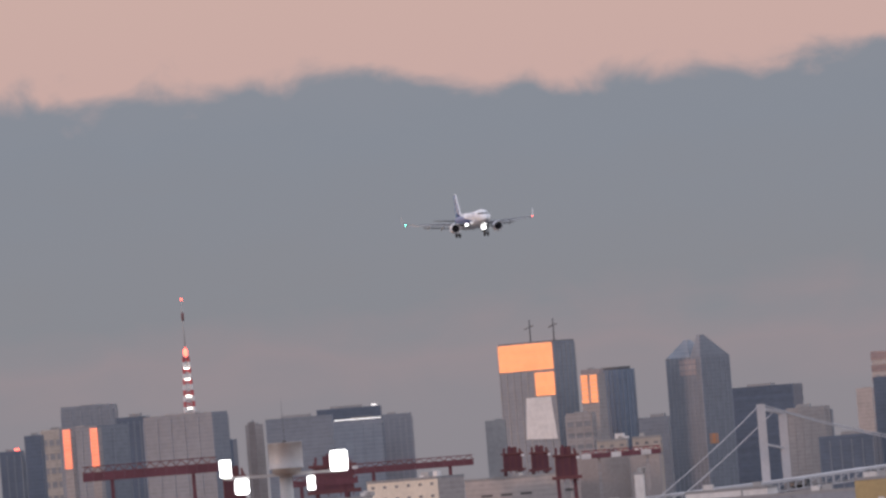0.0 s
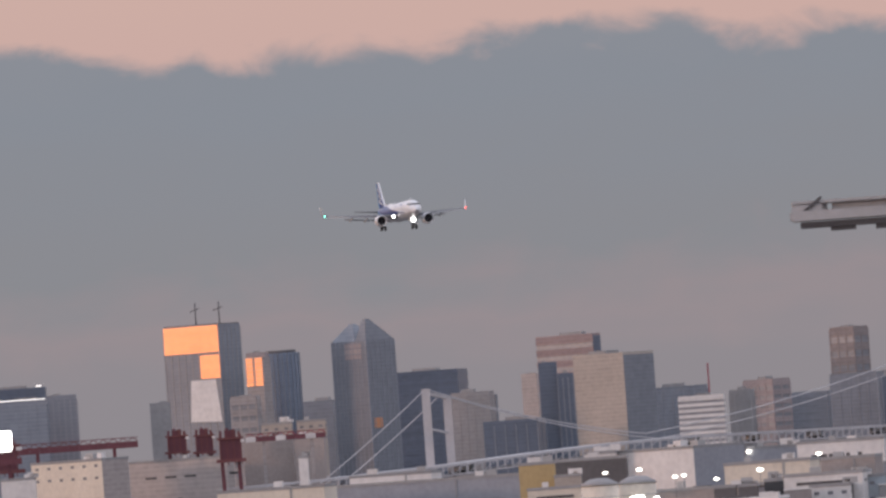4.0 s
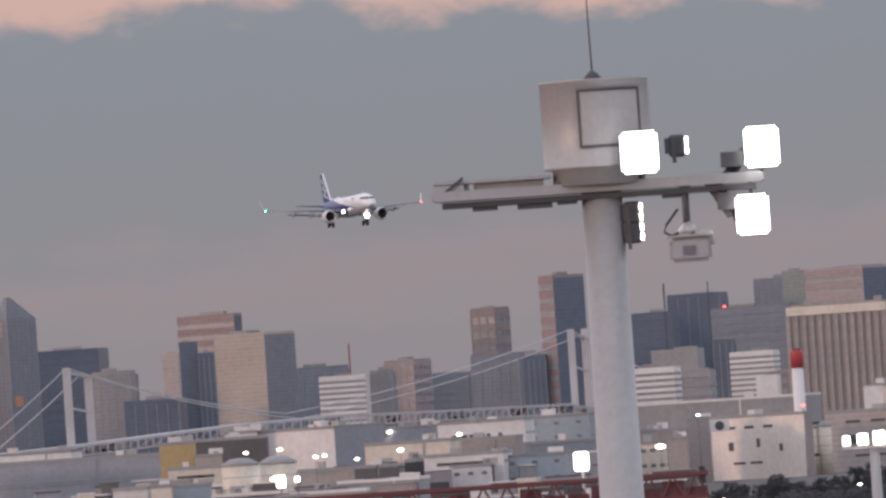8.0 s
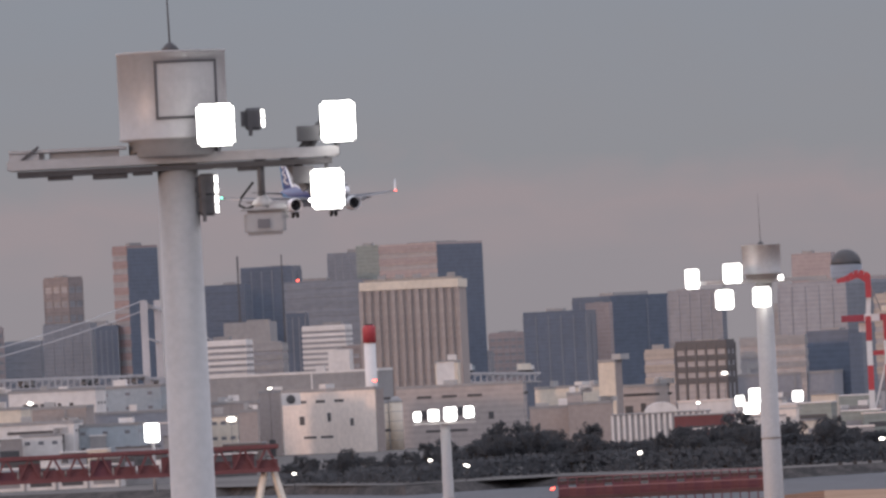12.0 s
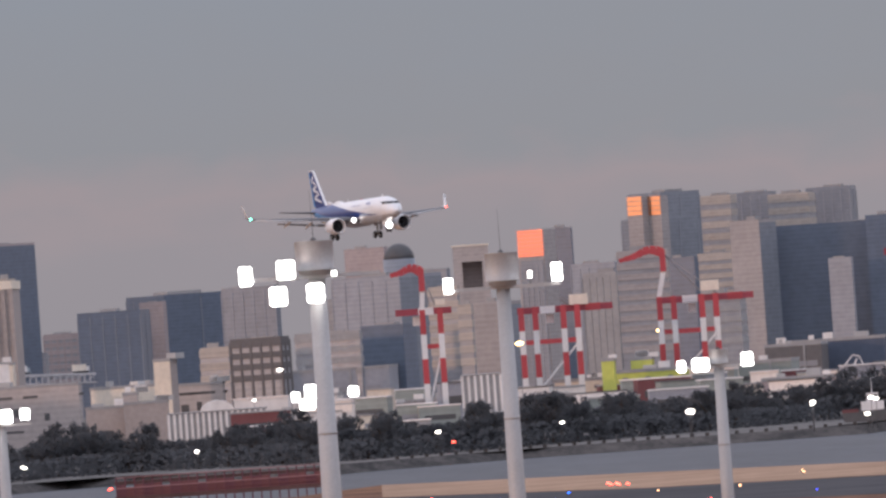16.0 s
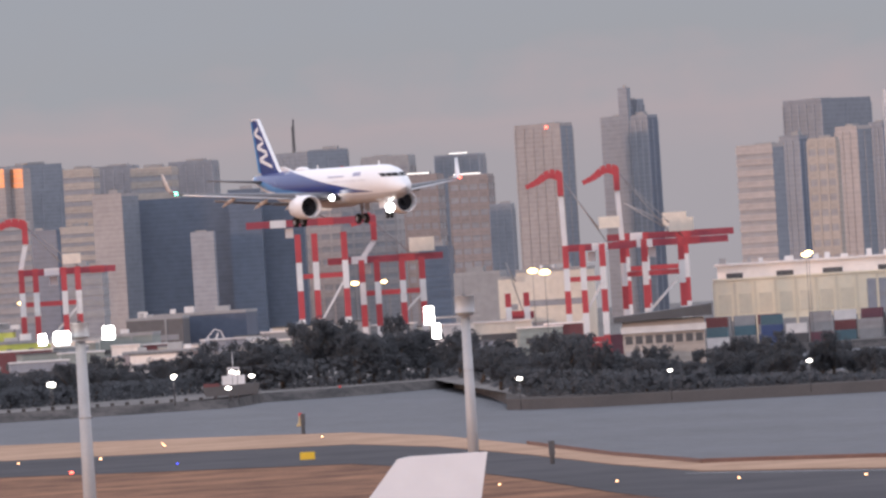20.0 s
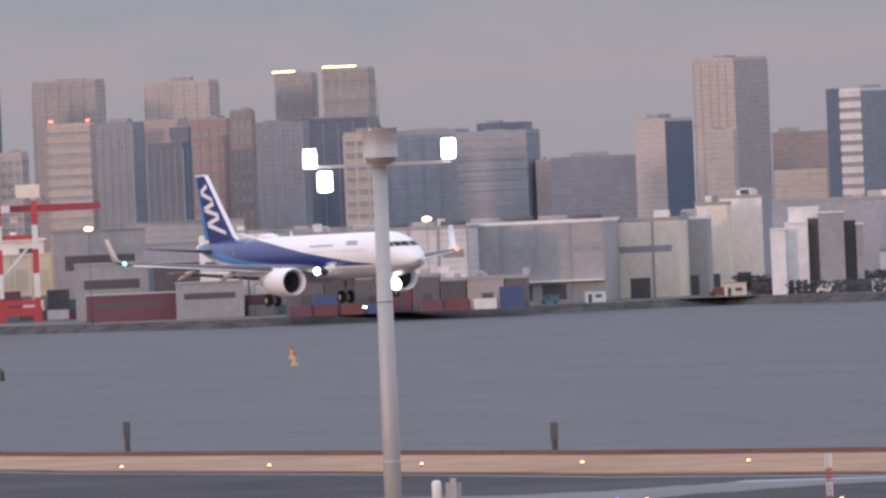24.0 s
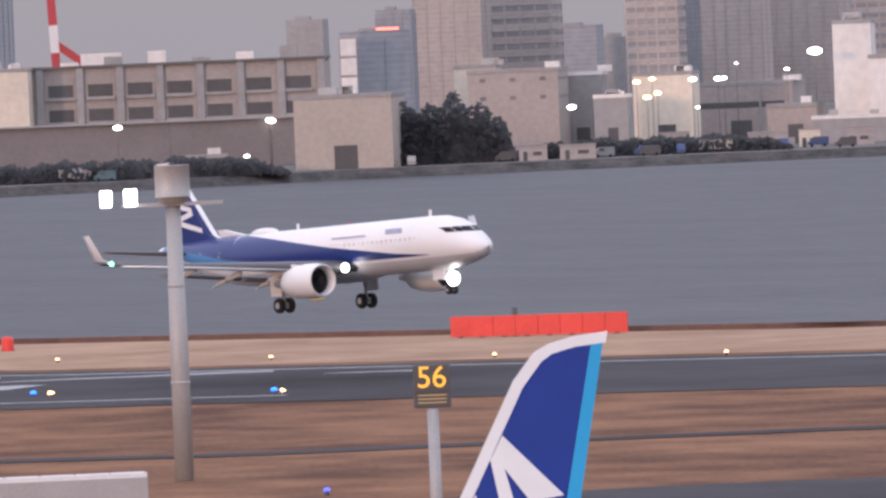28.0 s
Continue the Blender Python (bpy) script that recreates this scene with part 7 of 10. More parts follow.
def light_mast(p, h, r, drum, beam_half, lights, cctv=False, words="grey apron lighting mast with floodlights lit", back=False):
    """drum: (radius, height, x) or None; lights: (x, z, width, height)."""
    t = thing("lighting_mast", framed(p, facing(p)), words, "lighting mast", "apron lighting masts")
    bm = bmesh.new()
    lathe(bm, ((r * 1.35, 0), (r * 1.3, h * 0.45), (r * 1.02, h - 0.05)), 24)
    part("pole", bm, steel_grey, t)
    for f in (0.35, 0.7):
        bm = bmesh.new()
        rr = r * (1.36 - 0.34 * f)
        lathe(bm, ((rr, h * f), (rr + 0.05, h * f + 0.02), (rr + 0.05, h * f + 0.16), (rr, h * f + 0.18)), 24)
        part("joint_ring", bm, steel_grey, t)
    bw = max(0.16, r * 0.5)
    for y in (-r * 1.2, r * 1.2):
        bm = bmesh.new()
        beam(bm, (-beam_half[0], y, h), (beam_half[1], y, h), 0.12, bw)
        part("head_beam", bm, steel_grey, t)
    for k in range(5):
        x = -beam_half[0] + (beam_half[0] + beam_half[1]) * k / 4
        bm = bmesh.new()
        beam(bm, (x, -r * 1.3, h), (x, r * 1.3, h), 0.1, bw * 0.8)
        part("cross_bar", bm, steel_grey, t)
    if drum:
        dr, dh, dx = drum
        bm = bmesh.new()
        lathe(bm, ((dr * 0.84, h + 0.05), (dr * 0.84, h + dh * 0.17), (dr, h + dh * 0.18), (dr, h + dh * 0.20), (dr * 0.985, h + dh * 0.21), (dr * 0.985, h + dh - 0.05), (dr, h + dh - 0.04), (dr, h + dh)), 48)
        d = part("cable_drum_housing", bm, steel_grey, t, "round grey metal housing")
        d.location = (dx, 0, 0)
        if back:
            for a0, a1, z0, z1 in ((-18, 54, 0.88, 0.905), (-18, 54, 0.36, 0.385), (-18, -15.5, 0.385, 0.88), (51.5, 54, 0.385, 0.88)):
                bm = bmesh.new()
                arc_plate(bm, dr * 0.975, dr * 1.015, a0, a1, h + dh * z0, h + dh * z1)
                part("door_seam", bm, steel_dark, d)
            bm = bmesh.new()
            arc_plate(bm, dr * 0.97, dr * 0.996, -15.5, 51.5, h + dh * 0.385, h + dh * 0.88)
            part("door", bm, steel_grey, d)
        bm = bmesh.new()
        lathe(bm, ((0.22, h + dh), (0.10, h + dh + 0.14), (0.02, h + dh + 0.2)), 10)
        part("aerial_foot", bm, steel_dark, d)
        bm = bmesh.new()
        tube(bm, (0, 0, h + dh), (-0.04, 0, h + dh + dr * 2.6), 0.022, 0.008, 6)
        part("lightning_rod", bm, steel_dark, d)
    for x, z, w, hh in lights:
        out = -drum[0] * 0.95 if drum and z > h and abs(x - drum[2]) < drum[0] + w / 2 else 0.0
        bm = bmesh.new()
        box(bm, x - w * 0.42, x + w * 0.42, out - 0.18 - r, out + 0.25 - r, z - hh * 0.42, z + hh * 0.42)
        bmesh.ops.bevel(bm, geom=bm.edges[:], offset=w * 0.08, segments=1, affect="EDGES")
        f = part("floodlight", bm, steel_dark, t, "floodlight, lit")
        bm = bmesh.new()
        box(bm, x - w * 0.45, x + w * 0.45, out - 0.30 - r, out - 0.17 - r, z - hh * 0.45, z + hh * 0.45)
        bmesh.ops.bevel(bm, geom=[e for e in bm.edges if abs(e.verts[0].co.y - e.verts[1].co.y) > 0.01], offset=w * 0.07, segments=2, affect="EDGES")
        part("lens", bm, floodlight_glow, f, "dazzling white lens")
        bm = bmesh.new()
        beam(bm, (x, out - r + 0.1, z), (max(-beam_half[0], min(beam_half[1], x)), -r * 0.5, h), 0.07)
        part("bracket", bm, steel_dark, f)
    if back:
        for x, z in ((1.62, h + 0.72), (0.62, h - 0.55), (0.62, h - 0.95)):
            bm = bmesh.new()
            box(bm, x - 0.22, x + 0.12, -0.28, 0.28, z - 0.22, z + 0.22)
            bmesh.ops.bevel(bm, geom=bm.edges[:], offset=0.05, segments=1, affect="EDGES")
            f = part("floodlight", bm, steel_dark, t, "floodlight seen from the side, lit")
            for dz in (-0.09, 0.10):
                part("lens", boxes((x + 0.10, x + 0.17, -0.24, 0.20, z + dz - 0.07, z + dz + 0.07)), floodlight_glow, f)
            part("cooling_fin", boxes((x - 0.30, x - 0.22, -0.22, 0.22, z - 0.14, z + 0.16)), steel_dark, f)
            part("tilt_arm", boxes((x - 0.16, x - 0.08, -0.34, -0.28, z - 0.34, z + 0.10)), steel_dark, f)
        for x in (-3.0, -2.2, -1.5):
            bm = bmesh.new()
            box(bm, x - 0.35, x + 0.35, -0.3, 0.3, h + 0.10, h + 0.24)
            part("control_gear", bm, steel_grey, t)
        part("end_frame", boxes((-3.35, -2.75, -0.45, -0.40, h - 0.05, h + 0.22)), steel_grey, t)
        # dark rail added to give the head beam its dark underside
        part("under_rail", boxes((-3.2, 3.1, -0.42, 0.42, h - 0.24, h - 0.13)), steel_dark, t, "dark rail under the head beam")
        for x, w2, z2 in ((-2.6, 0.5, 0.08), (-1.7, 0.7, 0.10), (-0.9, 0.4, 0.06), (1.2, 0.5, 0.07)):
            part("junction_box", boxes((x, x + w2, -0.35, 0.2, h - 0.24 - z2, h - 0.24)), steel_dark, t)
        for x in (-3.3, -1.05):
            bm = bmesh.new()
            beam(bm, (x, -0.46, h - 0.05), (x + 0.55, -0.46, h + 0.36), 0.10, 0.05)
            part("end_brace", bm, steel_dark, t)
        part("gear_shelf", boxes((-3.35, -1.0, -0.46, 0.46, h + 0.24, h + 0.30)), steel_grey, t)
        for x, up in ((2.9, 0.55), (3.05, 0.75), (2.55, -0.75), (2.75, -0.95)):
            bm = bmesh.new()
            beam(bm, (x - 0.45, -0.1, h), (x, -0.3, h + up), 0.13)
            part("knee_bracket", bm, steel_dark, t)
        part("ballast_case", boxes((2.30, 2.72, -0.5, -0.1, h - 0.62, h - 0.28)), steel_dark, t)
        part("ballast_case", boxes((2.42, 2.86, -0.5, -0.1, h + 0.22, h + 0.52)), steel_dark, t)
        bm = bmesh.new()
        sweep(bm, [(1.5, -0.35, h - 0.55), (1.25, -0.35, h - 0.85), (1.2, -0.35, h - 1.0), (1.35, -0.35, h - 1.08), (1.55, -0.35, h - 1.0)], 0.05, 0.05, 6)
        part("cable", bm, rubber, t)
    if cctv:
        bm = bmesh.new()
        tube(bm, (1.66, -0.3, h), (1.66, -0.3, h - 0.95), 0.075, 0.075, 8)
        tube(bm, (1.66, -0.3, h - 0.02), (1.66, -0.3, h - 0.12), 0.20, 0.12, 12)
        arm = part("camera_arm", bm, steel_dark, t, "hanging camera arm")
        bm = bmesh.new()
        lathe(bm, ((0.05, -0.05), (0.22, -0.22), (0.20, -0.30)), 12)
        part("pan_head", bm, steel_grey, arm).location = (1.68, -0.3, h - 0.75)
        bm = bmesh.new()
        box(bm, 1.28, 2.12, -0.62, 0.0, h - 1.62, h - 1.12)
        bmesh.ops.bevel(bm, geom=bm.edges[:], offset=0.07, segments=2, affect="EDGES")
        case = part("camera_case", bm, steel_grey, arm, "grey camera housing")
        bm = bmesh.new()
        tube(bm, (1.95, -0.3, h - 1.30), (1.95, -0.3, h - 0.98), 0.24, 0.22, 14)
        part("camera_motor", bm, steel_grey, arm)
        part("sun_shield", boxes((1.22, 2.16, -0.68, 0.04, h - 1.12, h - 1.08)), steel_grey, case, "flat shield over the camera")
        part("camera_window", boxes((1.55, 1.80, -0.65, -0.61, h - 1.48, h - 1.30)), window_glass, case)
    return t


light_mast((17.02, 199.27, 29.17), 29.38, 0.395, (1.10, 2.15, -0.03), (3.35, 3.2), ((0.80, 29.98, 0.82, 0.92), (3.25, 29.96, 0.76, 0.90), (2.98, 28.62, 0.72, 0.88)), True, "grey apron lighting mast with round housing and lit floodlights", True)
light_mast((77.41, 536.44, 28.91), 28.7, 0.44, (1.06, 1.95, -0.05), (4.0, 3.4), ((-3.85, 28.95, 0.8, 1.15), (-1.65, 29.15, 1.1, 1.15), (-2.15, 27.75, 1.05, 1.15), (-0.12, 27.8, 1.05, 1.15), (0.95, 28.8, 0.3, 0.3)))
light_mast((101.53, 621.76, 27.80), 27.8, 0.42, (1.06, 2.2, 0.0), (3.6, 3.6), ((-3.45, 28.1, 0.65, 1.1), (3.45, 28.55, 0.75, 1.3), (1.75, 28.5, 0.28, 0.5)))
light_mast((145.50, 786.66, 20.83), 21.0, 0.40, (0.75, 1.4, 0), (3.4, 2.8), ((-3.0, 21.2, 0.75, 1.0), (-1.45, 21.25, 1.5, 1.2), (2.3, 21.45, 1.05, 1.2)))
light_mast((237.31, 1053.60, 19.36), 19.6, 0.45, (1.08, 2.2, 0), (3.9, 1.5), ((-3.9, 19.9, 1.2, 2.2), (-3.2, 18.2, 1.0, 1.8)))
light_mast((88.42, 795.10, 20.24), 20.3, 0.38, None, (2.6, 2.4), ((-2.2, 20.9, 0.65, 0.85), (-0.9, 20.95, 0.95, 1.0), (0.45, 21.0, 1.1, 1.2), (1.95, 21.1, 0.85, 1.0)))
light_mast((36.58, 699.04, 20.21), 20.2, 0.33, None, (1.2, 1.0), ((-0.75, 21.2, 0.7, 0.95), (0.4, 21.3, 0.4, 0.4)))
light_mast((214.14, 1484.64, 16.27), 15.85, 0.45, None, (6.5, 5.0), ((-4.3, 17.36, 1.4, 1.6), (-2.0, 17.91, 2.0, 2.6), (-2.6, 16.16, 2.6, 1.8), (4.4, 17.64, 1.7, 1.7)))
light_mast((193.77, 567.85, 27.75), 27.7, 0.40, (1.05, 2.2, 0.1), (4.3, 4.3), ((-4.15, 28.2, 0.9, 1.3), (-3.3, 26.8, 1.0, 1.4), (4.2, 28.5, 0.95, 1.35)))
light_mast((181.17, 389.97, 27.80), 27.8, 0.44, (0.95, 2.0, 0.1), (4.3, 3.6), ((-3.95, 28.15, 0.95, 1.15), (-3.05, 28.2, 0.95, 1.2), (-1.1, 28.45, 1.05, 1.2), (1.65, 28.5, 1.1, 1.2), (3.2, 28.5, 0.95, 1.15), (0.05, 27.05, 1.1, 1.25), (2.6, 27.2, 0.85, 1.2)))
light_mast((267.78, 525.73, 16.39), 16.4, 0.42, (1.05, 2.3, 0.0), (3.0, 2.9), ((-3.95, 16.85, 0.75, 1.1), (-2.5, 16.9, 0.85, 1.1)))
light_mast((-12.60, 719.89, 28.16), 27.95, 0.45, (1.25, 2.3, 0.1), (4.4, 4.4), ((-4.3, 28.67, 0.9, 1.4), (-3.2, 27.29, 1.1, 1.2), (3.9, 28.67, 1.4, 1.6), (1.8, 27.20, 0.6, 1.1)))
light_mast((179.02, 2192.70, 12.25), 11.25, 0.3, None, (1.2, 1.2), ((-0.2, 13.12, 3.6, 4.6),), False, "tall lamp post with one dazzling floodlight")


# ---- trees along the far shore ----
def tree_meshes(seed):
    rnd = random.Random(seed)
    bm = bmesh.new()
    tube(bm, (0, 0, 0), (0.1, 0, 0.45), 0.045, 0.03, 7)
    for k in range(5):
        a = rnd.uniform(0, 6.28)
        tube(bm, (0.08, 0, 0.32 + 0.05 * k), (0.26 * math.cos(a), 0.26 * math.sin(a), 0.55 + 0.08 * k), 0.018, 0.006, 5)
    trunk = bpy.data.meshes.new("trunk")
    bm.to_mesh(trunk)
    bm.free()
    trunk.materials.append(bark)
    verts, faces = [], []
    for c in range(64):
        a, ring = rnd.uniform(0, 6.28), rnd.random() ** 0.6
        z = rnd.uniform(0.28, 0.95)
        w = 0.46 * math.sin(math.pi * min(1, max(0.08, (z - 0.15) / 0.95))) ** 0.6
        cx, cy = w * ring * math.cos(a), w * ring * math.sin(a)
        for leaf in range(26):
            u = Vector((rnd.gauss(0, 1), rnd.gauss(0, 1), rnd.gauss(0, 0.8))).normalized()
            ctr = Vector((cx, cy, z)) + u * rnd.uniform(0.02, 0.11)
            v = u.cross(Vector((rnd.gauss(0, 1), rnd.gauss(0, 1), rnd.gauss(0, 1)))).normalized()
            s = rnd.uniform(0.020, 0.042)
            i = len(verts)
            verts += [ctr + v * s, ctr - v * s * 0.6 + u * s * 0.7, ctr - v * s * 0.5 - u.cross(v) * s, ctr + u.cross(v) * s * 0.8 + u * s * 0.2]
            faces += [(i, i + 1, i + 2), (i, i + 3, i + 1)]
    crown = bpy.data.meshes.new("crown")
    crown.from_pydata(verts, [], faces)
    crown.materials.append(foliage)
    return trunk, crown


TREES = [tree_meshes(s) for s in range(7)]


def tree(x, y, h, spread, turn, k):
    trunk, crown = TREES[k % 7]
    t = thing("tree", pose(x, y, 0, 0, 0, turn), "dark broad-leaved tree in the belt along the shore", "tree", "shore trees")
    a = part("trunk", trunk, None, t)
    b = part("crown", crown, None, t)
    for o in (a, b):
        o.scale = (spread, spread, h)


rng = random.Random(5)
BELT = ((5.42, 4.0), (5.86, 5.9), (6.25, 7.0), (6.71, 8.4), (7.36, 7.8), (8.01, 8.6), (8.73, 7.7), (9.55, 9.5), (10.01, 9.1), (10.53, 7.6), (10.95, 7.1), (11.10, 9.9), (11.38, 10.6), (12.06, 12.0), (13.05, 9.5), (13.6, 7.4), (14.2, 6.6), (14.7, 7.4), (15.0, 6.6), (15.2, 5.6), (15.4, 4.5))
az_ = 5.42
k_ = 0
while az_ < 15.24:
    r0 = float(np.interp(az_, [p[0] for p in TREE_LINE], [p[1] for p in TREE_LINE]))
    tall = float(np.interp(az_, [p[0] for p in BELT], [p[1] for p in BELT]))
    clump = 0.86 + 0.26 * math.sin(az_ * 9.1) * math.sin(az_ * 4.3 + 1.0) + 0.12 * math.sin(az_ * 23.0)
    for depth in ((34, 66, 105) if az_ < 14.6 else (34, 80)):
        q = polar(az_ + rng.uniform(-0.05, 0.05), r0 + depth + rng.uniform(-10, 10))
        tree(q.x, q.y, tall * clump * rng.uniform(0.78, 1.18) * (1 + depth * 0.0012), tall * rng.uniform(0.85, 1.25), rng.uniform(0, 360), k_)
        k_ += 1
    az_ += 0.125
az_ = 20.9
while az_ < 24.6:
    q = polar(az_, float(np.interp(az_, [p[0] for p in TREE_LINE], [p[1] for p in TREE_LINE])) + 25 + rng.uniform(0, 40))
    tree(q.x, q.y, rng.uniform(3.6, 5.6), rng.uniform(6, 9.5), rng.uniform(0, 360), k_)
    k_ += 1
    az_ += 0.085
bm = bmesh.new()
_v, _f = [], []
for i_ in range(34000):
    a_ = rng.uniform(5.38, 15.22) if i_ < 28000 else rng.uniform(20.95, 23.2)
    r_ = float(np.interp(a_, [p[0] for p in TREE_LINE], [p[1] for p in TREE_LINE])) + rng.uniform(12, 60)
    q = polar(a_, r_, rng.uniform(0, float(np.interp(a_, [p[0] for p in BELT], [p[1] for p in BELT])) * (0.54 if a_ < 14.1 else 0.30 if a_ < 14.7 else 0.14) if a_ < 16 else 3.0))
    w_ = rng.uniform(0.28, 0.75)
    d_ = Vector((rng.gauss(0, 1), rng.gauss(0, 1), rng.gauss(0, 0.6))).normalized() * w_
    e_ = Vector((rng.gauss(0, 1), rng.gauss(0, 1), rng.gauss(0, 0.6))).normalized() * w_
    n_ = len(_v)
    _v += [q + d_, q + e_, q - d_, q - e_]
    _f += [(n_, n_ + 1, n_ + 2, n_ + 3)]
bm.free()
me = bpy.data.meshes.new("undergrowth")
me.from_pydata(_v, [], _f)
tagged(part("undergrowth", me, foliage), "dense dark undergrowth below the shore trees", "bushes", "", "stuff")


# ---- red pier beside the airfield shore ----
def red_pier(a0, a1, r, top):
    """Long low pier with dull red decking, pale pink rails and close posts."""
    t = thing("approach_pier", Matrix.Identity(4), "long low pier with dull red decking and pinkish rails", "pier")
    n = int((a1 - a0) / 0.05)
    line = [polar(a0 + (a1 - a0) * i / n, r) for i in range(n + 1)]
    for z, w, h, mat, nm in ((top - 0.9, 5.0, 0.5, red_paving, "deck"), (top - 3.6, 6.0, 0.7, red_paving, "lower_deck")):
        bm = bmesh.new()
        sweep(bm, [p + Vector((0, 0, z)) for p in line], w, h)
        part(nm, bm, mat, t)
    for z, mat in ((top, pier_pink), (top - 1.8, pier_pink), (top - 2.7, rust_red)):
        bm = bmesh.new()
        sweep(bm, [p + Vector((0, -2.8, z)) for p in line], 0.14, 0.16)
        part("rail", bm, mat, t)
    for i, (p, q) in enumerate(zip(line, line[1:])):
        d = q - p
        part("side_panel", boxes((0.1, d.length - 0.1, -0.1, 0.1, top - 3.3, top - 1.2 - 0.5 * (i % 4 == 1))), rust_red if i % 3 else maroon, t).matrix_local = Matrix.Translation(p + Vector((0, -2.6, 0))) @ Matrix.Rotation(math.atan2(d.y, d.x), 4, "Z")
        bm = bmesh.new()
        beam(bm, p + Vector((0, -2.7, -2.6)), p + Vector((0, -2.7, top)), 0.22)
        part("post", bm, maroon, t)
    return t


red_pier(6.97, 8.16, 1715, 4.56)

# ---- airfield furniture ----
def lamp_mesh(r):
    bm = bmesh.new()
    lathe(bm, ((r, 0), (r * 0.95, r * 0.4), (r * 0.6, r * 0.75), (r * 0.1, r * 0.9)), 10)
    me = bpy.data.meshes.new("lamp_glass")
    bm.to_mesh(me)
    bm.free()
    return me


LAMP_MESH = {}


def ground_lamp(p, r, glow_mat, words, group):
    t = thing("ground_light", framed(p), words, "ground light", group)
    bm = bmesh.new()
    lathe(bm, ((r * 0.8, 0), (r * 0.6, 0.12), (r * 0.5, 0.25)), 8)
    part("base", bm, steel_dark, t)
    key = (glow_mat.name, r)
    if key not in LAMP_MESH:
        LAMP_MESH[key] = lamp_mesh(r)
        LAMP_MESH[key].materials.append(glow_mat)
    part("lamp_glass", LAMP_MESH[key], None, t).location = (0, 0, 0.25)


for p in ((240.5, 1114.4), (248.7, 1092.1), (256.9, 1069.7), (265.1, 1047.3), (273.3, 1024.7), (281.5, 1002.1), (289.6, 979.5), (297.8, 956.7), (305.9, 933.9), (313.9, 911.0), (322.0, 887.9), (330.0, 864.8), (337.9, 841.5), (345.8, 818.2), (353.7, 794.7), (361.5, 771.1), (369.2, 747.3), (376.9, 723.5), (384.5, 699.4), (391.9, 675.2), (399.3, 650.9), (406.6, 626.3), (413.8, 601.6), (291.6, 1511.1), (313.3, 1495.6), (255.0, 1434.2), (266.7, 1431.5), (294.4, 1526.9), (265.3, 1424.1), (290.8, 1506.7), (284.3, 768.7), (291.9, 744.3), (300.2, 723.6), (310.8, 707.4), (345.5, 710.2), (331.8, 673.1), (310.3, 705.7), (339.9, 650.9), (339.0, 649.1), (331.3, 671.7), (330.7, 670.9), (339.2, 649.4),):
    ground_lamp(p, 0.17, amber_glow, "amber-white runway edge light on a short stem", "runway edge lights")
for p in ((234.8, 1452.0), (231.8, 1324.9), (262.1, 1349.5), (236.6, 1398.5), (271.6, 742.7), (279.9, 749.8), (267.2, 711.4), (281.7, 715.7), (275.2, 695.6), (294.7, 714.3), (305.8, 710.5), (297.1, 684.6), (305.4, 709.2), (296.6, 683.5), (320.5, 677.1), (297.1, 684.3), (320.3, 676.2), (262.8, 498.3), (262.6, 498.0), (283.9, 758.3), (232.0, 1326.2), (233.6, 1387.1),):
    ground_lamp(p, 0.17, blue_glow, "blue taxiway edge light", "taxiway lights")
for p in ((235.6, 1411.0), (247.5, 1468.4), (281.1, 767.1), (282.0, 769.5), (310.7, 702.2), (310.1, 700.7), (330.7, 673.7), (339.7, 651.8), (310.4, 701.3),):
    ground_lamp(p, 0.26, cyan_glow, "bright cyan-white runway light", "runway lights")
for p in ((262.4, 1517.0), (262.7, 1511.6), (264.0, 1511.1), (231.3, 1497.4), (230.3, 1489.9), (357.5, 2278.0), (228.5, 1877.4), (230.4, 1890.3), (263.9, 1528.1), (264.4, 1523.4), (244.0, 1331.8),):
    ground_lamp(p, 0.30, red_glow, "red approach light on a low stem", "red approach lights")


def marker_post(p, h, w):
    t = thing("marker_post", pose(p[0], p[1], -3, 0, 0, facing(p)), "dark upright mooring post off the sea wall", "post", "marker posts")
    bm = bmesh.new()
    lathe(bm, ((w * 0.5, 0), (w * 0.5, h + 2.6), (w * 0.35, h + 3.0)), 10)
    part("timber_post", bm, charcoal, t)
    part("board", boxes((-w * 0.62, w * 0.62, -w * 0.62, -w * 0.4, h * 0.4 + 3, h + 3)), charcoal, t)


for p in ((338.76, 941.95), (364.14, 877.77), (279.23, 1195.95), (326.32, 1045.85), (303.19, 1123.35), (326.45, 1572.87)):
    marker_post(p, 2.9, 0.62)


def orange_barrel(p):
    t = thing("marker_drum", framed(p, facing(p)), "orange-red marker drum on the grass", "drum", "marker drums")
    bm = bmesh.new()
    lathe(bm, ((0.55, 0), (0.58, 0.1), (0.52, 0.5), (0.55, 0.9), (0.42, 1.25), (0.2, 1.3)), 16)
    part("body", bm, paint_orange, t)
    part("foot", boxes((-0.6, 0.6, -0.5, 0.5, 0, 0.08)), steel_dark, t)


for p in ((374.27, 818.47), (382.89, 784.71)):
    orange_barrel(p)


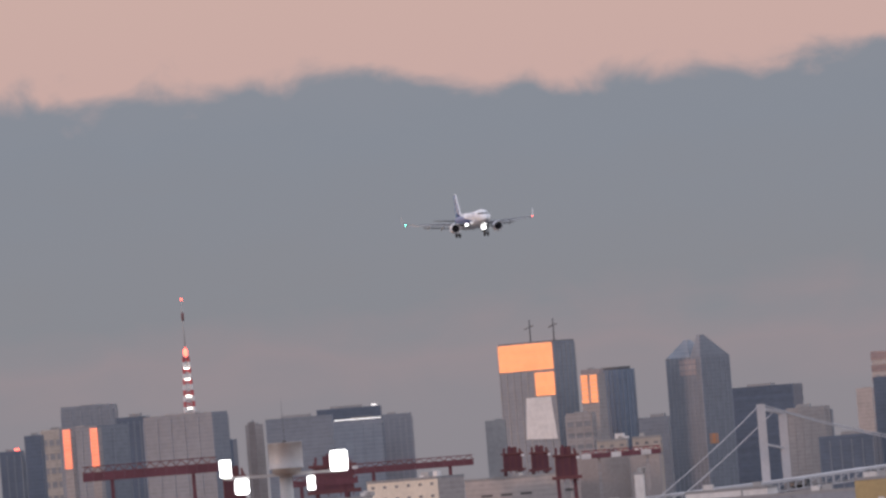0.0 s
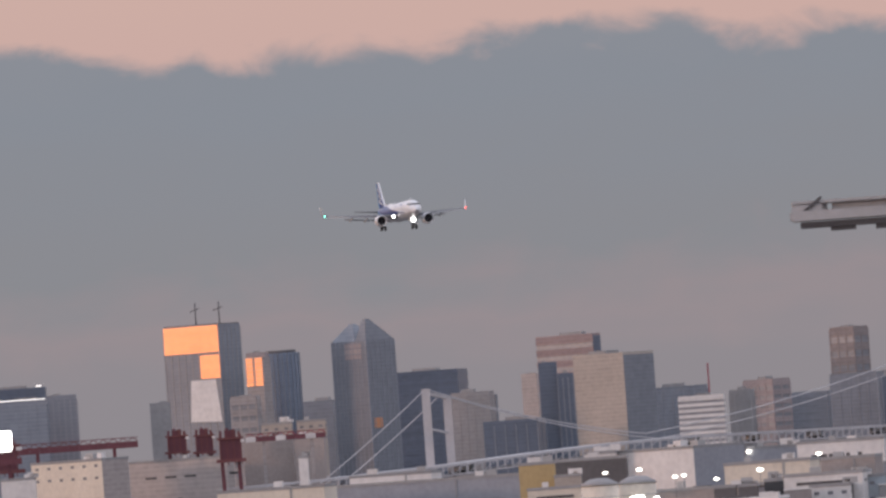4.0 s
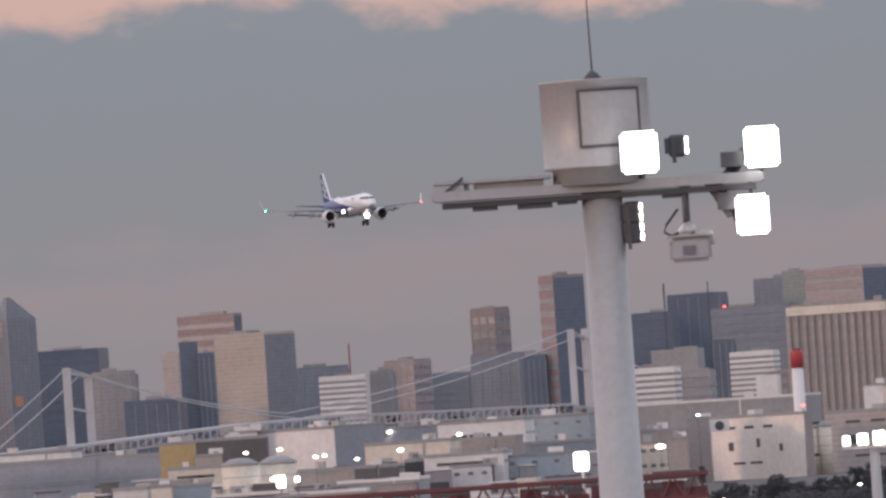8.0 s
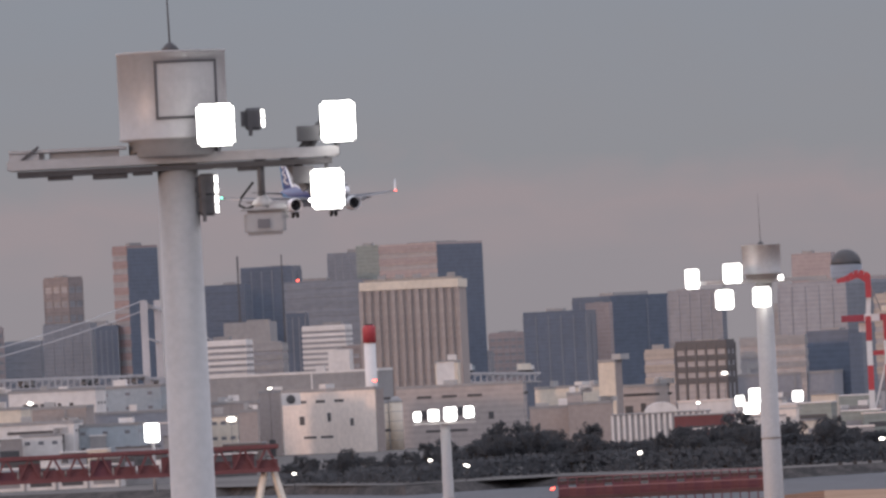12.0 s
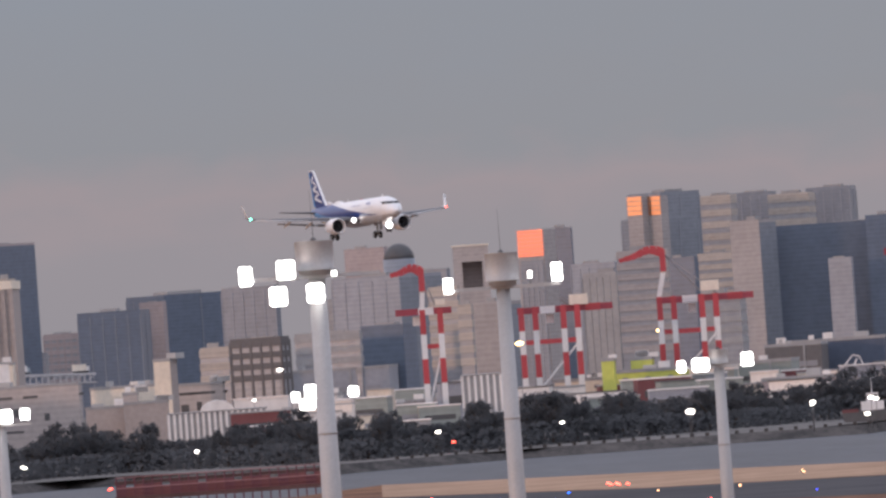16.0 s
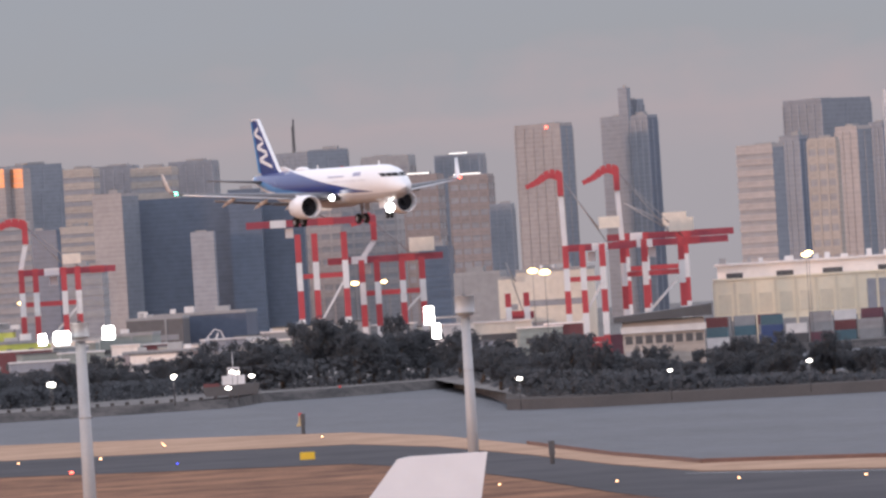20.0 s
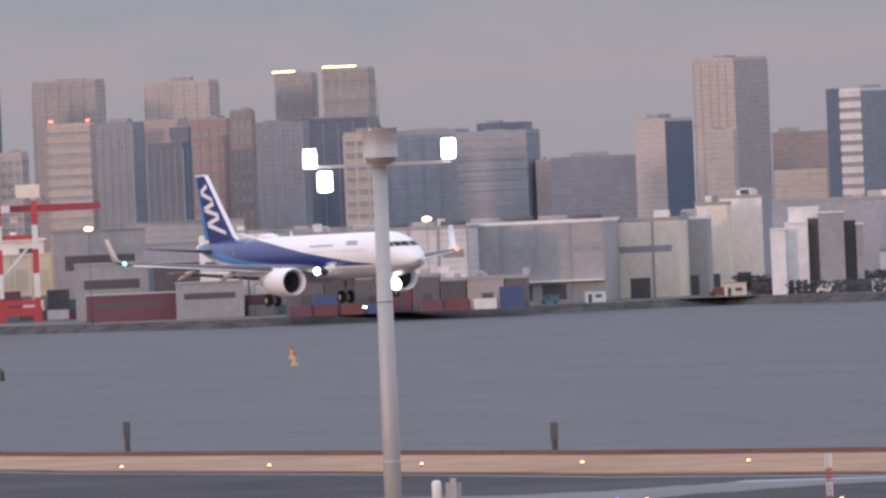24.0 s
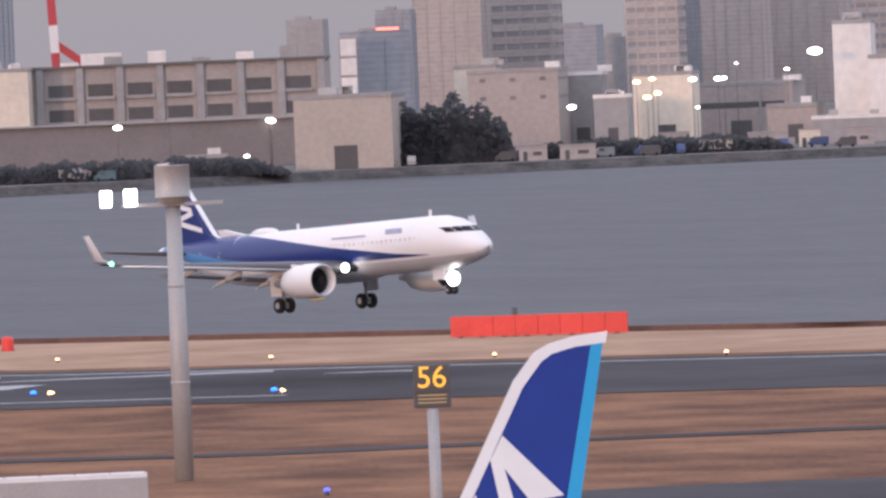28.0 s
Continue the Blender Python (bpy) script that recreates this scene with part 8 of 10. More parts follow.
def striped_pole(p, h):
    t = thing("striped_pole", framed(p, facing(p)), "thin red and white pole with a ball and red light", "pole")
    for k in range(6):
        bm = bmesh.new()
        tube(bm, (0, 0, h * k / 6), (0, 0, h * (k + 1) / 6), 0.14, 0.14, 8)
        part("band", bm, paint_white if k % 2 == 0 else paint_red, t)
    bm = bmesh.new()
    bmesh.ops.create_uvsphere(bm, u_segments=12, v_segments=8, radius=0.55)
    part("ball", bm, paint_orange, t).location = (0, 0, h * 0.70)
    part("foot", boxes((-0.35, 0.35, -0.35, 0.35, 0, 1.4)), paint_white, t)
    bm = bmesh.new()
    lathe(bm, ((0.34, 0), (0.34, 0.3), (0.1, 0.5)), 8)
    part("lamp", bm, red_glow, t).location = (0, 0, h)


striped_pole((356.39, 864.24), 6.7)


def slim_lattice_mast(p, h):
    t = thing("lattice_mast", framed(p, facing(p)), "slim red and white lattice mast beside the taxiway", "mast")
    n = 5
    for k in range(n):
        z0, z1 = h * k / n, h * (k + 1) / n
        bm = bmesh.new()
        for x, y in ((-0.22, -0.13), (0.22, -0.13), (0, 0.25)):
            beam(bm, (x, y, z0), (x, y, z1), 0.05)
        for j in range(3):
            u, v = z0 + (z1 - z0) * j / 3, z0 + (z1 - z0) * (j + 1) / 3
            beam(bm, (-0.22, -0.13, u), (0.22, -0.13, v), 0.035)
            beam(bm, (0.22, -0.13, u), (0, 0.25, v), 0.035)
            beam(bm, (0, 0.25, u), (-0.22, -0.13, v), 0.035)
        part("lattice_stage", bm, paint_white if k % 2 == 0 else paint_red, t)


slim_lattice_mast((272.18, 696.47), 5.29)


def antenna_unit(p, h, w):
    """A white post and a rounded grey housing with a small lamp, on one plinth."""
    t = thing("antenna_unit", framed(p, facing(p)), "grey rounded equipment housing beside a white post", "equipment")
    part("plinth", boxes((-w * 0.55, w * 0.55, -0.5, 0.5, 0, 0.25)), grey, t)
    bm = bmesh.new()
    lathe(bm, ((w * 0.17, 0.25), (w * 0.17, h * 0.9), (w * 0.13, h * 0.96), (w * 0.03, h * 0.97)), 14)
    part("post", bm, paint_white, t).location = (-w * 0.36, 0, 0)
    bm = bmesh.new()
    box(bm, -w * 0.04, w * 0.5, -0.35, 0.35, 0.25, h)
    bmesh.ops.bevel(bm, geom=[e for e in bm.edges if max(v.co.z for v in e.verts) > h * 0.9], offset=w * 0.16, segments=4, affect="EDGES")
    part("housing", bm, steel_grey, t)
    part("hatch", boxes((w * 0.06, w * 0.40, -0.38, -0.34, h * 0.18, h * 0.55)), steel_dark, t)
    bm = bmesh.new()
    lathe(bm, ((0.12, 0), (0.12, 0.18), (0.05, 0.24)), 8)
    part("lamp", bm, paint_white, t).location = (w * 0.2, -0.5, h * 0.2)


antenna_unit((254.30, 732.29), 3.89, 2.21)


def instrument_post(p):
    t = thing("instrument_post", framed(p, facing(p)), "red, white and black louvred instrument post with red light", "instrument post")
    for k, m in enumerate((paint_red, paint_red, paint_white, steel_dark, paint_white, steel_dark, paint_white)):
        w = 0.75 if k > 1 else 0.5
        part("louvre", boxes((-w, w, -w, w, 0.55 * k, 0.55 * k + 0.36)), m, t)
    bm = bmesh.new()
    tube(bm, (0, 0, 0), (0, 0, 4.1), 0.22, 0.22, 8)
    part("stem", bm, paint_red, t)
    bm = bmesh.new()
    lathe(bm, ((0.24, 0), (0.24, 0.2), (0.1, 0.3)), 8)
    part("lamp", bm, red_glow, t).location = (0, 0, 4.1)
    bm = bmesh.new()
    tube(bm, (-0.3, 0, 1.6), (-1.5, 0, 0), 0.06, 0.06, 6)
    part("stay", bm, steel_dark, t)


instrument_post((378.60, 792.45))


def lattice_beacon(p, h):
    t = thing("lattice_beacon", framed(p, facing(p)), "red and white lattice mast with red obstruction drums", "beacon mast")
    n = 7
    for k in range(n):
        z0, z1 = h * k / n, h * (k + 1) / n
        bm = bmesh.new()
        for sx in (-0.62, 0.62):
            for sy in (-0.62, 0.62):
                beam(bm, (sx, sy, z0), (sx, sy, z1), 0.16)
        for s in (-0.62, 0.62):
            beam(bm, (-0.62, s, z0), (0.62, s, z1), 0.10)
            beam(bm, (0.62, s, z0), (-0.62, s, z1), 0.10)
            beam(bm, (-0.62, s, z0), (0.62, s, z0), 0.10)
        part("lattice_stage", bm, paint_red if k % 2 == 0 else paint_white, t)
    for f in (0.945, 0.60, 0.30):
        bm = bmesh.new()
        lathe(bm, ((0.3, -0.6), (0.85, -0.42), (0.92, 0.05), (0.85, 0.45), (0.3, 0.62)), 16)
        d = part("obstruction_drum", bm, paint_red, t, "red drum")
        d.location = (-0.15 if f > 0.9 else -0.45, 0, h * f)
    bm = bmesh.new()
    tube(bm, (0, 0, h), (0, 0, h + 0.9), 0.06, 0.04, 6)
    part("rod", bm, paint_red, t)
    bm = bmesh.new()
    beam(bm, (-3.0, 0, 1.2), (3.5, 0, 1.2), 0.14)
    for x in (-3.0, -0.8, 1.4, 3.5):
        beam(bm, (x, 0, 0), (x, 0, 1.25), 0.10)
    part("guard_rail", bm, paint_red, t)


lattice_beacon((265.72, 568.27), 13.34)


def chequered_hut(p):
    t = thing("chequered_hut", framed(p, facing(p) + 12), "red and white chequered equipment hut on legs", "hut")
    w, d, h = 4.1, 2.2, 2.2
    part("body", boxes((-w / 2, w / 2, 0, d, 0.35, h + 0.35)), paint_white, t)
    tile = boxes((0, w / 9, -0.03, 0.01, 0, h / 4))
    me = bpy.data.meshes.new("panel")
    tile.to_mesh(me)
    tile.free()
    me.materials.append(paint_red)
    for i in range(9):
        for j in range(4):
            if (i + j) % 2 == 0:
                part("panel", me, None, t).location = (-w / 2 + i * w / 9, 0, 0.35 + j * h / 4)
    for i in range(5):
        for j in range(4):
            if (i + j) % 2:
                ob = part("panel", me, None, t)
                ob.location, ob.rotation_euler = (w / 2 + 0.0, i * d / 5, 0.35 + j * h / 4), (0, 0, radians(90))
    for x in (-w / 2 + 0.2, w / 2 - 0.2):
        part("leg", boxes((x - 0.15, x + 0.15, 0.2, 0.5, 0, 0.35)), steel_dark, t)
    bm = bmesh.new()
    tube(bm, (w * 0.3, d / 2, h), (w * 0.3, d / 2, h + 2.2), 0.05, 0.03, 6)
    part("rod", bm, paint_red, t)


chequered_hut((259.29, 567.05))


def barrier_board(p, q):
    t = thing("barrier_board", framed(p, math.degrees(math.atan2(q[1] - p[1], q[0] - p[0]))), "long low orange-red barrier beside the runway", "barrier")
    n = (Vector(q) - Vector(p)).length
    k = 8
    for i in range(k):
        part("panel", boxes((n * i / k + 0.02, n * (i + 1) / k - 0.02, -0.12 + (0.5 if i == 0 else 0), 0.12 + (0.5 if i == 0 else 0), 0.1, 1.85)), paint_orange, t)
        part("foot", boxes((n * (i + 0.5) / k - 0.1, n * (i + 0.5) / k + 0.1, -0.5, 0.5, 0, 0.12)), steel_dark, t)
    bm = bmesh.new()
    tube(bm, (n * 0.36, 0.6, 0), (n * 0.36, 0.6, 2.5), 0.25, 0.25, 10)
    part("post", bm, charcoal, t)


barrier_board((408.63, 751.20), (419.48, 739.22))


def distance_sign(p, x, y, rz):
    t = thing("taxi_light_box", framed(p, rz), "small yellow illuminated taxiway sign", "sign", "taxiway signs")
    part("box", boxes((-1.0, 1.0, -0.15, 0.15, 0.3, 1.3)), paint_yellow, t)
    for s in (-0.8, 0.8):
        part("leg", boxes((s - 0.06, s + 0.06, -0.06, 0.06, 0, 0.3)), steel_dark, t)


distance_sign((273.65, 1316.84), 0, 0, facing((273.65, 1316.84)))
distance_sign((216.09, 1380.72), 0, 0, facing((216.09, 1380.72)))


def stand_sign(p, z, w):
    """Illuminated stand number on a pole."""
    t = thing("stand_sign", framed(p, facing(p)), "dark stand sign with glowing yellow number on a grey pole", "sign")
    bm = bmesh.new()
    lathe(bm, ((w * 0.17, 0), (w * 0.15, z - w * 0.62)), 16)
    part("pole", bm, steel_grey, t)
    bm = bmesh.new()
    box(bm, -w * 0.5, w * 0.5, -0.14, 0.14, z - w * 0.58, z + w * 0.58)
    bmesh.ops.bevel(bm, geom=bm.edges[:], offset=0.04, segments=1, affect="EDGES")
    b = part("board", bm, charcoal, t)
    part("divider", boxes((-w * 0.48, w * 0.48, -0.17, -0.13, z - w * 0.16, z - w * 0.10)), steel_dark, b)
    cu = bpy.data.curves.new("number", "FONT")
    cu.body, cu.size, cu.align_x, cu.align_y, cu.extrude = "56", w * 0.82, "CENTER", "CENTER", 0.01
    ob = new("number_text", cu)
    dg = bpy.context.evaluated_depsgraph_get()
    me = bpy.data.meshes.new_from_object(ob.evaluated_get(dg))
    bpy.data.objects.remove(ob)
    me.materials.clear()
    me.materials.append(sign_glow)
    num = part("number", me, None, b, "glowing yellow stand number")
    num.location, num.rotation_euler = (0, -0.17, z + w * 0.22), (radians(90), 0, 0)
    for k in range(3):
        part("lettering_bar", boxes((-w * 0.38, w * 0.38, -0.17, -0.13, z - w * (0.26 + 0.10 * k), z - w * (0.22 + 0.10 * k))), ochre, b)


stand_sign((214.26, 395.72, 9.74), 9.74, 1.68)


def parked_jet(p, tip_z, heading, s, base_mat, words, stripes=True, outline=None, rise=0.0):
    """A parked airliner whose tail stands above the apron; fin tip at tip_z, size s."""
    t = thing("parked_airliner", pose(p[0], p[1], 0, 0, 0, heading), words, "airliner", "parked airliners")
    zf = tip_z - 8.6 * s
    white_p = surface("parked_white_paint", (0.78, 0.78, 0.78), 0.35, 0, 1, 5, 0.05, 0)
    cyan_p = surface("parked_sky_blue_paint", (0.03, 0.36, 0.68), 0.35, 0, 1, 5, 0.06, 0)
    bm = bmesh.new()
    prof = ((0.25, 6.0), (0.9, 3.2), (1.9, -2), (2.7, -9), (2.9, -18), (2.9, -34), (2.2, -40), (0.9, -43.5), (0.1, -44.5))
    rings = []
    for r, x in prof:
        rings.append([bm.verts.new((x * s * -1.0, r * s * math.cos(2 * math.pi * i / 24), zf - 2.2 * s + (2.9 - r) * s * 0.5 * (1 if x > -10 else 0) + r * s * math.sin(2 * math.pi * i / 24))) for i in range(24)])
    for a, b in zip(rings, rings[1:]):
        for i in range(24):
            bm.faces.new((a[i], a[(i + 1) % 24], b[(i + 1) % 24], b[i])).smooth = True
    bmesh.ops.recalc_face_normals(bm, faces=bm.faces)
    part("fuselage", bm, white_p, t)

    def sheet(pts, y):
        """Fin outline in (x, z), local +x towards the nose."""
        bm = bmesh.new()
        f = [bm.verts.new((x * s, -y * s, zf + z * s)) for x, z in pts]
        g = [bm.verts.new((x * s, y * s, zf + z * s)) for x, z in pts]
        n = len(pts)
        bm.faces.new(f)
        bm.faces.new(list(reversed(g)))
        for i in range(n):
            bm.faces.new((f[i], g[i], g[(i + 1) % n], f[(i + 1) % n]))
        bmesh.ops.recalc_face_normals(bm, faces=bm.faces)
        return bm

    fin = part("fin", sheet(outline or ((6.72, -0.2), (3.04, 7.13), (2.35, 8.0), (1.88, 8.26), (1.04, 8.47), (0.0, 8.6), (0.18, 8.3), (1.08, 3.19), (1.76, -0.2)), 0.20), base_mat, t, "tall fin")
    if stripes:
        part("leading_edge", sheet(((6.85, -0.2), (3.14, 7.18), (2.42, 8.09), (1.92, 8.36), (1.06, 8.58), (-0.05, 8.70), (0.02, 8.34), (1.04, 8.24), (1.80, 8.04), (2.16, 7.80), (2.82, 6.96), (6.42, -0.2)), 0.22), white_p, fin, "white leading edge")
        part("rudder_edge", sheet(((0.52, 8.28), (0.12, 8.32), (1.06, 3.19), (1.74, -0.2), (2.2, -0.2), (1.52, 3.19)), 0.23), cyan_p, fin, "sky-blue rear edge")
        marks = [((3.56, 5.41), (3.53, 4.31), (2.72, 3.2), (1.59, 3.36)), ((3.56, 5.41), (3.99, 4.61), (3.73, 3.2), (3.25, 3.2), (3.53, 4.31)), ((4.53, 3.5), (4.9, 2.6), (4.4, 1.0), (3.6, 1.0)), ((4.4, 2.4), (3.9, 1.5), (2.4, 0.5), (2.2, 1.2))]
        if rise:
            marks = [tuple((x - 0.5 * rise, z + rise) for x, z in q) for q in marks[:2]] + [tuple((x + 0.7, z - 0.8) for x, z in q) for q in marks[:2]] + [((3.2, 7.2), (3.5, 6.6), (2.0, 5.9), (1.6, 6.3))]
        for q in marks:
            part("stripe", sheet(q, 0.24), white_p, fin, "white slanting stripe")
    for sd in (-1, 1):
        bm = bmesh.new()
        vs = [(3.5, 1.2, 0), (-0.6, 1.2, 0), (-2.6, 8.5, 0.9), (-0.9, 8.5, 0.9)]
        lo = [bm.verts.new((x * s, sd * y * s, zf + (z - 1.6) * s)) for x, y, z in vs]
        hi = [bm.verts.new((x * s, sd * y * s, zf + (z - 1.35) * s)) for x, y, z in vs]
        bm.faces.new(lo)
        bm.faces.new(list(reversed(hi)))
        for i in range(4):
            bm.faces.new((lo[i], hi[i], hi[(i + 1) % 4], lo[(i + 1) % 4]))
        bmesh.ops.recalc_face_normals(bm, faces=bm.faces)
        part("tailplane", bm, white_p, t)
        bm = bmesh.new()
        vs = [(24, 2.4, 0), (14, 2.4, 0), (10, 22, 1.2), (13, 22, 1.2)]
        lo = [bm.verts.new((x * s, sd * y * s, zf + (z - 3.9) * s)) for x, y, z in vs]
        hi = [bm.verts.new((x * s, sd * y * s, zf + (z - 3.4) * s)) for x, y, z in vs]
        bm.faces.new(lo)
        bm.faces.new(list(reversed(hi)))
        for i in range(4):
            bm.faces.new((lo[i], hi[i], hi[(i + 1) % 4], lo[(i + 1) % 4]))
        bmesh.ops.recalc_face_normals(bm, faces=bm.faces)
        part("wing", bm, white_p, t)
        bm = bmesh.new()
        tube(bm, (17 * s, sd * 4 * s, zf - 4 * s), (17 * s, sd * 4 * s, 0.6), 0.25, 0.25, 8)
        part("gear_leg", bm, steel_grey, t)
        bm = bmesh.new()
        wheel(bm, 0.62, 0.5)
        part("tyre", bm, rubber, t).location = (17 * s, sd * 4 * s, 0.62)
    bm = bmesh.new()
    tube(bm, (38 * s, 0, zf - 4 * s), (38 * s, 0, 0.5), 0.2, 0.2, 8)
    part("nose_gear", bm, steel_grey, t)
    return t


tail_blue = surface("tail_royal_blue", (0.012, 0.04, 0.26), 0.35, 0, 1, 5, 0.08, 0)
tail_white = surface("tail_white", (0.76, 0.76, 0.77), 0.4, 0, 1, 5, 0.05, 0)
parked_jet((142.56, 252.54, 16.46), 16.46, facing((142.56, 252.54, 16.46)) + 180, 0.88, tail_blue, "parked white airliner with a royal blue tail and sky-blue rear edge")
taxi_jet = parked_jet((195.79, 427.28, 10.91), 10.88, 122, 0.80, tail_blue, "white airliner with a blue and white tail, taxiing away", True, None, 1.9)
TAXI_FROM, TAXI_WAY = Vector((195.79, 427.28)), Vector((math.cos(radians(122)), math.sin(radians(122))))
parked_jet((88.43, 390.10, 17.52), 17.52, facing((88.43, 390.10, 17.52)) + 180, 1.0, tail_white, "parked airliner with a plain white tail", False, ((10.6, 0.0), (3.62, 8.52), (3.1, 8.6), (0.0, 8.6), (1.7, -0.2)))


def boarding_bridge(p, z, w):
    t = thing("boarding_bridge", framed(p, facing(p)), "pale grey boarding bridge roof above the apron", "boarding bridge")
    part("tunnel", boxes((0, w, 0, 3, z - 2.6, z)), steel_grey, t)
    part("roof_rib", boxes((0, w, 0.2, 0.5, z, z + 0.18)), paint_white, t)
    for k in range(9):
        part("roof_panel", boxes((w * k / 9 + 0.04, w * (k + 1) / 9 - 0.04, 0.55, 2.9, z, z + 0.12)), paint_white, t)
    part("roof_unit", boxes((w * 0.18, w * 0.36, 0.8, 2.4, z + 0.12, z + 0.55)), steel_dark, t)
    for x in (w * 0.2, w * 0.8):
        part("column", boxes((x - 0.3, x + 0.3, 1.2, 1.8, 0, z - 2.6)), steel_grey, t)


boarding_bridge((168.69, 362.69, 8.55), 8.26, 12.82)


def apron_panel(p, z, w):
    t = thing("docking_panel", framed(p, facing(p)), "dark docking display panel in a white frame on a post", "sign")
    part("frame", boxes((-w / 2, w / 2, -0.1, 0.1, z - w * 1.3, z)), paint_white, t)
    part("screen", boxes((-w * 0.42, w * 0.42, -0.14, -0.09, z - w * 1.2, z - 0.1)), charcoal, t)
    part("post", boxes((-0.12, 0.12, 0.1, 0.3, 0, z)), steel_grey, t)


apron_panel((183.62, 410.84, 8.02), 8.02, 1.38)

# ---- port across the water ----


box_blue = surface("blue_container_paint", (0.06, 0.09, 0.20), 0.55, 0, 0.5, 4, 0.2)
box_teal = surface("teal_container_paint", (0.10, 0.17, 0.20), 0.55, 0, 0.5, 4, 0.2)
box_mauve = surface("faded_maroon_paint", (0.16, 0.07, 0.09), 0.55, 0, 0.5, 4, 0.2)


def containers(p, n, rows, rz):
    """A stack of shipping containers, each its own box."""
    t = thing("container_stack", framed(p, rz), "stack of red, blue, white and grey shipping containers on the quay", "containers", "container stacks")
    me = bpy.data.meshes.new("container")
    b = bmesh.new()
    edge = [(5.9, 2.4), (0, 2.4)]
    for k in range(9):
        edge += [(0.15 + 0.62 * k, 0.05), (0.30 + 0.62 * k, 0.0), (0.50 + 0.62 * k, 0.0), (0.65 + 0.62 * k, 0.05)]
    lo = [b.verts.new((x, y, 0)) for x, y in edge]
    hi = [b.verts.new((x, y, 2.55)) for x, y in edge]
    b.faces.new(lo)
    b.faces.new(hi)
    for k in range(len(edge)):
        b.faces.new((lo[k], lo[(k + 1) % len(edge)], hi[(k + 1) % len(edge)], hi[k]))
    bmesh.ops.recalc_face_normals(b, faces=b.faces)
    b.to_mesh(me)
    b.free()
    r = random.Random(int(p[0] + p[1]))
    for i in range(n):
        for j in range(r.randint(max(1, rows - 1), rows)):
            m2 = me.copy()
            m2.materials.append(r.choice((rust_red, rust_red, box_mauve, box_mauve, box_blue, box_blue, box_teal, grey, grey, taupe, white, charcoal)))
            part("container", m2, None, t).location = (i * 6.3, 0, j * 2.6)


containers((597, 2490), 3, 3, -13)
containers((613, 2498), 3, 3, -14)
containers((629, 2506), 3, 3, -14)
containers((636, 2480), 3, 3, -14)
containers((651, 2488), 3, 3, -15)
containers((667, 2496), 3, 3, -15)
containers((675, 2469), 3, 3, -15)
containers((692, 2477), 3, 3, -16)
containers((708, 2485), 3, 3, -16)
containers((727, 2486), 3, 3, -16)
containers((741, 2482), 3, 3, -17)
containers((755, 2478), 3, 3, -17)
containers((769, 2473), 3, 3, -17)
containers((731, 2365), 3, 2, -17)
containers((743, 2361), 3, 2, -17)
containers((755, 2357), 3, 2, -18)
containers((768, 2353), 3, 2, -18)
containers((781, 2348), 3, 2, -18)
containers((753, 2279), 2, 2, -18)
containers((765, 2275), 2, 2, -19)
containers((783, 2269), 2, 2, -19)
containers((795, 2264), 2, 2, -19)
containers((496, 2603), 2, 2, -11)
containers((510, 2601), 2, 2, -11)
containers((523, 2598), 2, 2, -11)
containers((536, 2595), 2, 2, -12)
containers((496, 2603), 2, 2, -11)
containers((508, 2601), 2, 2, -11)
containers((508, 2570), 3, 2, -11)
containers((514, 2569), 3, 2, -11)
containers((521, 2568), 3, 2, -11)
containers((527, 2566), 3, 2, -12)
containers((534, 2565), 3, 2, -12)
containers((546, 2563), 3, 2, -12)
containers((503, 2571), 3, 2, -11)
containers((513, 2569), 3, 2, -11)
containers((494, 2573), 3, 2, -11)


# ---- freight terminal on the quay ----
straw = surface("straw_cladding", (0.86, 0.765, 0.585), 0.65, 0, 1.5, 14, 0.08)
# darker straw that carries painted shade on the terminal front
straw_shade = surface("shaded_straw_panels", (0.72, 0.64, 0.49), 0.7, 0, 1.5, 10, 0.10)
pale_roof = surface("pale_pinkish_roof", (0.88, 0.79, 0.73), 0.6, 0, 1.5, 12, 0.08)


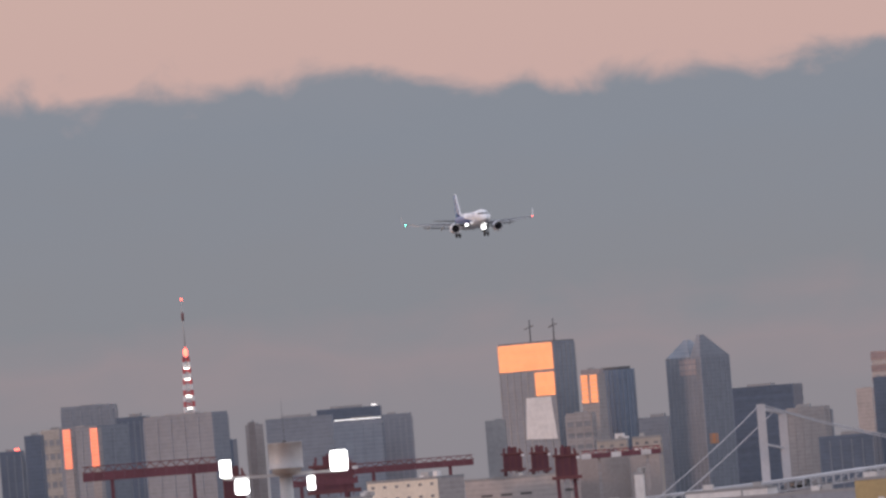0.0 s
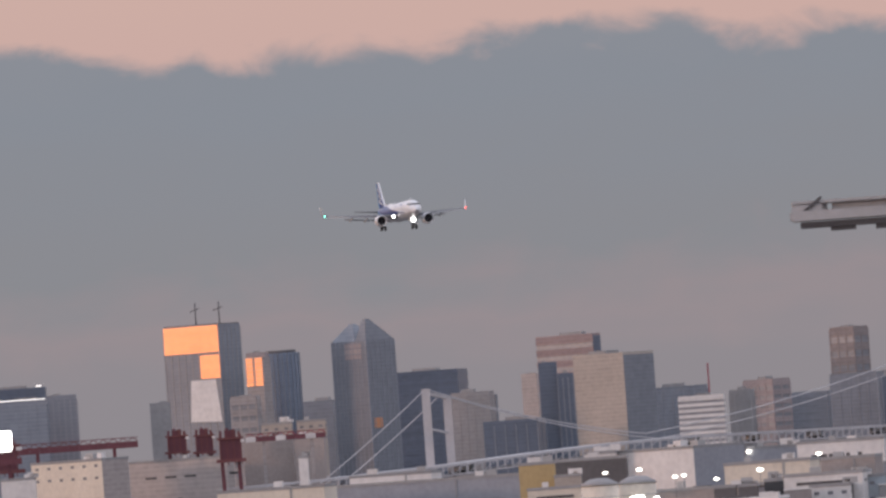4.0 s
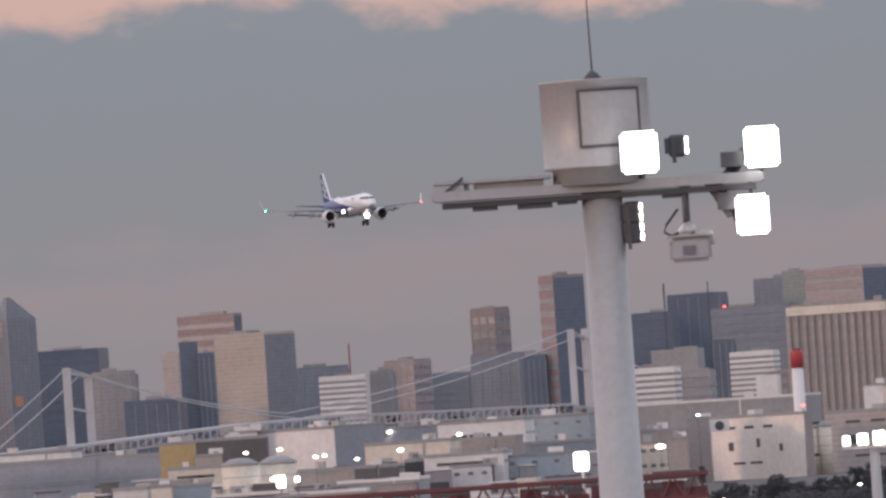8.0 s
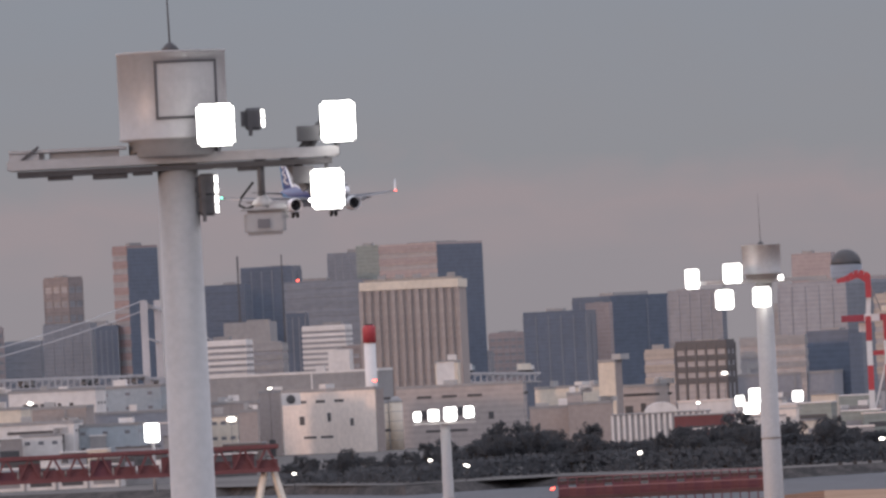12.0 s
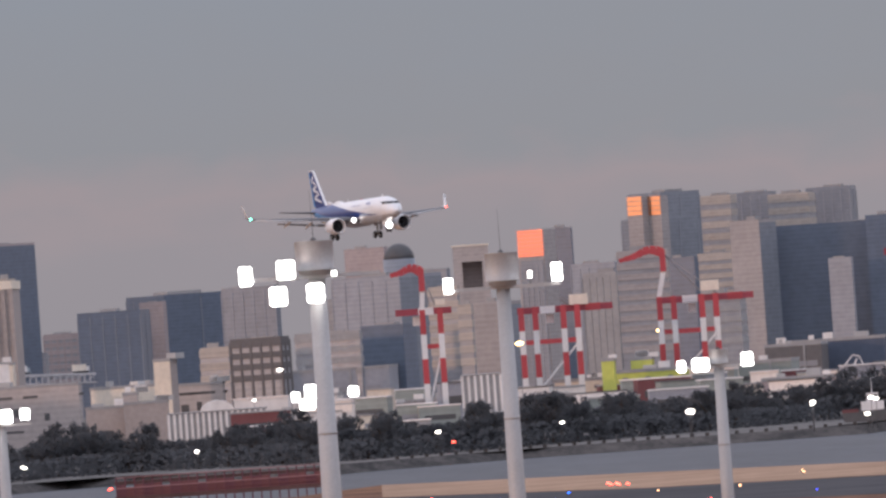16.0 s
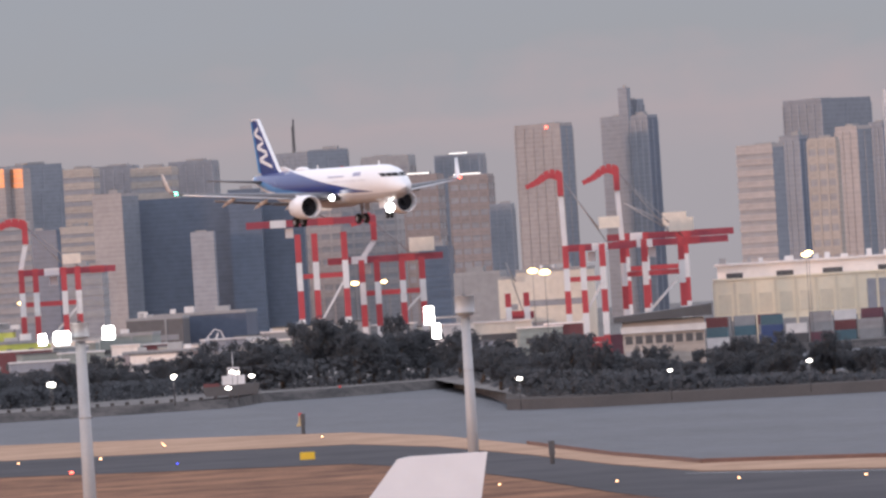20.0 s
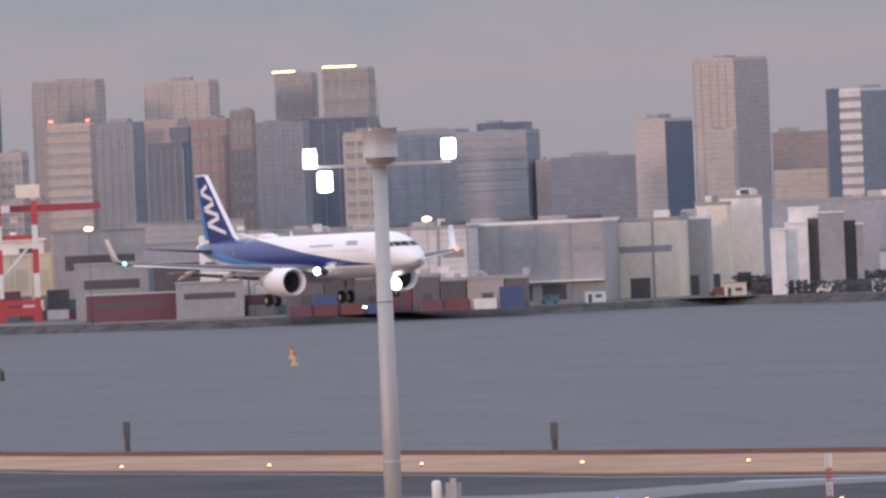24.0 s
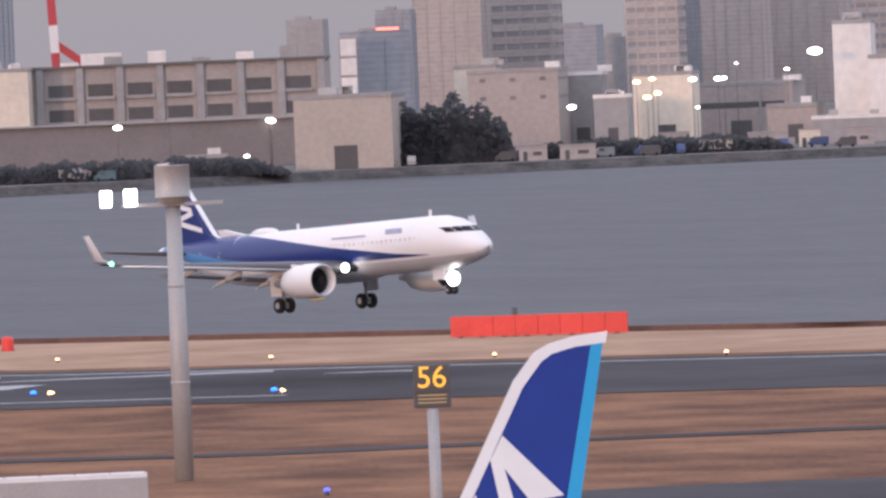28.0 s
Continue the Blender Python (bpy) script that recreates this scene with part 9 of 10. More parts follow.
def freight_terminal(p, q):
    """Long two-tiered shed: a straw-coloured front with bays, a grey middle part, a pale tier set back above."""
    n = math.hypot(q[0] - p[0], q[1] - p[1])
    t = thing("freight_terminal", pose(p[0], p[1], 0, 0, 0, math.degrees(math.atan2(q[1] - p[1], q[0] - p[0]))), "long straw-coloured freight terminal with a pale upper tier", "building")
    part("wall", boxes((0, n, 0, 45, 0, 16.9)), straw, t)
    part("plinth", boxes((0, n, -0.25, 0.0, 0, 6.2)), grey, t)
    part("grey_front", boxes((n * 0.312, n * 0.50, -0.5, 0, 0, 15.2)), CLADDING[slate], t, "grey middle part")
    part("parapet", boxes((-0.3, n + 0.3, -0.35, 0.3, 16.9, 17.4)), straw, t)
    me = upright_mesh(16.5, 0.7, 0.3)
    # darker panels put the bays' shade into the front's colour
    shade = boxes((-1.7, 1.7, -0.12, 0.02, 8.0, 13.2))
    bay = bpy.data.meshes.new("bay_panel")
    shade.to_mesh(bay)
    shade.free()
    bay.materials.append(straw_shade)
    m = 24
    for i in range(m + 1):
        part("pilaster", me, straw if i % 4 else straw_shade, t).location = (n * i / m, -0.01 if 0.31 > i / m or i / m > 0.5 else -0.45, 0)
        if i < m and not 0.30 < (i + 0.5) / m < 0.51:
            part("bay_panel", bay, None, t).location = (n * (i + 0.5) / m, 0, 0)
    for i in range(5):
        part("loading_door", boxes((n * (0.325 + 0.034 * i), n * (0.325 + 0.034 * i) + 2.6, -0.58, -0.48, 0.5, 6.2)), steel_dark, t)
        part("window_strip", boxes((n * (0.325 + 0.034 * i), n * (0.325 + 0.034 * i) + 3.2, -0.56, -0.48, 10.5, 11.6)), facade_glass, t)
    part("upper_tier", boxes((1.0, n * 0.985, 4, 42, 16.9, 20.7)), pale_roof, t, "pale upper tier")
    part("roof_slab", boxes((0.2, n * 0.99, 3.2, 43, 20.7, 21.3)), pale_roof, t)
    rnd = random.Random(4)
    for i in range(10):
        x = n * (0.03 + 0.1 * i) + rnd.uniform(-1, 1)
        part("roof_vent", boxes((x, x + rnd.uniform(4, 7), 3.8, 4.4, 17.4, 18.7)), charcoal if i % 3 else steel_dark, t)
    for i in range(26):
        x = n * (i + rnd.random()) / 27
        w = rnd.uniform(0.8, 2.6)
        part("roof_unit", boxes((x, x + w, 8, 8 + w, 21.3, 21.3 + rnd.uniform(0.5, 1.8))), white if rnd.random() < 0.6 else grey, t)


freight_terminal((639.6, 2540.8), (763.5, 2506.3))


def yard_shed(x, y, turn, w, d, h, mat, roof, words):
    """A small low building with a roof edge, a door and a strip of windows."""
    t = thing("yard_shed", pose(x, y, 0, 0, 0, turn), words, "shed", "yard sheds")
    part("wall", boxes((0, w, 0, d, 0, h)), mat, t)
    part("roof", boxes((-0.2, w + 0.2, -0.25, d + 0.2, h, h + 0.35)), roof, t)
    part("front", boxes((w * 0.12, w * 0.88, -0.06, 0.02, h * 0.55, h * 0.72)), charcoal if int(x) % 3 else facade_glass, t)


YARD = ((white, "white"), (white, "white"), (grey, "grey"), (cream, "cream"), (CLADDING[slate], "blue-grey"), (rust_red, "dull red"), (sage, "grey-green"), (warm_white, "off-white"))
rng3 = random.Random(77)
for k in range(74):
    a = 7.6 + 5.6 * (k + rng3.random()) / 74
    m, word = rng3.choice(YARD)
    r = rng3.uniform(2420, 2700)
    q = polar(a, r)
    yard_shed(q.x, q.y, -a + rng3.uniform(-12, 12), rng3.uniform(5, 15), rng3.uniform(5, 9), rng3.uniform(4.5, 8.5) + (r - 2420) * 0.017, m, rng3.choice((white, grey, roof_felt, pale_roof)), word + " flat-roofed shed among the port yards")
# low roofs and cabins between the halls below the bridge
ROOFS = ((white, "white"), (grey, "grey"), (cream, "cream"), (CLADDING[slate], "blue-grey"), (umber, "dark brown"), (charcoal, "dark"), (CLADDING[taupe], "grey-brown"), (umber, "dark brown"))
rng4 = random.Random(41)
for k in range(54):
    a = 1.5 + 3.6 * (k + rng4.random()) / 54
    m, word = rng4.choice(ROOFS)
    r = rng4.uniform(2440, 2760)
    q = polar(a, r)
    yard_shed(q.x, q.y, -a + rng4.uniform(-14, 6), rng4.uniform(3.5, 12), rng4.uniform(4, 8), rng4.uniform(4.5, 8.0) + (r - 2440) * 0.018, m, rng4.choice((white, grey, roof_felt, roof_felt, pale_roof)), word + " flat-roofed shed below the bridge approach")
for x, y, a, h, m, word in ((758.1, 2487.0, 24.0, 22.6, grey, "long grey flat-roofed hall behind the quay"), (791.8, 2528.9, 30.8, 23.9, pale_taupe, "pale brown flat-roofed hall behind the quay"), (768.1, 2442.1, 26.1, 18.5, CLADDING[slate], "blue-grey flat-roofed hall behind the quay"), (745.5, 2428.1, 18.7, 14.0, grey, "grey flat-roofed shed behind the quay"), (755.6, 2393.6, 22.7, 13.7, charcoal, "dark flat-roofed shed behind the quay"), (727.4, 2360.5, 22.4, 6.5, box_mauve, "faded maroon low shed on the quay"), (745.6, 2344.3, 16.7, 8.7, grey, "grey low shed on the quay"), (782.7, 2792.4, 20.5, 33.0, pale_slate, "pale blue-grey hall beyond the terminal"), (762.4, 2694.2, 15.1, 29.3, white, "white flat-roofed hall beyond the terminal")):
    yard_shed(x, y, facing((x, y)), a, 18, h, m, grey, word)


def small_lamp(p, h, glow_mat, r=0.5, words="port lamp post with a lit head"):
    t = thing("lamp_post", framed(p, facing(p)), words, "lamp post", "port lamps")
    bm = bmesh.new()
    tube(bm, (0, 0, 0), (0, 0, h), 0.09, 0.05, 6)
    part("post", bm, steel_dark, t)
    bm = bmesh.new()
    lathe(bm, ((r * 0.4, -r * 0.5), (r, -r * 0.2), (r, r * 0.2), (r * 0.3, r * 0.5)), 10)
    part("lamp_head", bm, glow_mat, t).location = (0, 0, h)


small_lamp((134, 2797), 18.5, white_glow, 0.7)
small_lamp((141, 2746), 18.9, white_glow, 0.8)
small_lamp((156, 2796), 16.3, white_glow, 0.7)
small_lamp((162, 2745), 14.9, white_glow, 0.7)
small_lamp((137, 2697), 13.6, white_glow, 2.2)
small_lamp((132, 2597), 11.7, white_glow, 1.6)
small_lamp((187, 2994), 21.4, white_glow, 0.8)
small_lamp((148, 2696), 16.4, white_glow, 0.7)
small_lamp((171, 2695), 16.7, white_glow, 0.9)
small_lamp((194, 2793), 19.7, white_glow, 0.8)
small_lamp((241, 2689), 13.0, white_glow, 1.3)
small_lamp((275, 2937), 20.4, white_glow, 0.6)
small_lamp((306, 2934), 21.2, red_glow, 0.6)
small_lamp((200, 2090), 3.6, white_glow, 0.45)
small_lamp((234, 2137), 4.5, white_glow, 0.45)
small_lamp((242, 2136), 2.9, white_glow, 0.45)
small_lamp((279, 2132), 3.8, white_glow, 0.55)
small_lamp((344, 2476), 8.1, white_glow, 0.9)
small_lamp((374, 2674), 18.9, white_glow, 0.8)
small_lamp((353, 2576), 11.7, white_glow, 0.5)
small_lamp((256, 2989), 21.2, red_glow, 0.5)
small_lamp((331, 2124), 4.4, white_glow, 0.5)
small_lamp((357, 2120), 4.6, white_glow, 0.5)
small_lamp((329, 2094), 2.4, red_glow, 0.4)
small_lamp((279, 2132), 4.0, white_glow, 0.4)
small_lamp((345, 2476), 8.3, white_glow, 0.9)
small_lamp((406, 2467), 21.8, warm_glow, 1.0)
small_lamp((375, 2066), 5.4, white_glow, 0.6)
small_lamp((236, 2087), 3.6, white_glow, 0.4)
small_lamp((476, 2658), 22.4, warm_glow, 0.8)
small_lamp((379, 2086), 5.4, white_glow, 0.9)
small_lamp((397, 2042), 5.9, white_glow, 0.6)
small_lamp((403, 2010), 6.3, white_glow, 0.6)
small_lamp((402, 2010), 3.0, white_glow, 0.6)
small_lamp((326, 2095), 4.7, white_glow, 0.6)
small_lamp((400, 1990), 6.2, white_glow, 0.5)
small_lamp((403, 1990), 5.4, white_glow, 0.6)
small_lamp((391, 2012), 5.7, white_glow, 0.4)
small_lamp((372, 2046), 5.4, white_glow, 0.5)
small_lamp((589, 2532), 22.7, warm_glow, 1.3)
small_lamp((530, 2443), 22.4, warm_glow, 0.8)
small_lamp((448, 1949), 7.2, white_glow, 0.4)
small_lamp((481, 2249), 22.6, warm_glow, 0.9)
small_lamp((501, 2142), 22.6, warm_glow, 1.2)
small_lamp((557, 2128), 22.9, warm_glow, 1.0)
small_lamp((613, 2165), 23.2, warm_glow, 1.0)
small_lamp((430, 1645), 5.3, white_glow, 0.5)
small_lamp((382, 1657), 5.3, white_glow, 0.5)
small_lamp((407, 1651), 5.1, white_glow, 0.4)
small_lamp((708, 2293), 23.3, warm_glow, 1.0)
small_lamp((771, 2325), 10.1, warm_glow, 0.9)
small_lamp((761, 2329), 10.4, warm_glow, 0.7)
small_lamp((583, 2225), 23.2, warm_glow, 1.0)
small_lamp((627, 2213), 22.3, warm_glow, 1.0)
small_lamp((792, 2287), 22.2, warm_glow, 1.1)
small_lamp((793, 2308), 7.9, warm_glow, 0.8)
small_lamp((764, 2254), 1.9, white_glow, 0.5)
small_lamp((947, 2314), 15.8, white_glow, 1.2)
small_lamp((933, 2287), 2.8, white_glow, 0.6)
small_lamp((954, 2257), 8.7, warm_glow, 1.1)
small_lamp((960, 2265), 10.7, warm_glow, 1.4)
small_lamp((964, 2274), 14.0, white_glow, 0.6)
small_lamp((976, 2280), 10.3, white_glow, 0.8)
small_lamp((983, 2277), 10.3, white_glow, 1.0)
small_lamp((952, 2268), 3.0, white_glow, 0.5)
small_lamp((954, 2256), 10.0, warm_glow, 1.2)
small_lamp((949, 2248), 8.1, warm_glow, 0.9)
small_lamp((962, 2232), 9.8, warm_glow, 1.3)
small_lamp((960, 2243), 9.7, white_glow, 0.6)
small_lamp((935, 2101), 10.8, warm_glow, 0.7)
small_lamp((982, 2024), 10.1, warm_glow, 1.0)
small_lamp((961, 2090), 12.0, warm_glow, 0.8)
small_lamp((873, 1910), 5.6, white_glow, 0.6)
small_lamp((896, 1888), 5.1, white_glow, 0.7)
small_lamp((1144, 2773), 30.8, white_glow, 1.0)
small_lamp((1138, 2776), 29.0, white_glow, 0.7)
small_lamp((977, 2016), 10.1, white_glow, 1.0)
small_lamp((1004, 1997), 10.1, white_glow, 0.8)
small_lamp((1032, 1977), 10.4, white_glow, 0.8)
small_lamp((992, 2108), 17.3, white_glow, 1.1)
small_lamp((978, 2015), 10.1, white_glow, 1.0)
small_lamp((997, 1983), 10.1, white_glow, 1.0)
small_lamp((1023, 1959), 10.3, white_glow, 1.0)
small_lamp((1077, 1919), 10.6, white_glow, 1.0)
small_lamp((1129, 1981), 15.2, warm_glow, 0.8)
small_lamp((1126, 1971), 11.7, warm_glow, 0.9)
small_lamp((1145, 1983), 15.3, white_glow, 0.9)
small_lamp((1150, 1980), 15.2, white_glow, 0.9)
small_lamp((1151, 1979), 15.3, white_glow, 0.7)
small_lamp((1144, 1926), 20.7, white_glow, 1.6)
small_lamp((1123, 1961), 12.6, warm_glow, 0.8)
small_lamp((1110, 1876), 3.3, white_glow, 0.5)
small_lamp((1131, 1957), 9.0, white_glow, 0.5)
small_lamp((972, 1873), 3.7, white_glow, 0.6)
small_lamp((1132, 1979), 15.8, warm_glow, 0.7)
small_lamp((1169, 1981), 16.7, white_glow, 0.6)
small_lamp((1169, 2004), 18.4, white_glow, 0.4)


def quay_wall(name, pts, z0, z1, mat, label, cat="wall"):
    bm = bmesh.new()
    for p, q in zip(pts, pts[1:]):
        v = [bm.verts.new((*u[:2], z)) for z in (z0, z1) for u in (p, q)]
        bm.faces.new((v[0], v[1], v[3], v[2]))
        d = Vector((*p[:2], 0)).normalized() * 6
        w = [bm.verts.new((u[0] + d.x, u[1] + d.y, z1)) for u in (p, q)]
        bm.faces.new((v[2], v[3], w[1], w[0]))
    bmesh.ops.recalc_face_normals(bm, faces=bm.faces)
    return tagged(part(name, bm, mat), label, cat, "", "structure")


worn_quay = surface("weathered_brown_earth", (0.044, 0.036, 0.032), 0.9, 0, 0.5, 12, 0.4)


def breakwater(pts, w, z, words, run=4):
    bm = bmesh.new()
    for p, q in zip(pts, pts[1:]):
        d = Vector((*p[:2], 0)).normalized()
        a = [Vector((*u[:2], z)) for u in (p, q)]
        lo = [Vector((*u[:2], -2.6)) - d * run for u in (p, q)]
        bk = [Vector((*u[:2], z)) + d * w for u in (p, q)]
        bm.faces.new([bm.verts.new(v) for v in (lo[0], lo[1], a[1], a[0])])
        bm.faces.new([bm.verts.new(v) for v in (a[0], a[1], bk[1], bk[0])])
    bmesh.ops.remove_doubles(bm, verts=bm.verts, dist=0.05)
    bmesh.ops.recalc_face_normals(bm, faces=bm.faces)
    return tagged(part("breakwater", bm, worn_quay), words, "breakwater", "", "structure")


breakwater([polar(*q) for q in ((12.90, 1845), (13.05, 1830), (13.4, 1814), (14, 1803), (14.66, 1794), (15.35, 1783))], 175, -0.05, "low brown earth spit with trees running into the bay", 6)
breakwater([polar(*q) for q in ((15.35, 1783), (16.0, 1762), (16.64, 1740))], 24, -0.35, "narrow bare tip of the spit running into the bay", 5)
quay_wall("spit_end_wall", [polar(*q) for q in ((16.02, 1752), (16.3, 1742), (16.62, 1731))], -2.2, 0.55, charcoal, "dark wall at the end of the spit")
breakwater(((800.14, 1998.66), (803.07, 1961.43)), 8, -1.3, "low dark breakwater before the quay")
breakwater(((803.07, 1961.43), (820.21, 1949.58), (837.36, 1938.58), (961.08, 2354.33)), 14, 0.3, "low dark mole before the quay")
yard_shed(741.8, 1808.8, facing((741.8, 1808.8)), 8.0, 5.0, 2.6, CLADDING[rose], grey, "small pinkish hut on the mole")


def deck_car_park(p, h, w):
    """Long open-decked concrete building."""
    t = thing("deck_building", framed(p, facing(p) - 4), "long grey concrete building with dark open bays", "building")
    part("wall", boxes((0, w, 0, 30, 0, h)), CLADDING[taupe], t)
    for fl in range(2):
        for k in range(7):
            x = w * (0.06 + 0.135 * k)
            # flat charcoal panels: the darkness of the open bays is in their colour
            part("open_bay", boxes((x, x + w * 0.085, -0.05, 0.3, h * (0.48 + 0.24 * fl), h * (0.60 + 0.24 * fl))), charcoal, t)
            part("bay_sill", boxes((x - 0.4, x + w * 0.085 + 0.4, -0.7, 0, h * (0.45 + 0.24 * fl), h * (0.48 + 0.24 * fl))), grey, t)
    for k in range(8):
        x = w * (0.02 + 0.137 * k)
        part("buttress", boxes((x, x + 1.6, -0.8, 0, 0, h)), grey, t)
    part("roof", boxes((-0.5, w + 0.5, -0.9, 30.5, h, h + 0.6)), roof_felt, t)
    for k in range(6):
        part("roof_unit", boxes((w * (0.1 + 0.15 * k), w * (0.1 + 0.15 * k) + 4, 4, 8, h + 0.6, h + 1.4 + (k % 3))), grey if k % 2 else white, t)


deck_car_park((1015.58, 2063.64, 12.55), 23.60, 67.72)
low_block(1010.70, 2054.89, 32.68, 30, 23.89, facing((1010.70, 2054.89, 12.63)) - 6, "blank", cream, "cream metal-clad")
low_block(1004.02, 1867.18, 21.01, 24, 15.59, facing((1004.02, 1867.18, 5.52)) - 7, "blank", beige, "blank pale concrete")
dim_concrete = surface("stained_concrete", (0.205, 0.188, 0.188), 0.85, 0, 1.0, 10, 0.12)
quay_wall("viaduct_rail", ((922.15, 2051.25, 11.94), (966.07, 2030.94, 11.23), (958.38, 2023.52, 10.63), (990.45, 2002.44, 11.39), (1038.53, 1972.28, 11.44)), 10.75, 11.13, grey, "pale guard rail along a raised road", "rail")
quay_wall("viaduct_wall", ((922.56, 2052.17, 11.94), (966.50, 2031.84, 11.22), (958.81, 2024.42, 10.62), (990.89, 2003.34, 11.39), (1039.00, 1973.17, 11.43)), 0, 10.75, dim_concrete, "dark stained concrete wall of a raised road", "wall")
flood_brown = surface("brown_stained_concrete", (0.225, 0.190, 0.180), 0.85, 0, 1.0, 10, 0.12)
quay_wall("flood_wall", ((914.00, 2110.59, 11.81), (953.85, 2081.89, 11.28), (962.17, 2022.83, 10.27)), 0, 11.21, flood_brown, "brownish flood wall behind the quay", "wall")


def mound(p, w, h, words):
    """A wooded bank."""
    rnd = random.Random(int(p[0]))
    v, f = [], []
    for i in range(2800):
        x = rnd.uniform(-w / 2, w / 2)
        z = rnd.random() * h * (1 - abs(2 * x / w) ** 6) * (0.85 + 0.15 * math.sin(x * 0.8) * math.sin(x * 0.31 + 1))
        c = Vector((x, rnd.uniform(-8, 8), z))
        a = Vector((rnd.gauss(0, 1), rnd.gauss(0, 1), rnd.gauss(0, 1))).normalized() * rnd.uniform(0.4, 1.0)
        b = Vector((rnd.gauss(0, 1), rnd.gauss(0, 1), rnd.gauss(0, 1))).normalized() * rnd.uniform(0.4, 1.0)
        n = len(v)
        v += [c + a, c + b, c - a, c - b]
        f.append((n, n + 1, n + 2, n + 3))
    # solid sheets added inside the leaves to fill gaps in the thicket's shaded heart
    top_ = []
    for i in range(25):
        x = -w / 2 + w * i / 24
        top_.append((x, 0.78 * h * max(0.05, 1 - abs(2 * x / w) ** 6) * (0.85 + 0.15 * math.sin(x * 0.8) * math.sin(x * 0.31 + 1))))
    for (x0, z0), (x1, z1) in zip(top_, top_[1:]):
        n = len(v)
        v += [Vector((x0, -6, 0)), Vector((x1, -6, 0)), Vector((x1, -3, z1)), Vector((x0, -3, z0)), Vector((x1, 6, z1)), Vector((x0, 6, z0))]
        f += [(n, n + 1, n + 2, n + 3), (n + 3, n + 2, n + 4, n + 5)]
    me = bpy.data.meshes.new("bushes")
    me.from_pydata(v, [], f)
    ob = tagged(part("bushes", me, foliage), words, "bushes", "", "stuff")
    ob.matrix_world = framed(p, facing(p))


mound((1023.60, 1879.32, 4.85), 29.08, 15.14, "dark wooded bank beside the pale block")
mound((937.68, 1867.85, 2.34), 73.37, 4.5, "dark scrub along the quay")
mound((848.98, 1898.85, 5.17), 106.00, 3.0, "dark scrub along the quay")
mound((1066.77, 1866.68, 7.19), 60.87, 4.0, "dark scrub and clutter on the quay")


def ferry(p, w):
    t = thing("ferry", pose(p[0], p[1], 0, 0, 0, facing(p)), "moored cream ferry with lit decks and a red funnel", "ship")
    bm = bmesh.new()
    q = [(0, 0), (w * 0.95, 0), (w, 4), (-w * 0.02, 4)]
    f = [bm.verts.new((x, 0, z - 1)) for x, z in q]
    g = [bm.verts.new((x, 9, z - 1)) for x, z in q]
    bm.faces.new(f)
    bm.faces.new(list(reversed(g)))
    for i in range(4):
        bm.faces.new((f[i], g[i], g[(i + 1) % 4], f[(i + 1) % 4]))
    bmesh.ops.recalc_face_normals(bm, faces=bm.faces)
    part("hull", bm, white, t)
    part("deck_house", boxes((w * 0.08, w * 0.9, 1, 8, 3, 8.4)), cream, t)
    part("bridge_house", boxes((w * 0.60, w * 0.86, 1.5, 7.5, 8.4, 11.6)), cream, t)
    part("upper_house", boxes((w * 0.66, w * 0.80, 2, 7, 11.6, 13.4)), cream, t)
    bm = bmesh.new()
    lathe(bm, ((1.5, 8.4), (1.25, 12.2), (0.9, 12.4)), 14, w * 0.34, 4.5)
    part("funnel", bm, paint_red, t, "red funnel")
    for k in range(14):
        part("deck_lamp", boxes((w * (0.10 + 0.058 * k), w * (0.10 + 0.058 * k) + 0.5, 0.86, 1.0, 6.6, 7.2)), warm_glow, t)
    for k in range(5):
        part("deck_lamp", boxes((w * (0.62 + 0.05 * k), w * (0.62 + 0.05 * k) + 0.7, 1.36, 1.5, 9.6, 10.2)), white_glow, t)
    bm = bmesh.new()
    tube(bm, (w * 0.73, 4.5, 13), (w * 0.73, 4.5, 19), 0.15, 0.08, 6)
    part("mast", bm, steel_grey, t)


ferry((957.73, 2374.10, 8.94), 42.04)


def motor_boat(p):
    t = thing("motor_boat", pose(p[0], p[1], -2.0, 0, 0, facing(p)), "small white motor boat under way with a pale wake", "boat")
    bm = bmesh.new()
    q = [(0, 0.0, 0.2), (0, 2.2, 0.2), (7, 2.2, 0.2), (7, 0.0, 0.2)]
    lo = [bm.verts.new(v) for v in ((1.2, 0.4, 0), (1.2, 1.8, 0), (6.8, 1.8, 0), (6.8, 0.4, 0))]
    hi = [bm.verts.new(v) for v in ((-0.6, 1.0, 1.1), (-0.6, 1.2, 1.1), (7, 2.3, 0.9), (7, -0.1, 0.9))]
    bm.faces.new(lo)
    bm.faces.new(list(reversed(hi)))
    for i in range(4):
        bm.faces.new((lo[i], hi[i], hi[(i + 1) % 4], lo[(i + 1) % 4]))
    bmesh.ops.recalc_face_normals(bm, faces=bm.faces)
    part("hull", bm, paint_white, t)
    part("cabin", boxes((2.0, 4.6, 0.5, 1.7, 0.95, 2.2)), white, t)
    bm = bmesh.new()
    v = [bm.verts.new((x, y, 0.12)) for x, y in ((6, -1.0), (26, -2.2), (26, 3.5), (6, 3.0))]
    bm.faces.new(v)
    part("wake", bm, paint_white, t, "pale foaming wake")


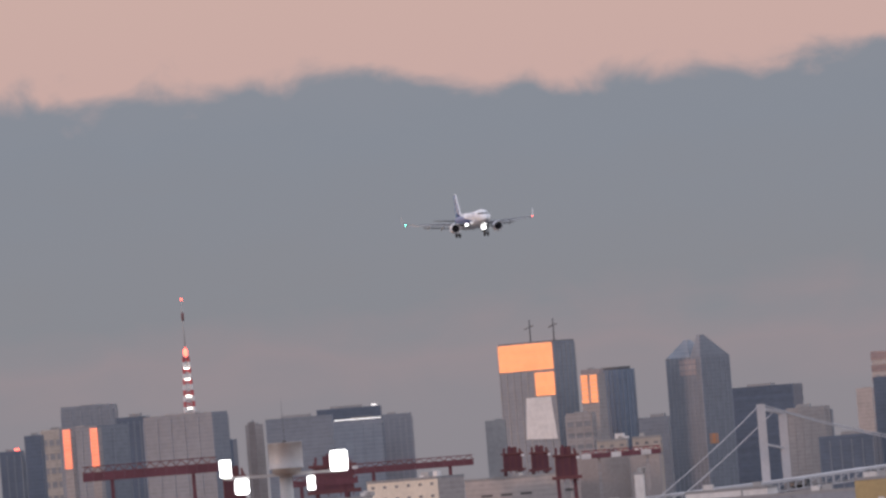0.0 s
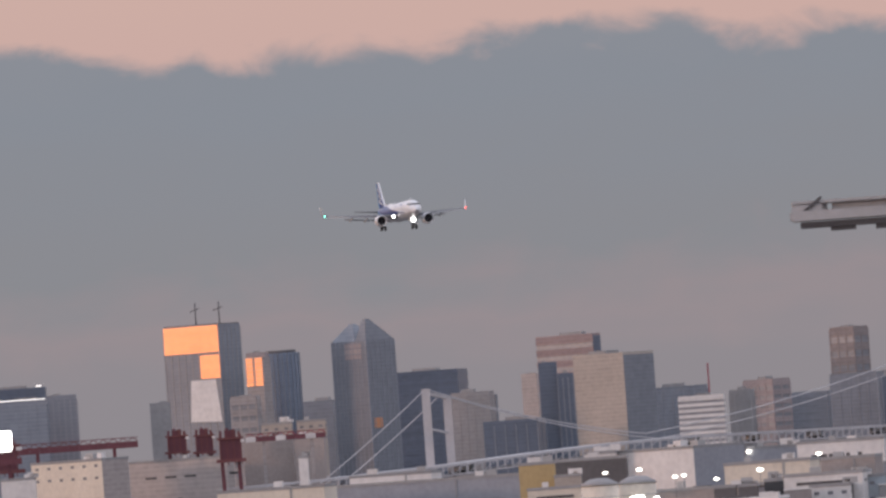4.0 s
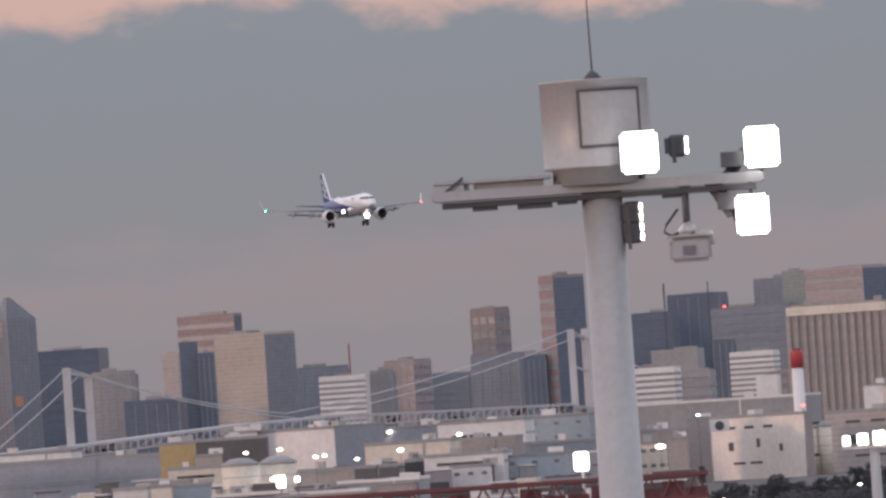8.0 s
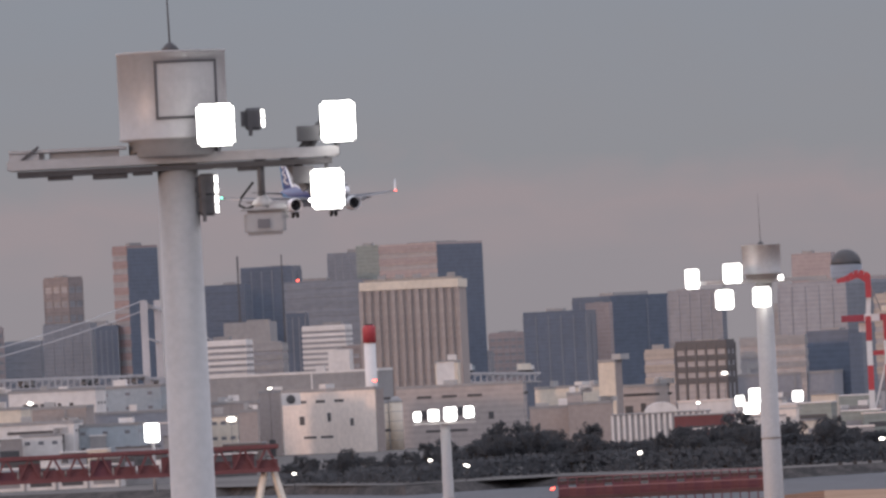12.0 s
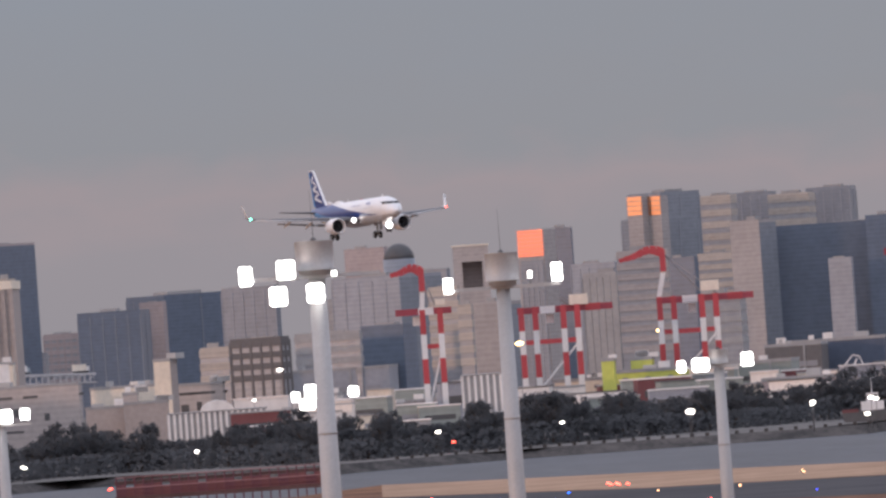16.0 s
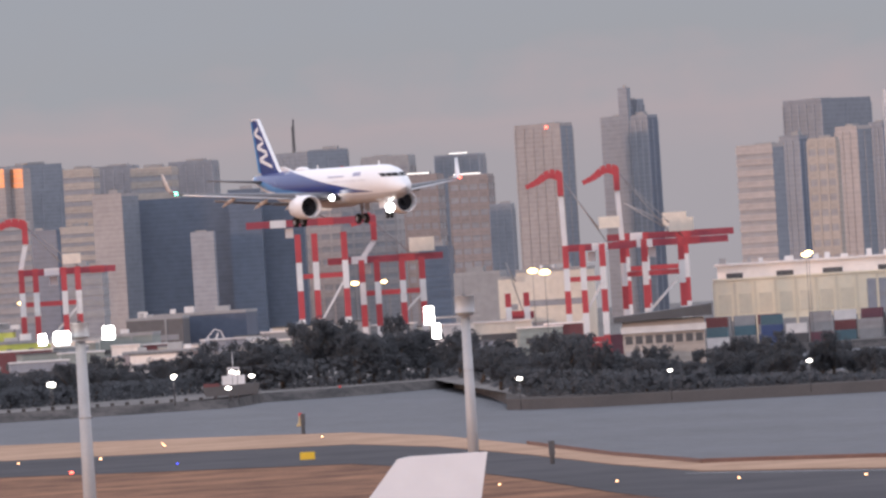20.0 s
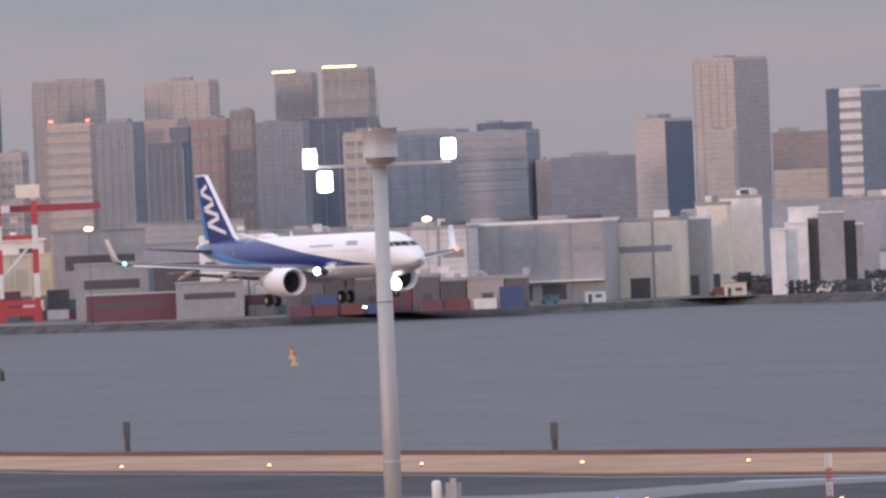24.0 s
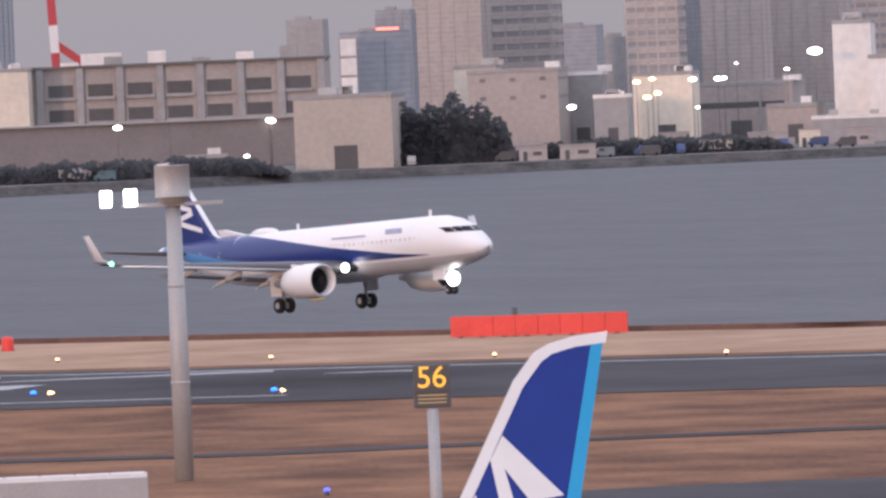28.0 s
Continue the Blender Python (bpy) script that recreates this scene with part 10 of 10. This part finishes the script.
boat = motor_boat((871.65, 1954.56))
BUOYS = ((578.84, 1750.78), (553.16, 1671.99), (455.99, 2154.52), (506.99, 961.71), (507.61, 962.81), (365.29, 1762.19))
for p in BUOYS:
    t_ = thing("buoy", pose(p[0], p[1], -2.0), "small pale orange buoy on the water", "buoy", "buoys")
    bm = bmesh.new()
    lathe(bm, ((0.7, -0.3), (0.8, 0.3), (0.35, 0.7), (0.3, 1.6), (0.1, 1.9)), 12)
    part("float", bm, ochre, t_)
    part("top_mark", boxes((-0.25, 0.25, -0.25, 0.25, 1.9, 2.4)), paint_orange, t_)


def red_gantry(p, w, z0, z1, legs):
    """Long red lattice girder on pale legs."""
    t = thing("gantry_girder", framed(p, facing(p)), "long faded red lattice girder on pale splayed legs", "gantry")
    for y in (0, 5):
        for z in (z0, z1):
            bm = bmesh.new()
            beam(bm, (0, y, z), (w, y, z), 0.8, 0.8)
            part("chord", bm, rust_red, t)
    n = int(w / (z1 - z0))
    for k in range(n):
        x = w * k / n
        for a, b in (((x, 0, z0), (x + w / n / 2, 0, z1)), ((x + w / n / 2, 0, z1), (x + w / n, 0, z0))):
            bm = bmesh.new()
            beam(bm, a, b, 0.45)
            part("diagonal", bm, rust_red, t)
    for k in range(n):
        part("side_plate", boxes((w * k / n + 0.2, w * (k + 1) / n - 0.2, 0.5, 0.7, z0 + 0.3, z0 + (z1 - z0) * (0.45 + 0.3 * (k % 3 == 1)))), rust_red if k % 4 else maroon, t)
    part("deck", boxes((0, w, 0.4, 4.6, z1 - 0.6, z1 - 0.2)), rust_red, t)
    for x in legs:
        for dx, y in ((-2.9, -1.5), (2.9, -1.5), (-2.9, 6.5), (2.9, 6.5)):
            bm = bmesh.new()
            beam(bm, (x + dx * 0.3, 2.5, z0), (x + dx, y, -3.2), 1.0)
            part("leg", bm, cream, t)


red_gantry((76.62, 2079.83, 6.51), 119.0, 4.75, 9.69, (51.9, 117.0, 7.4))
def crane_head(p, w, z0, z1, words="bulky maroon crane head behind the port buildings"):
    """Machinery end of a container crane: house, frame, walkways and two legs."""
    t = thing("container_crane", framed(p, facing(p)), words, "crane", "harbour cranes")
    h = z1 - z0
    bm = boxes((w * 0.08, w * 0.92, 0, 6, z0 + h * 0.15, z1 - h * 0.25))
    bmesh.ops.bevel(bm, geom=bm.edges[:], offset=0.3, segments=1, affect="EDGES")
    part("machine_house", bm, maroon, t)
    part("house_roof", boxes((0, w, -0.4, 6.4, z1 - h * 0.25, z1 - h * 0.18)), rust_red, t)
    for x, dx, up in ((0.14, 0.02, 0.02), (0.42, -0.02, 0.10), (0.60, 0.03, 0.06), (0.86, -0.03, -0.02)):
        bm = bmesh.new()
        beam(bm, (w * x, 1.0, z1 - h * 0.25), (w * (x + dx), 1.0, z1 + h * up), 0.8)
        part("frame_post", bm, maroon if x < 0.5 else rust_red, t)
    part("winch_house", boxes((w * 0.30, w * 0.72, 1.2, 5, z1 - h * 0.18, z1 + h * 0.04)), maroon, t)
    for k in range(4):
        part("walkway_post", boxes((w * (0.1 + k * 0.26), w * (0.1 + k * 0.26) + 0.35, -0.5, -0.2, z0, z1 - h * 0.1)), rust_red, t)
    part("walkway", boxes((-w * 0.06, w * 1.06, -0.8, 0, z0 + h * 0.08, z0 + h * 0.18)), rust_red, t)
    for x in (w * 0.15, w * 0.78):
        bm = bmesh.new()
        beam(bm, (x, 2.5, z0 + h * 0.2), (x + 0.6, 2.5, 0), 1.3, 1.3)
        part("leg", bm, maroon, t)
    part("lamp_bracket", boxes((w * 0.9, w * 1.02, -1.0, -0.6, z1 - h * 0.34, z1 - h * 0.26)), paint_white, t)
    return t


def flat_boom(p, w, z0, z1, striped=False, words="long flat maroon crane boom lying level above the roofs"):
    """Level boom with a lattice web and rail; striped ones change colour along their length."""
    t = thing("crane_boom", framed(p, facing(p)), words, "crane", "harbour cranes")
    n = max(4, int(w / 3.4))
    h = z1 - z0
    for k in range(n):
        x0, x1 = w * k / n, w * (k + 1) / n
        mat = maroon if not striped or k % 3 else pale_panels
        part("girder_section", boxes((x0, x1 - 0.05, 0, 3.0, z0, z0 + h * 0.62)), mat, t)
        bm = bmesh.new()
        beam(bm, (x0, 0.2, z0 + h * 0.6), ((x0 + x1) / 2, 0.2, z1), 0.3)
        beam(bm, ((x0 + x1) / 2, 0.2, z1), (x1, 0.2, z0 + h * 0.6), 0.3)
        part("lattice", bm, rust_red if not striped else shade_red, t)
    part("rail", boxes((0, w, 0.1, 0.4, z1 - 0.15, z1 + 0.15)), maroon, t)
    for x in (w * 0.2, w * 0.8):
        part("leg", boxes((x, x + 1.2, 1, 2.2, 0, z0)), maroon if not striped else taupe, t)
    return t


crane_head((14.49, 3499.97), 7.98, 33.51, 42.20)
crane_head((24.37, 3499.92), 7.29, 32.80, 41.89)
crane_head((31.89, 3439.85), 9.19, 28.89, 40.55)
crane_head((-51.84, 3419.61), 16.49, 30.13, 43.64)
crane_head((-81.69, 3399.02), 8.85, 29.09, 42.51)
flat_boom((-124.59, 3297.65), 44.86, 41.22, 46.07)
flat_boom((-39.90, 3479.77), 44.75, 37.45, 40.98)
flat_boom((-59.19, 3349.48), 24.67, 34.05, 37.27)
flat_boom((42.34, 3479.74), 27.99, 36.36, 39.11, True, "level crane girder striped in maroon and pale grey")
flat_boom((-100.70, 3148.39), 42.82, 26.82, 29.66)
low_block(1009.52, 1954.70, 9, 6, 3.2, facing((1009.52, 1954.70, 8.81)), "plain", rust_red, "dull red flat-roofed")


def roof_light(p, h, w=1.0, glow_mat=red_glow, words="red obstruction light on a tower roof"):
    t = thing("obstruction_light", pose(p[0], p[1], h + 0.25, 0, 0, facing(p)), words, "light", "roof lights")
    part("stem", boxes((-0.1, 0.1, -0.1, 0.1, 0, 0.9)), steel_dark, t)
    part("lamp", boxes((-w / 2, w / 2, -0.25, 0.25, 0.9, 1.3 if w > 5 else 1.6)), glow_mat, t)


roof_light((-189.8, 4297.8), 60.9, 2.0)
roof_light((-37.5, 4601.2), 71.3, 2.4, crown_glow, "pale lamps at the end of a tower roof")
roof_light((-42.1, 4251.4), 62.2, 20.0, crown_glow, "pale lit crown strip along a tower roof")
roof_light((392.4, 3781.7), 32.9, 0.8)
roof_light((425.5, 4385.4), 63.7, 1.0)
roof_light((847.2, 3604.8), 73.1, 1.2)
roof_light((936.6, 3372.9), 76.3, 1.6)
roof_light((938.2, 3373.0), 76.3, 1.4)
roof_light((941.0, 3375.5), 76.3, 1.6)
roof_light((993.1, 3254.9), 58.1, 1.4)
roof_light((1004.5, 3249.3), 58.1, 1.2)
roof_light((1363.9, 3291.6), 57.9, 3.0)
roof_light((1499.5, 3551.4), 80.0, 1.8)
roof_light((1328.9, 3131.7), 54.8, 1.6)
roof_light((1383.9, 3215.9), 57.0, 1.4)
roof_light((1440.6, 3476.3), 73.2, 1.4)
roof_light((1329.0, 3154.5), 55.8, 1.6)
roof_light((1285.4, 3023.1), 45.7, 1.8)
roof_light((1328.7, 3131.8), 54.8, 1.2)
roof_light((1315.2, 3030.9), 47.6, 1.2)
roof_light((1417.6, 3147.5), 53.9, 2.4)
roof_light((1401.5, 3158.0), 53.9, 3.5)
roof_light((1419.6, 3483.9), 73.2, 1.6)
roof_light((1281.4, 2383.4), 29.3, 6.0)
roof_light((1195.1, 3610.3), 77.6, 8.5, warm_glow, "row of warm lamps along a tower roof")
roof_light((1209.1, 3585.6), 78.4, 12.5, warm_glow, "row of warm lamps along a tower roof")
roof_light((885.2, 4006.4), 62.9, 11.0, crown_glow, "row of pale lamps along a tower crown")
roof_light((894.5, 3952.0), 61.0, 11.0, crown_glow, "row of pale lamps along a tower crown")
roof_light((990.7, 4392.7), 74.7, 8.0, crown_glow, "row of pale lamps along a tower crown")

# sign plate on the cream warehouse
t_ = thing("sign_plate", pose(*(280.92, 2962.71), 0, 0, 0, facing((280.92, 2962.71, 15.31)) - 7), "pale square sign plate with a dark round emblem", "sign")
part("plate", boxes((0, 5.73, -1.4, -1.0, 14.98, 18.68)), white, t_)
part("bracket", boxes((1.35, 4.38, -1.0, 8.0, 15.65, 16.66)), steel_grey, t_)
bm = bmesh.new()
lathe(bm, ((0.9, 0), (1.35, 0.05), (1.35, 0.15), (0.9, 0.2)), 16)
ring_ = part("emblem", bm, charcoal, t_, "plain dark ring")
ring_.location, ring_.rotation_euler = (2.86, -1.45, 16.83), (radians(90), 0, 0)


# ---- more of the quay ----
def silo_block(p, m, g):
    """Pale plant building of upright blocks with dark recesses; m is metres for one unit of its front."""
    t = thing("plant_building", framed(p, facing(p)), "white plant building of upright blocks with dark recesses", "building")
    # recess blocks are charcoal: shade between the uprights is in their colour
    for name, x0, x1, top, y, mat in (("tower_block", 0, 26, 92, 0, white), ("tower_block", 26, 66, 102, 3, white), ("stair_head", 33, 86, 128, 8, white), ("recess", 66, 85, 110, 5, charcoal), ("tower_block", 85, 129, 118, 2, grey), ("recess", 129, 150, 104, 5, charcoal), ("tower_block", 150, 162, 96, 3, grey)):
        part(name, boxes((x0 * m, x1 * m, y, 22, 0, g + top * m)), mat, t)
        if mat is not charcoal:
            part("roof_edge", boxes((x0 * m - 0.15, x1 * m + 0.15, y - 0.2, 22.2, g + top * m, g + top * m + 0.35)), white, t)
    for k in range(3):
        part("loading_door", boxes(((30 + 12 * k) * m, (38 + 12 * k) * m, 2.9, 3.05, 0, 3.4)), steel_dark, t)


silo_block((877.10, 2276.90, 8.64), 0.14, 2.9)


def roofed_hall(p, w, h):
    """Low hall with a dark overhanging roof over a white fascia."""
    t = thing("roofed_hall", framed(p, facing(p)), "low beige hall with a dark overhanging roof by the trees", "building")
    part("wall", boxes((0.6, w - 0.6, 0, 18, 0, h * 0.80)), beige, t)
    bm = bmesh.new()
    q = [(-1.2, h * 0.79), (w + 1.2, h * 0.83), (w + 1.2, h * 1.0), (-1.2, h * 0.87)]
    f = [bm.verts.new((x, -2.0, z)) for x, z in q]
    g = [bm.verts.new((x, 19.0, z)) for x, z in q]
    bm.faces.new(f)
    bm.faces.new(list(reversed(g)))
    for i in range(4):
        bm.faces.new((f[i], g[i], g[(i + 1) % 4], f[(i + 1) % 4]))
    bmesh.ops.recalc_face_normals(bm, faces=bm.faces)
    part("roof", bm, charcoal, t, "dark overhanging roof")
    part("fascia", boxes((0.2, w - 0.2, -0.6, 0, h * 0.62, h * 0.72)), white, t)
    for k in range(8):
        part("window", boxes((w * (0.06 + 0.115 * k), w * (0.06 + 0.115 * k) + w * 0.08, -0.05, 0.05, h * 0.46, h * 0.58)), charcoal, t)
    part("annex", boxes((w * 0.05, w * 0.5, -5, 0, 0, h * 0.36)), grey, t)


roofed_hall((488.17, 2021.90, 10.39), 18.26, 14.16)


def storage_silo(p, r, h, words="pale round storage silo beside the warehouse"):
    t = thing("storage_silo", framed(p, facing(p)), words, "silo", "storage silos")
    bm = bmesh.new()
    lathe(bm, ((r, 0), (r, h * 0.9)), 20)
    part("shell", bm, cream, t)
    bm = bmesh.new()
    lathe(bm, ((r * 1.04, h * 0.9), (r * 1.04, h * 0.92), (r * 0.5, h), (0.2, h * 1.01)), 20)
    part("cap", bm, grey, t)
    for k in range(4):
        bm = bmesh.new()
        lathe(bm, ((r * 1.002, h * (0.18 + 0.18 * k)), (r * 1.01, h * (0.18 + 0.18 * k) + 0.04), (r * 1.01, h * (0.18 + 0.18 * k) + 0.12), (r * 1.002, h * (0.18 + 0.18 * k) + 0.16)), 20, 0, 0, False)
        part("hoop", bm, grey, t)


for p, h in (((312.87, 2983.64, 0), 15.71), ((317.12, 2983.19, 0), 15.93)):
    storage_silo(p, 2.0, h)
for p, h in (((122.73, 2597.10, 14.93), 17.58), ((133.07, 2606.61, 14.24), 17.48)):
    storage_silo(p, 4.86, h, "squat white tank with a sloping cap")


def yard_van(x, y, turn, mat, words):
    t = thing("van", pose(x, y, 0, 0, 0, turn), words, "van", "parked vans")
    bm = bmesh.new()
    q = [(0, 0.35), (4.6, 0.35), (4.6, 2.2), (1.3, 2.2), (0.5, 1.3), (0, 1.1)]
    f = [bm.verts.new((u, 0, z)) for u, z in q]
    g = [bm.verts.new((u, 1.8, z)) for u, z in q]
    bm.faces.new(f)
    bm.faces.new(list(reversed(g)))
    for i in range(6):
        bm.faces.new((f[i], g[i], g[(i + 1) % 6], f[(i + 1) % 6]))
    bmesh.ops.recalc_face_normals(bm, faces=bm.faces)
    part("body", bm, mat, t)
    part("side_window", boxes((1.3, 2.4, -0.03, 1.83, 1.35, 1.95)), charcoal, t)
    for u in (0.9, 3.7):
        bm = bmesh.new()
        wheel(bm, 0.35, 0.25)
        part("wheel", bm, rubber, t).location = (u, 0.05, 0.35)


def site_cabin(x, y, turn, w, h, mat, words):
    t = thing("site_cabin", pose(x, y, 0, 0, 0, turn), words, "cabin", "quay cabins")
    part("wall", boxes((0, w, 0, 3.2, 0, h)), mat, t)
    part("roof", boxes((-0.15, w + 0.15, -0.15, 3.35, h, h + 0.18)), grey, t)
    part("door", boxes((w * 0.15, w * 0.15 + 0.9, -0.04, 0.02, 0, 2.0)), steel_dark, t)
    part("window", boxes((w * 0.5, w * 0.8, -0.04, 0.02, 1.1, 1.9)), charcoal, t)


rng2 = random.Random(21)
for k in range(34):
    a = 27.9 + 3.0 * (k + rng2.random()) / 34
    r = float(np.interp(a, [p[0] for p in FAR_BANK], [p[1] for p in FAR_BANK])) + rng2.uniform(14, 60)
    q = polar(a, r)
    if k % 3:
        m = rng2.choice((white, white, grey, box_blue, charcoal))
        yard_van(q.x, q.y, -a + rng2.choice((0, 0, 8, 90)), m, ("white" if m is white else "grey" if m is grey else "blue" if m is box_blue else "dark") + " delivery van parked on the quay")
    else:
        m = rng2.choice((white, cream, taupe))
        site_cabin(q.x, q.y, -a, rng2.uniform(4, 9), rng2.uniform(2.6, 4.5), m, ("white" if m is white else "cream" if m is cream else "brownish") + " flat-roofed cabin on the quay")
for k in range(22):
    a = 19.2 + 8.4 * (k + rng2.random()) / 22
    r = float(np.interp(a, [p[0] for p in FAR_BANK], [p[1] for p in FAR_BANK])) + rng2.uniform(10, 30)
    q = polar(a, r)
    if k % 2:
        m = rng2.choice((white, rust_red, charcoal, box_teal))
        yard_van(q.x, q.y, -a + rng2.choice((0, 5, -6)), m, ("white" if m is white else "dull red" if m is rust_red else "dark" if m is charcoal else "teal") + " delivery van parked on the quay")
    else:
        site_cabin(q.x, q.y, -a, rng2.uniform(4, 8), rng2.uniform(2.4, 3.4), white if k % 4 else cream, ("white" if k % 4 else "cream") + " flat-roofed cabin on the quay")

t_ = thing("stair_tower", framed((1262.10, 2375.54, 13.80), facing((1262.10, 2375.54, 13.80))), "slim stair tower with three stacked white panels", "tower")
part("wall", boxes((0, 4.87, 0.3, 6, 0, 28.86)), taupe, t_)
for k_ in range(3):
    part("panel", boxes((0.3, 4.57, 0, 0.35, 23.69 - k_ * 5.18, 28.25 - k_ * 5.18)), white, t_)


def ribbed_hall(p, w, h, arch):
    """Hall clad in upright pale ribs, some with a low arched gable."""
    t = thing("ribbed_hall", framed(p, facing(p)), "pale hall clad in upright white ribs behind the trees", "building", "ribbed halls")
    part("wall", boxes((0, w, 0, 20, 0, h)), grey, t)
    n = max(6, int(w / 1.5))
    me = upright_mesh(h, 0.7, 0.25)
    for i in range(n + 1):
        part("rib", me, white, t).location = (w * i / n, 0, 0)
    part("roof", boxes((-0.2, w + 0.2, -0.4, 20.2, h, h + 0.3)), grey, t)
    if arch:
        bm = bmesh.new()
        c, r = w * 0.5, w * 0.17
        pts = [(c + r * math.cos(math.pi * k / 12), h + 0.3 + r * 0.6 * math.sin(math.pi * k / 12)) for k in range(13)]
        f = [bm.verts.new((x, -0.3, z)) for x, z in pts]
        g = [bm.verts.new((x, 14, z)) for x, z in pts]
        bm.faces.new(f)
        bm.faces.new(list(reversed(g)))
        for i in range(13):
            bm.faces.new((f[i], g[i], g[(i + 1) % 13], f[(i + 1) % 13]))
        bmesh.ops.recalc_face_normals(bm, faces=bm.faces)
        part("arched_gable", bm, white, t)


ribbed_hall((333.18, 2598.73, 4.52), 25.9, 9.33, True)
ribbed_hall((400.61, 2528.46, 6.76), 9.86, 14.28, False)
t_ = thing("roof_tank", pose(335.1, 3029.5, 0, 0, 0, facing((335.1, 3029.5, 17.52))), "white cube-shaped tank house beside the warehouse roof", "tank")
part("body", boxes((0, 5.44, 0, 6, 0, 25.82)), white, t_)
part("cap", boxes((-0.3, 5.44 + 0.3, -0.3, 6.3, 25.82, 25.82 + 0.5)), grey, t_)


def work_boat(p, w):
    t = thing("work_boat", pose(p[0], p[1], 0.3, 0, 0, facing(p)), "dark-hulled work boat with a pale wheelhouse hauled out on the shore", "boat")
    bm = bmesh.new()
    q = [(0.6, -0.3), (w - 0.4, -0.3), (w, 2.2), (0, 1.8)]
    f = [bm.verts.new((x, 0, z)) for x, z in q]
    g = [bm.verts.new((x, 4, z)) for x, z in q]
    bm.faces.new(f)
    bm.faces.new(list(reversed(g)))
    for i in range(4):
        bm.faces.new((f[i], g[i], g[(i + 1) % 4], f[(i + 1) % 4]))
    bmesh.ops.recalc_face_normals(bm, faces=bm.faces)
    part("hull", bm, charcoal, t)
    part("deck_house", boxes((w * 0.35, w * 0.75, 0.6, 3.4, 2.0, 4.0)), paint_white, t)
    part("wheelhouse", boxes((w * 0.45, w * 0.66, 1.0, 3.0, 4.0, 5.8)), paint_white, t)
    part("wheelhouse_window", boxes((w * 0.47, w * 0.64, 0.95, 1.02, 4.8, 5.4)), charcoal, t)
    bm = bmesh.new()
    tube(bm, (w * 0.55, 2, 5.8), (w * 0.55, 2, 9.0), 0.10, 0.05, 6)
    part("mast", bm, paint_white, t)
    part("bulwark", boxes((0.2, w * 0.3, -0.02, 0.12, 1.8, 2.5)), rust_red, t)


work_boat((421.46, 2135.95), 12.5)


def bollards(a0, a1, step):
    """Short concrete stubs along the far quay's edge."""
    me = bpy.data.meshes.new("bollard")
    b = boxes((-0.4, 0.4, 0, 1.0, 0, 0.6))
    b.to_mesh(me)
    b.free()
    me.materials.append(rubble)
    a = a0
    while a < a1:
        r = float(np.interp(a, [p[0] for p in FAR_BANK], [p[1] for p in FAR_BANK])) + 2
        q = polar(a, r)
        t = thing("bollard", pose(q.x, q.y, 0, 0, 0, -a), "short concrete stub along the quay edge", "bollard", "quay bollards")
        part("stub", me, None, t)
        a += step


bollards(8.6, 11.4, 0.085)


def motions():
    walk(jet, [(row[0], jet_pose(*row)) for row in FLIGHT])
    rows = []
    for t in (0, 21, 22, 24, 25, 26, 26.5, 27, 28):
        p = TAXI_FROM + TAXI_WAY * 9.6 * (max(t, 21) - 26.5)
        rows.append((t, pose(p.x, p.y, 0, 0, 0, 122)))
    walk(taxi_jet, rows)


motions()
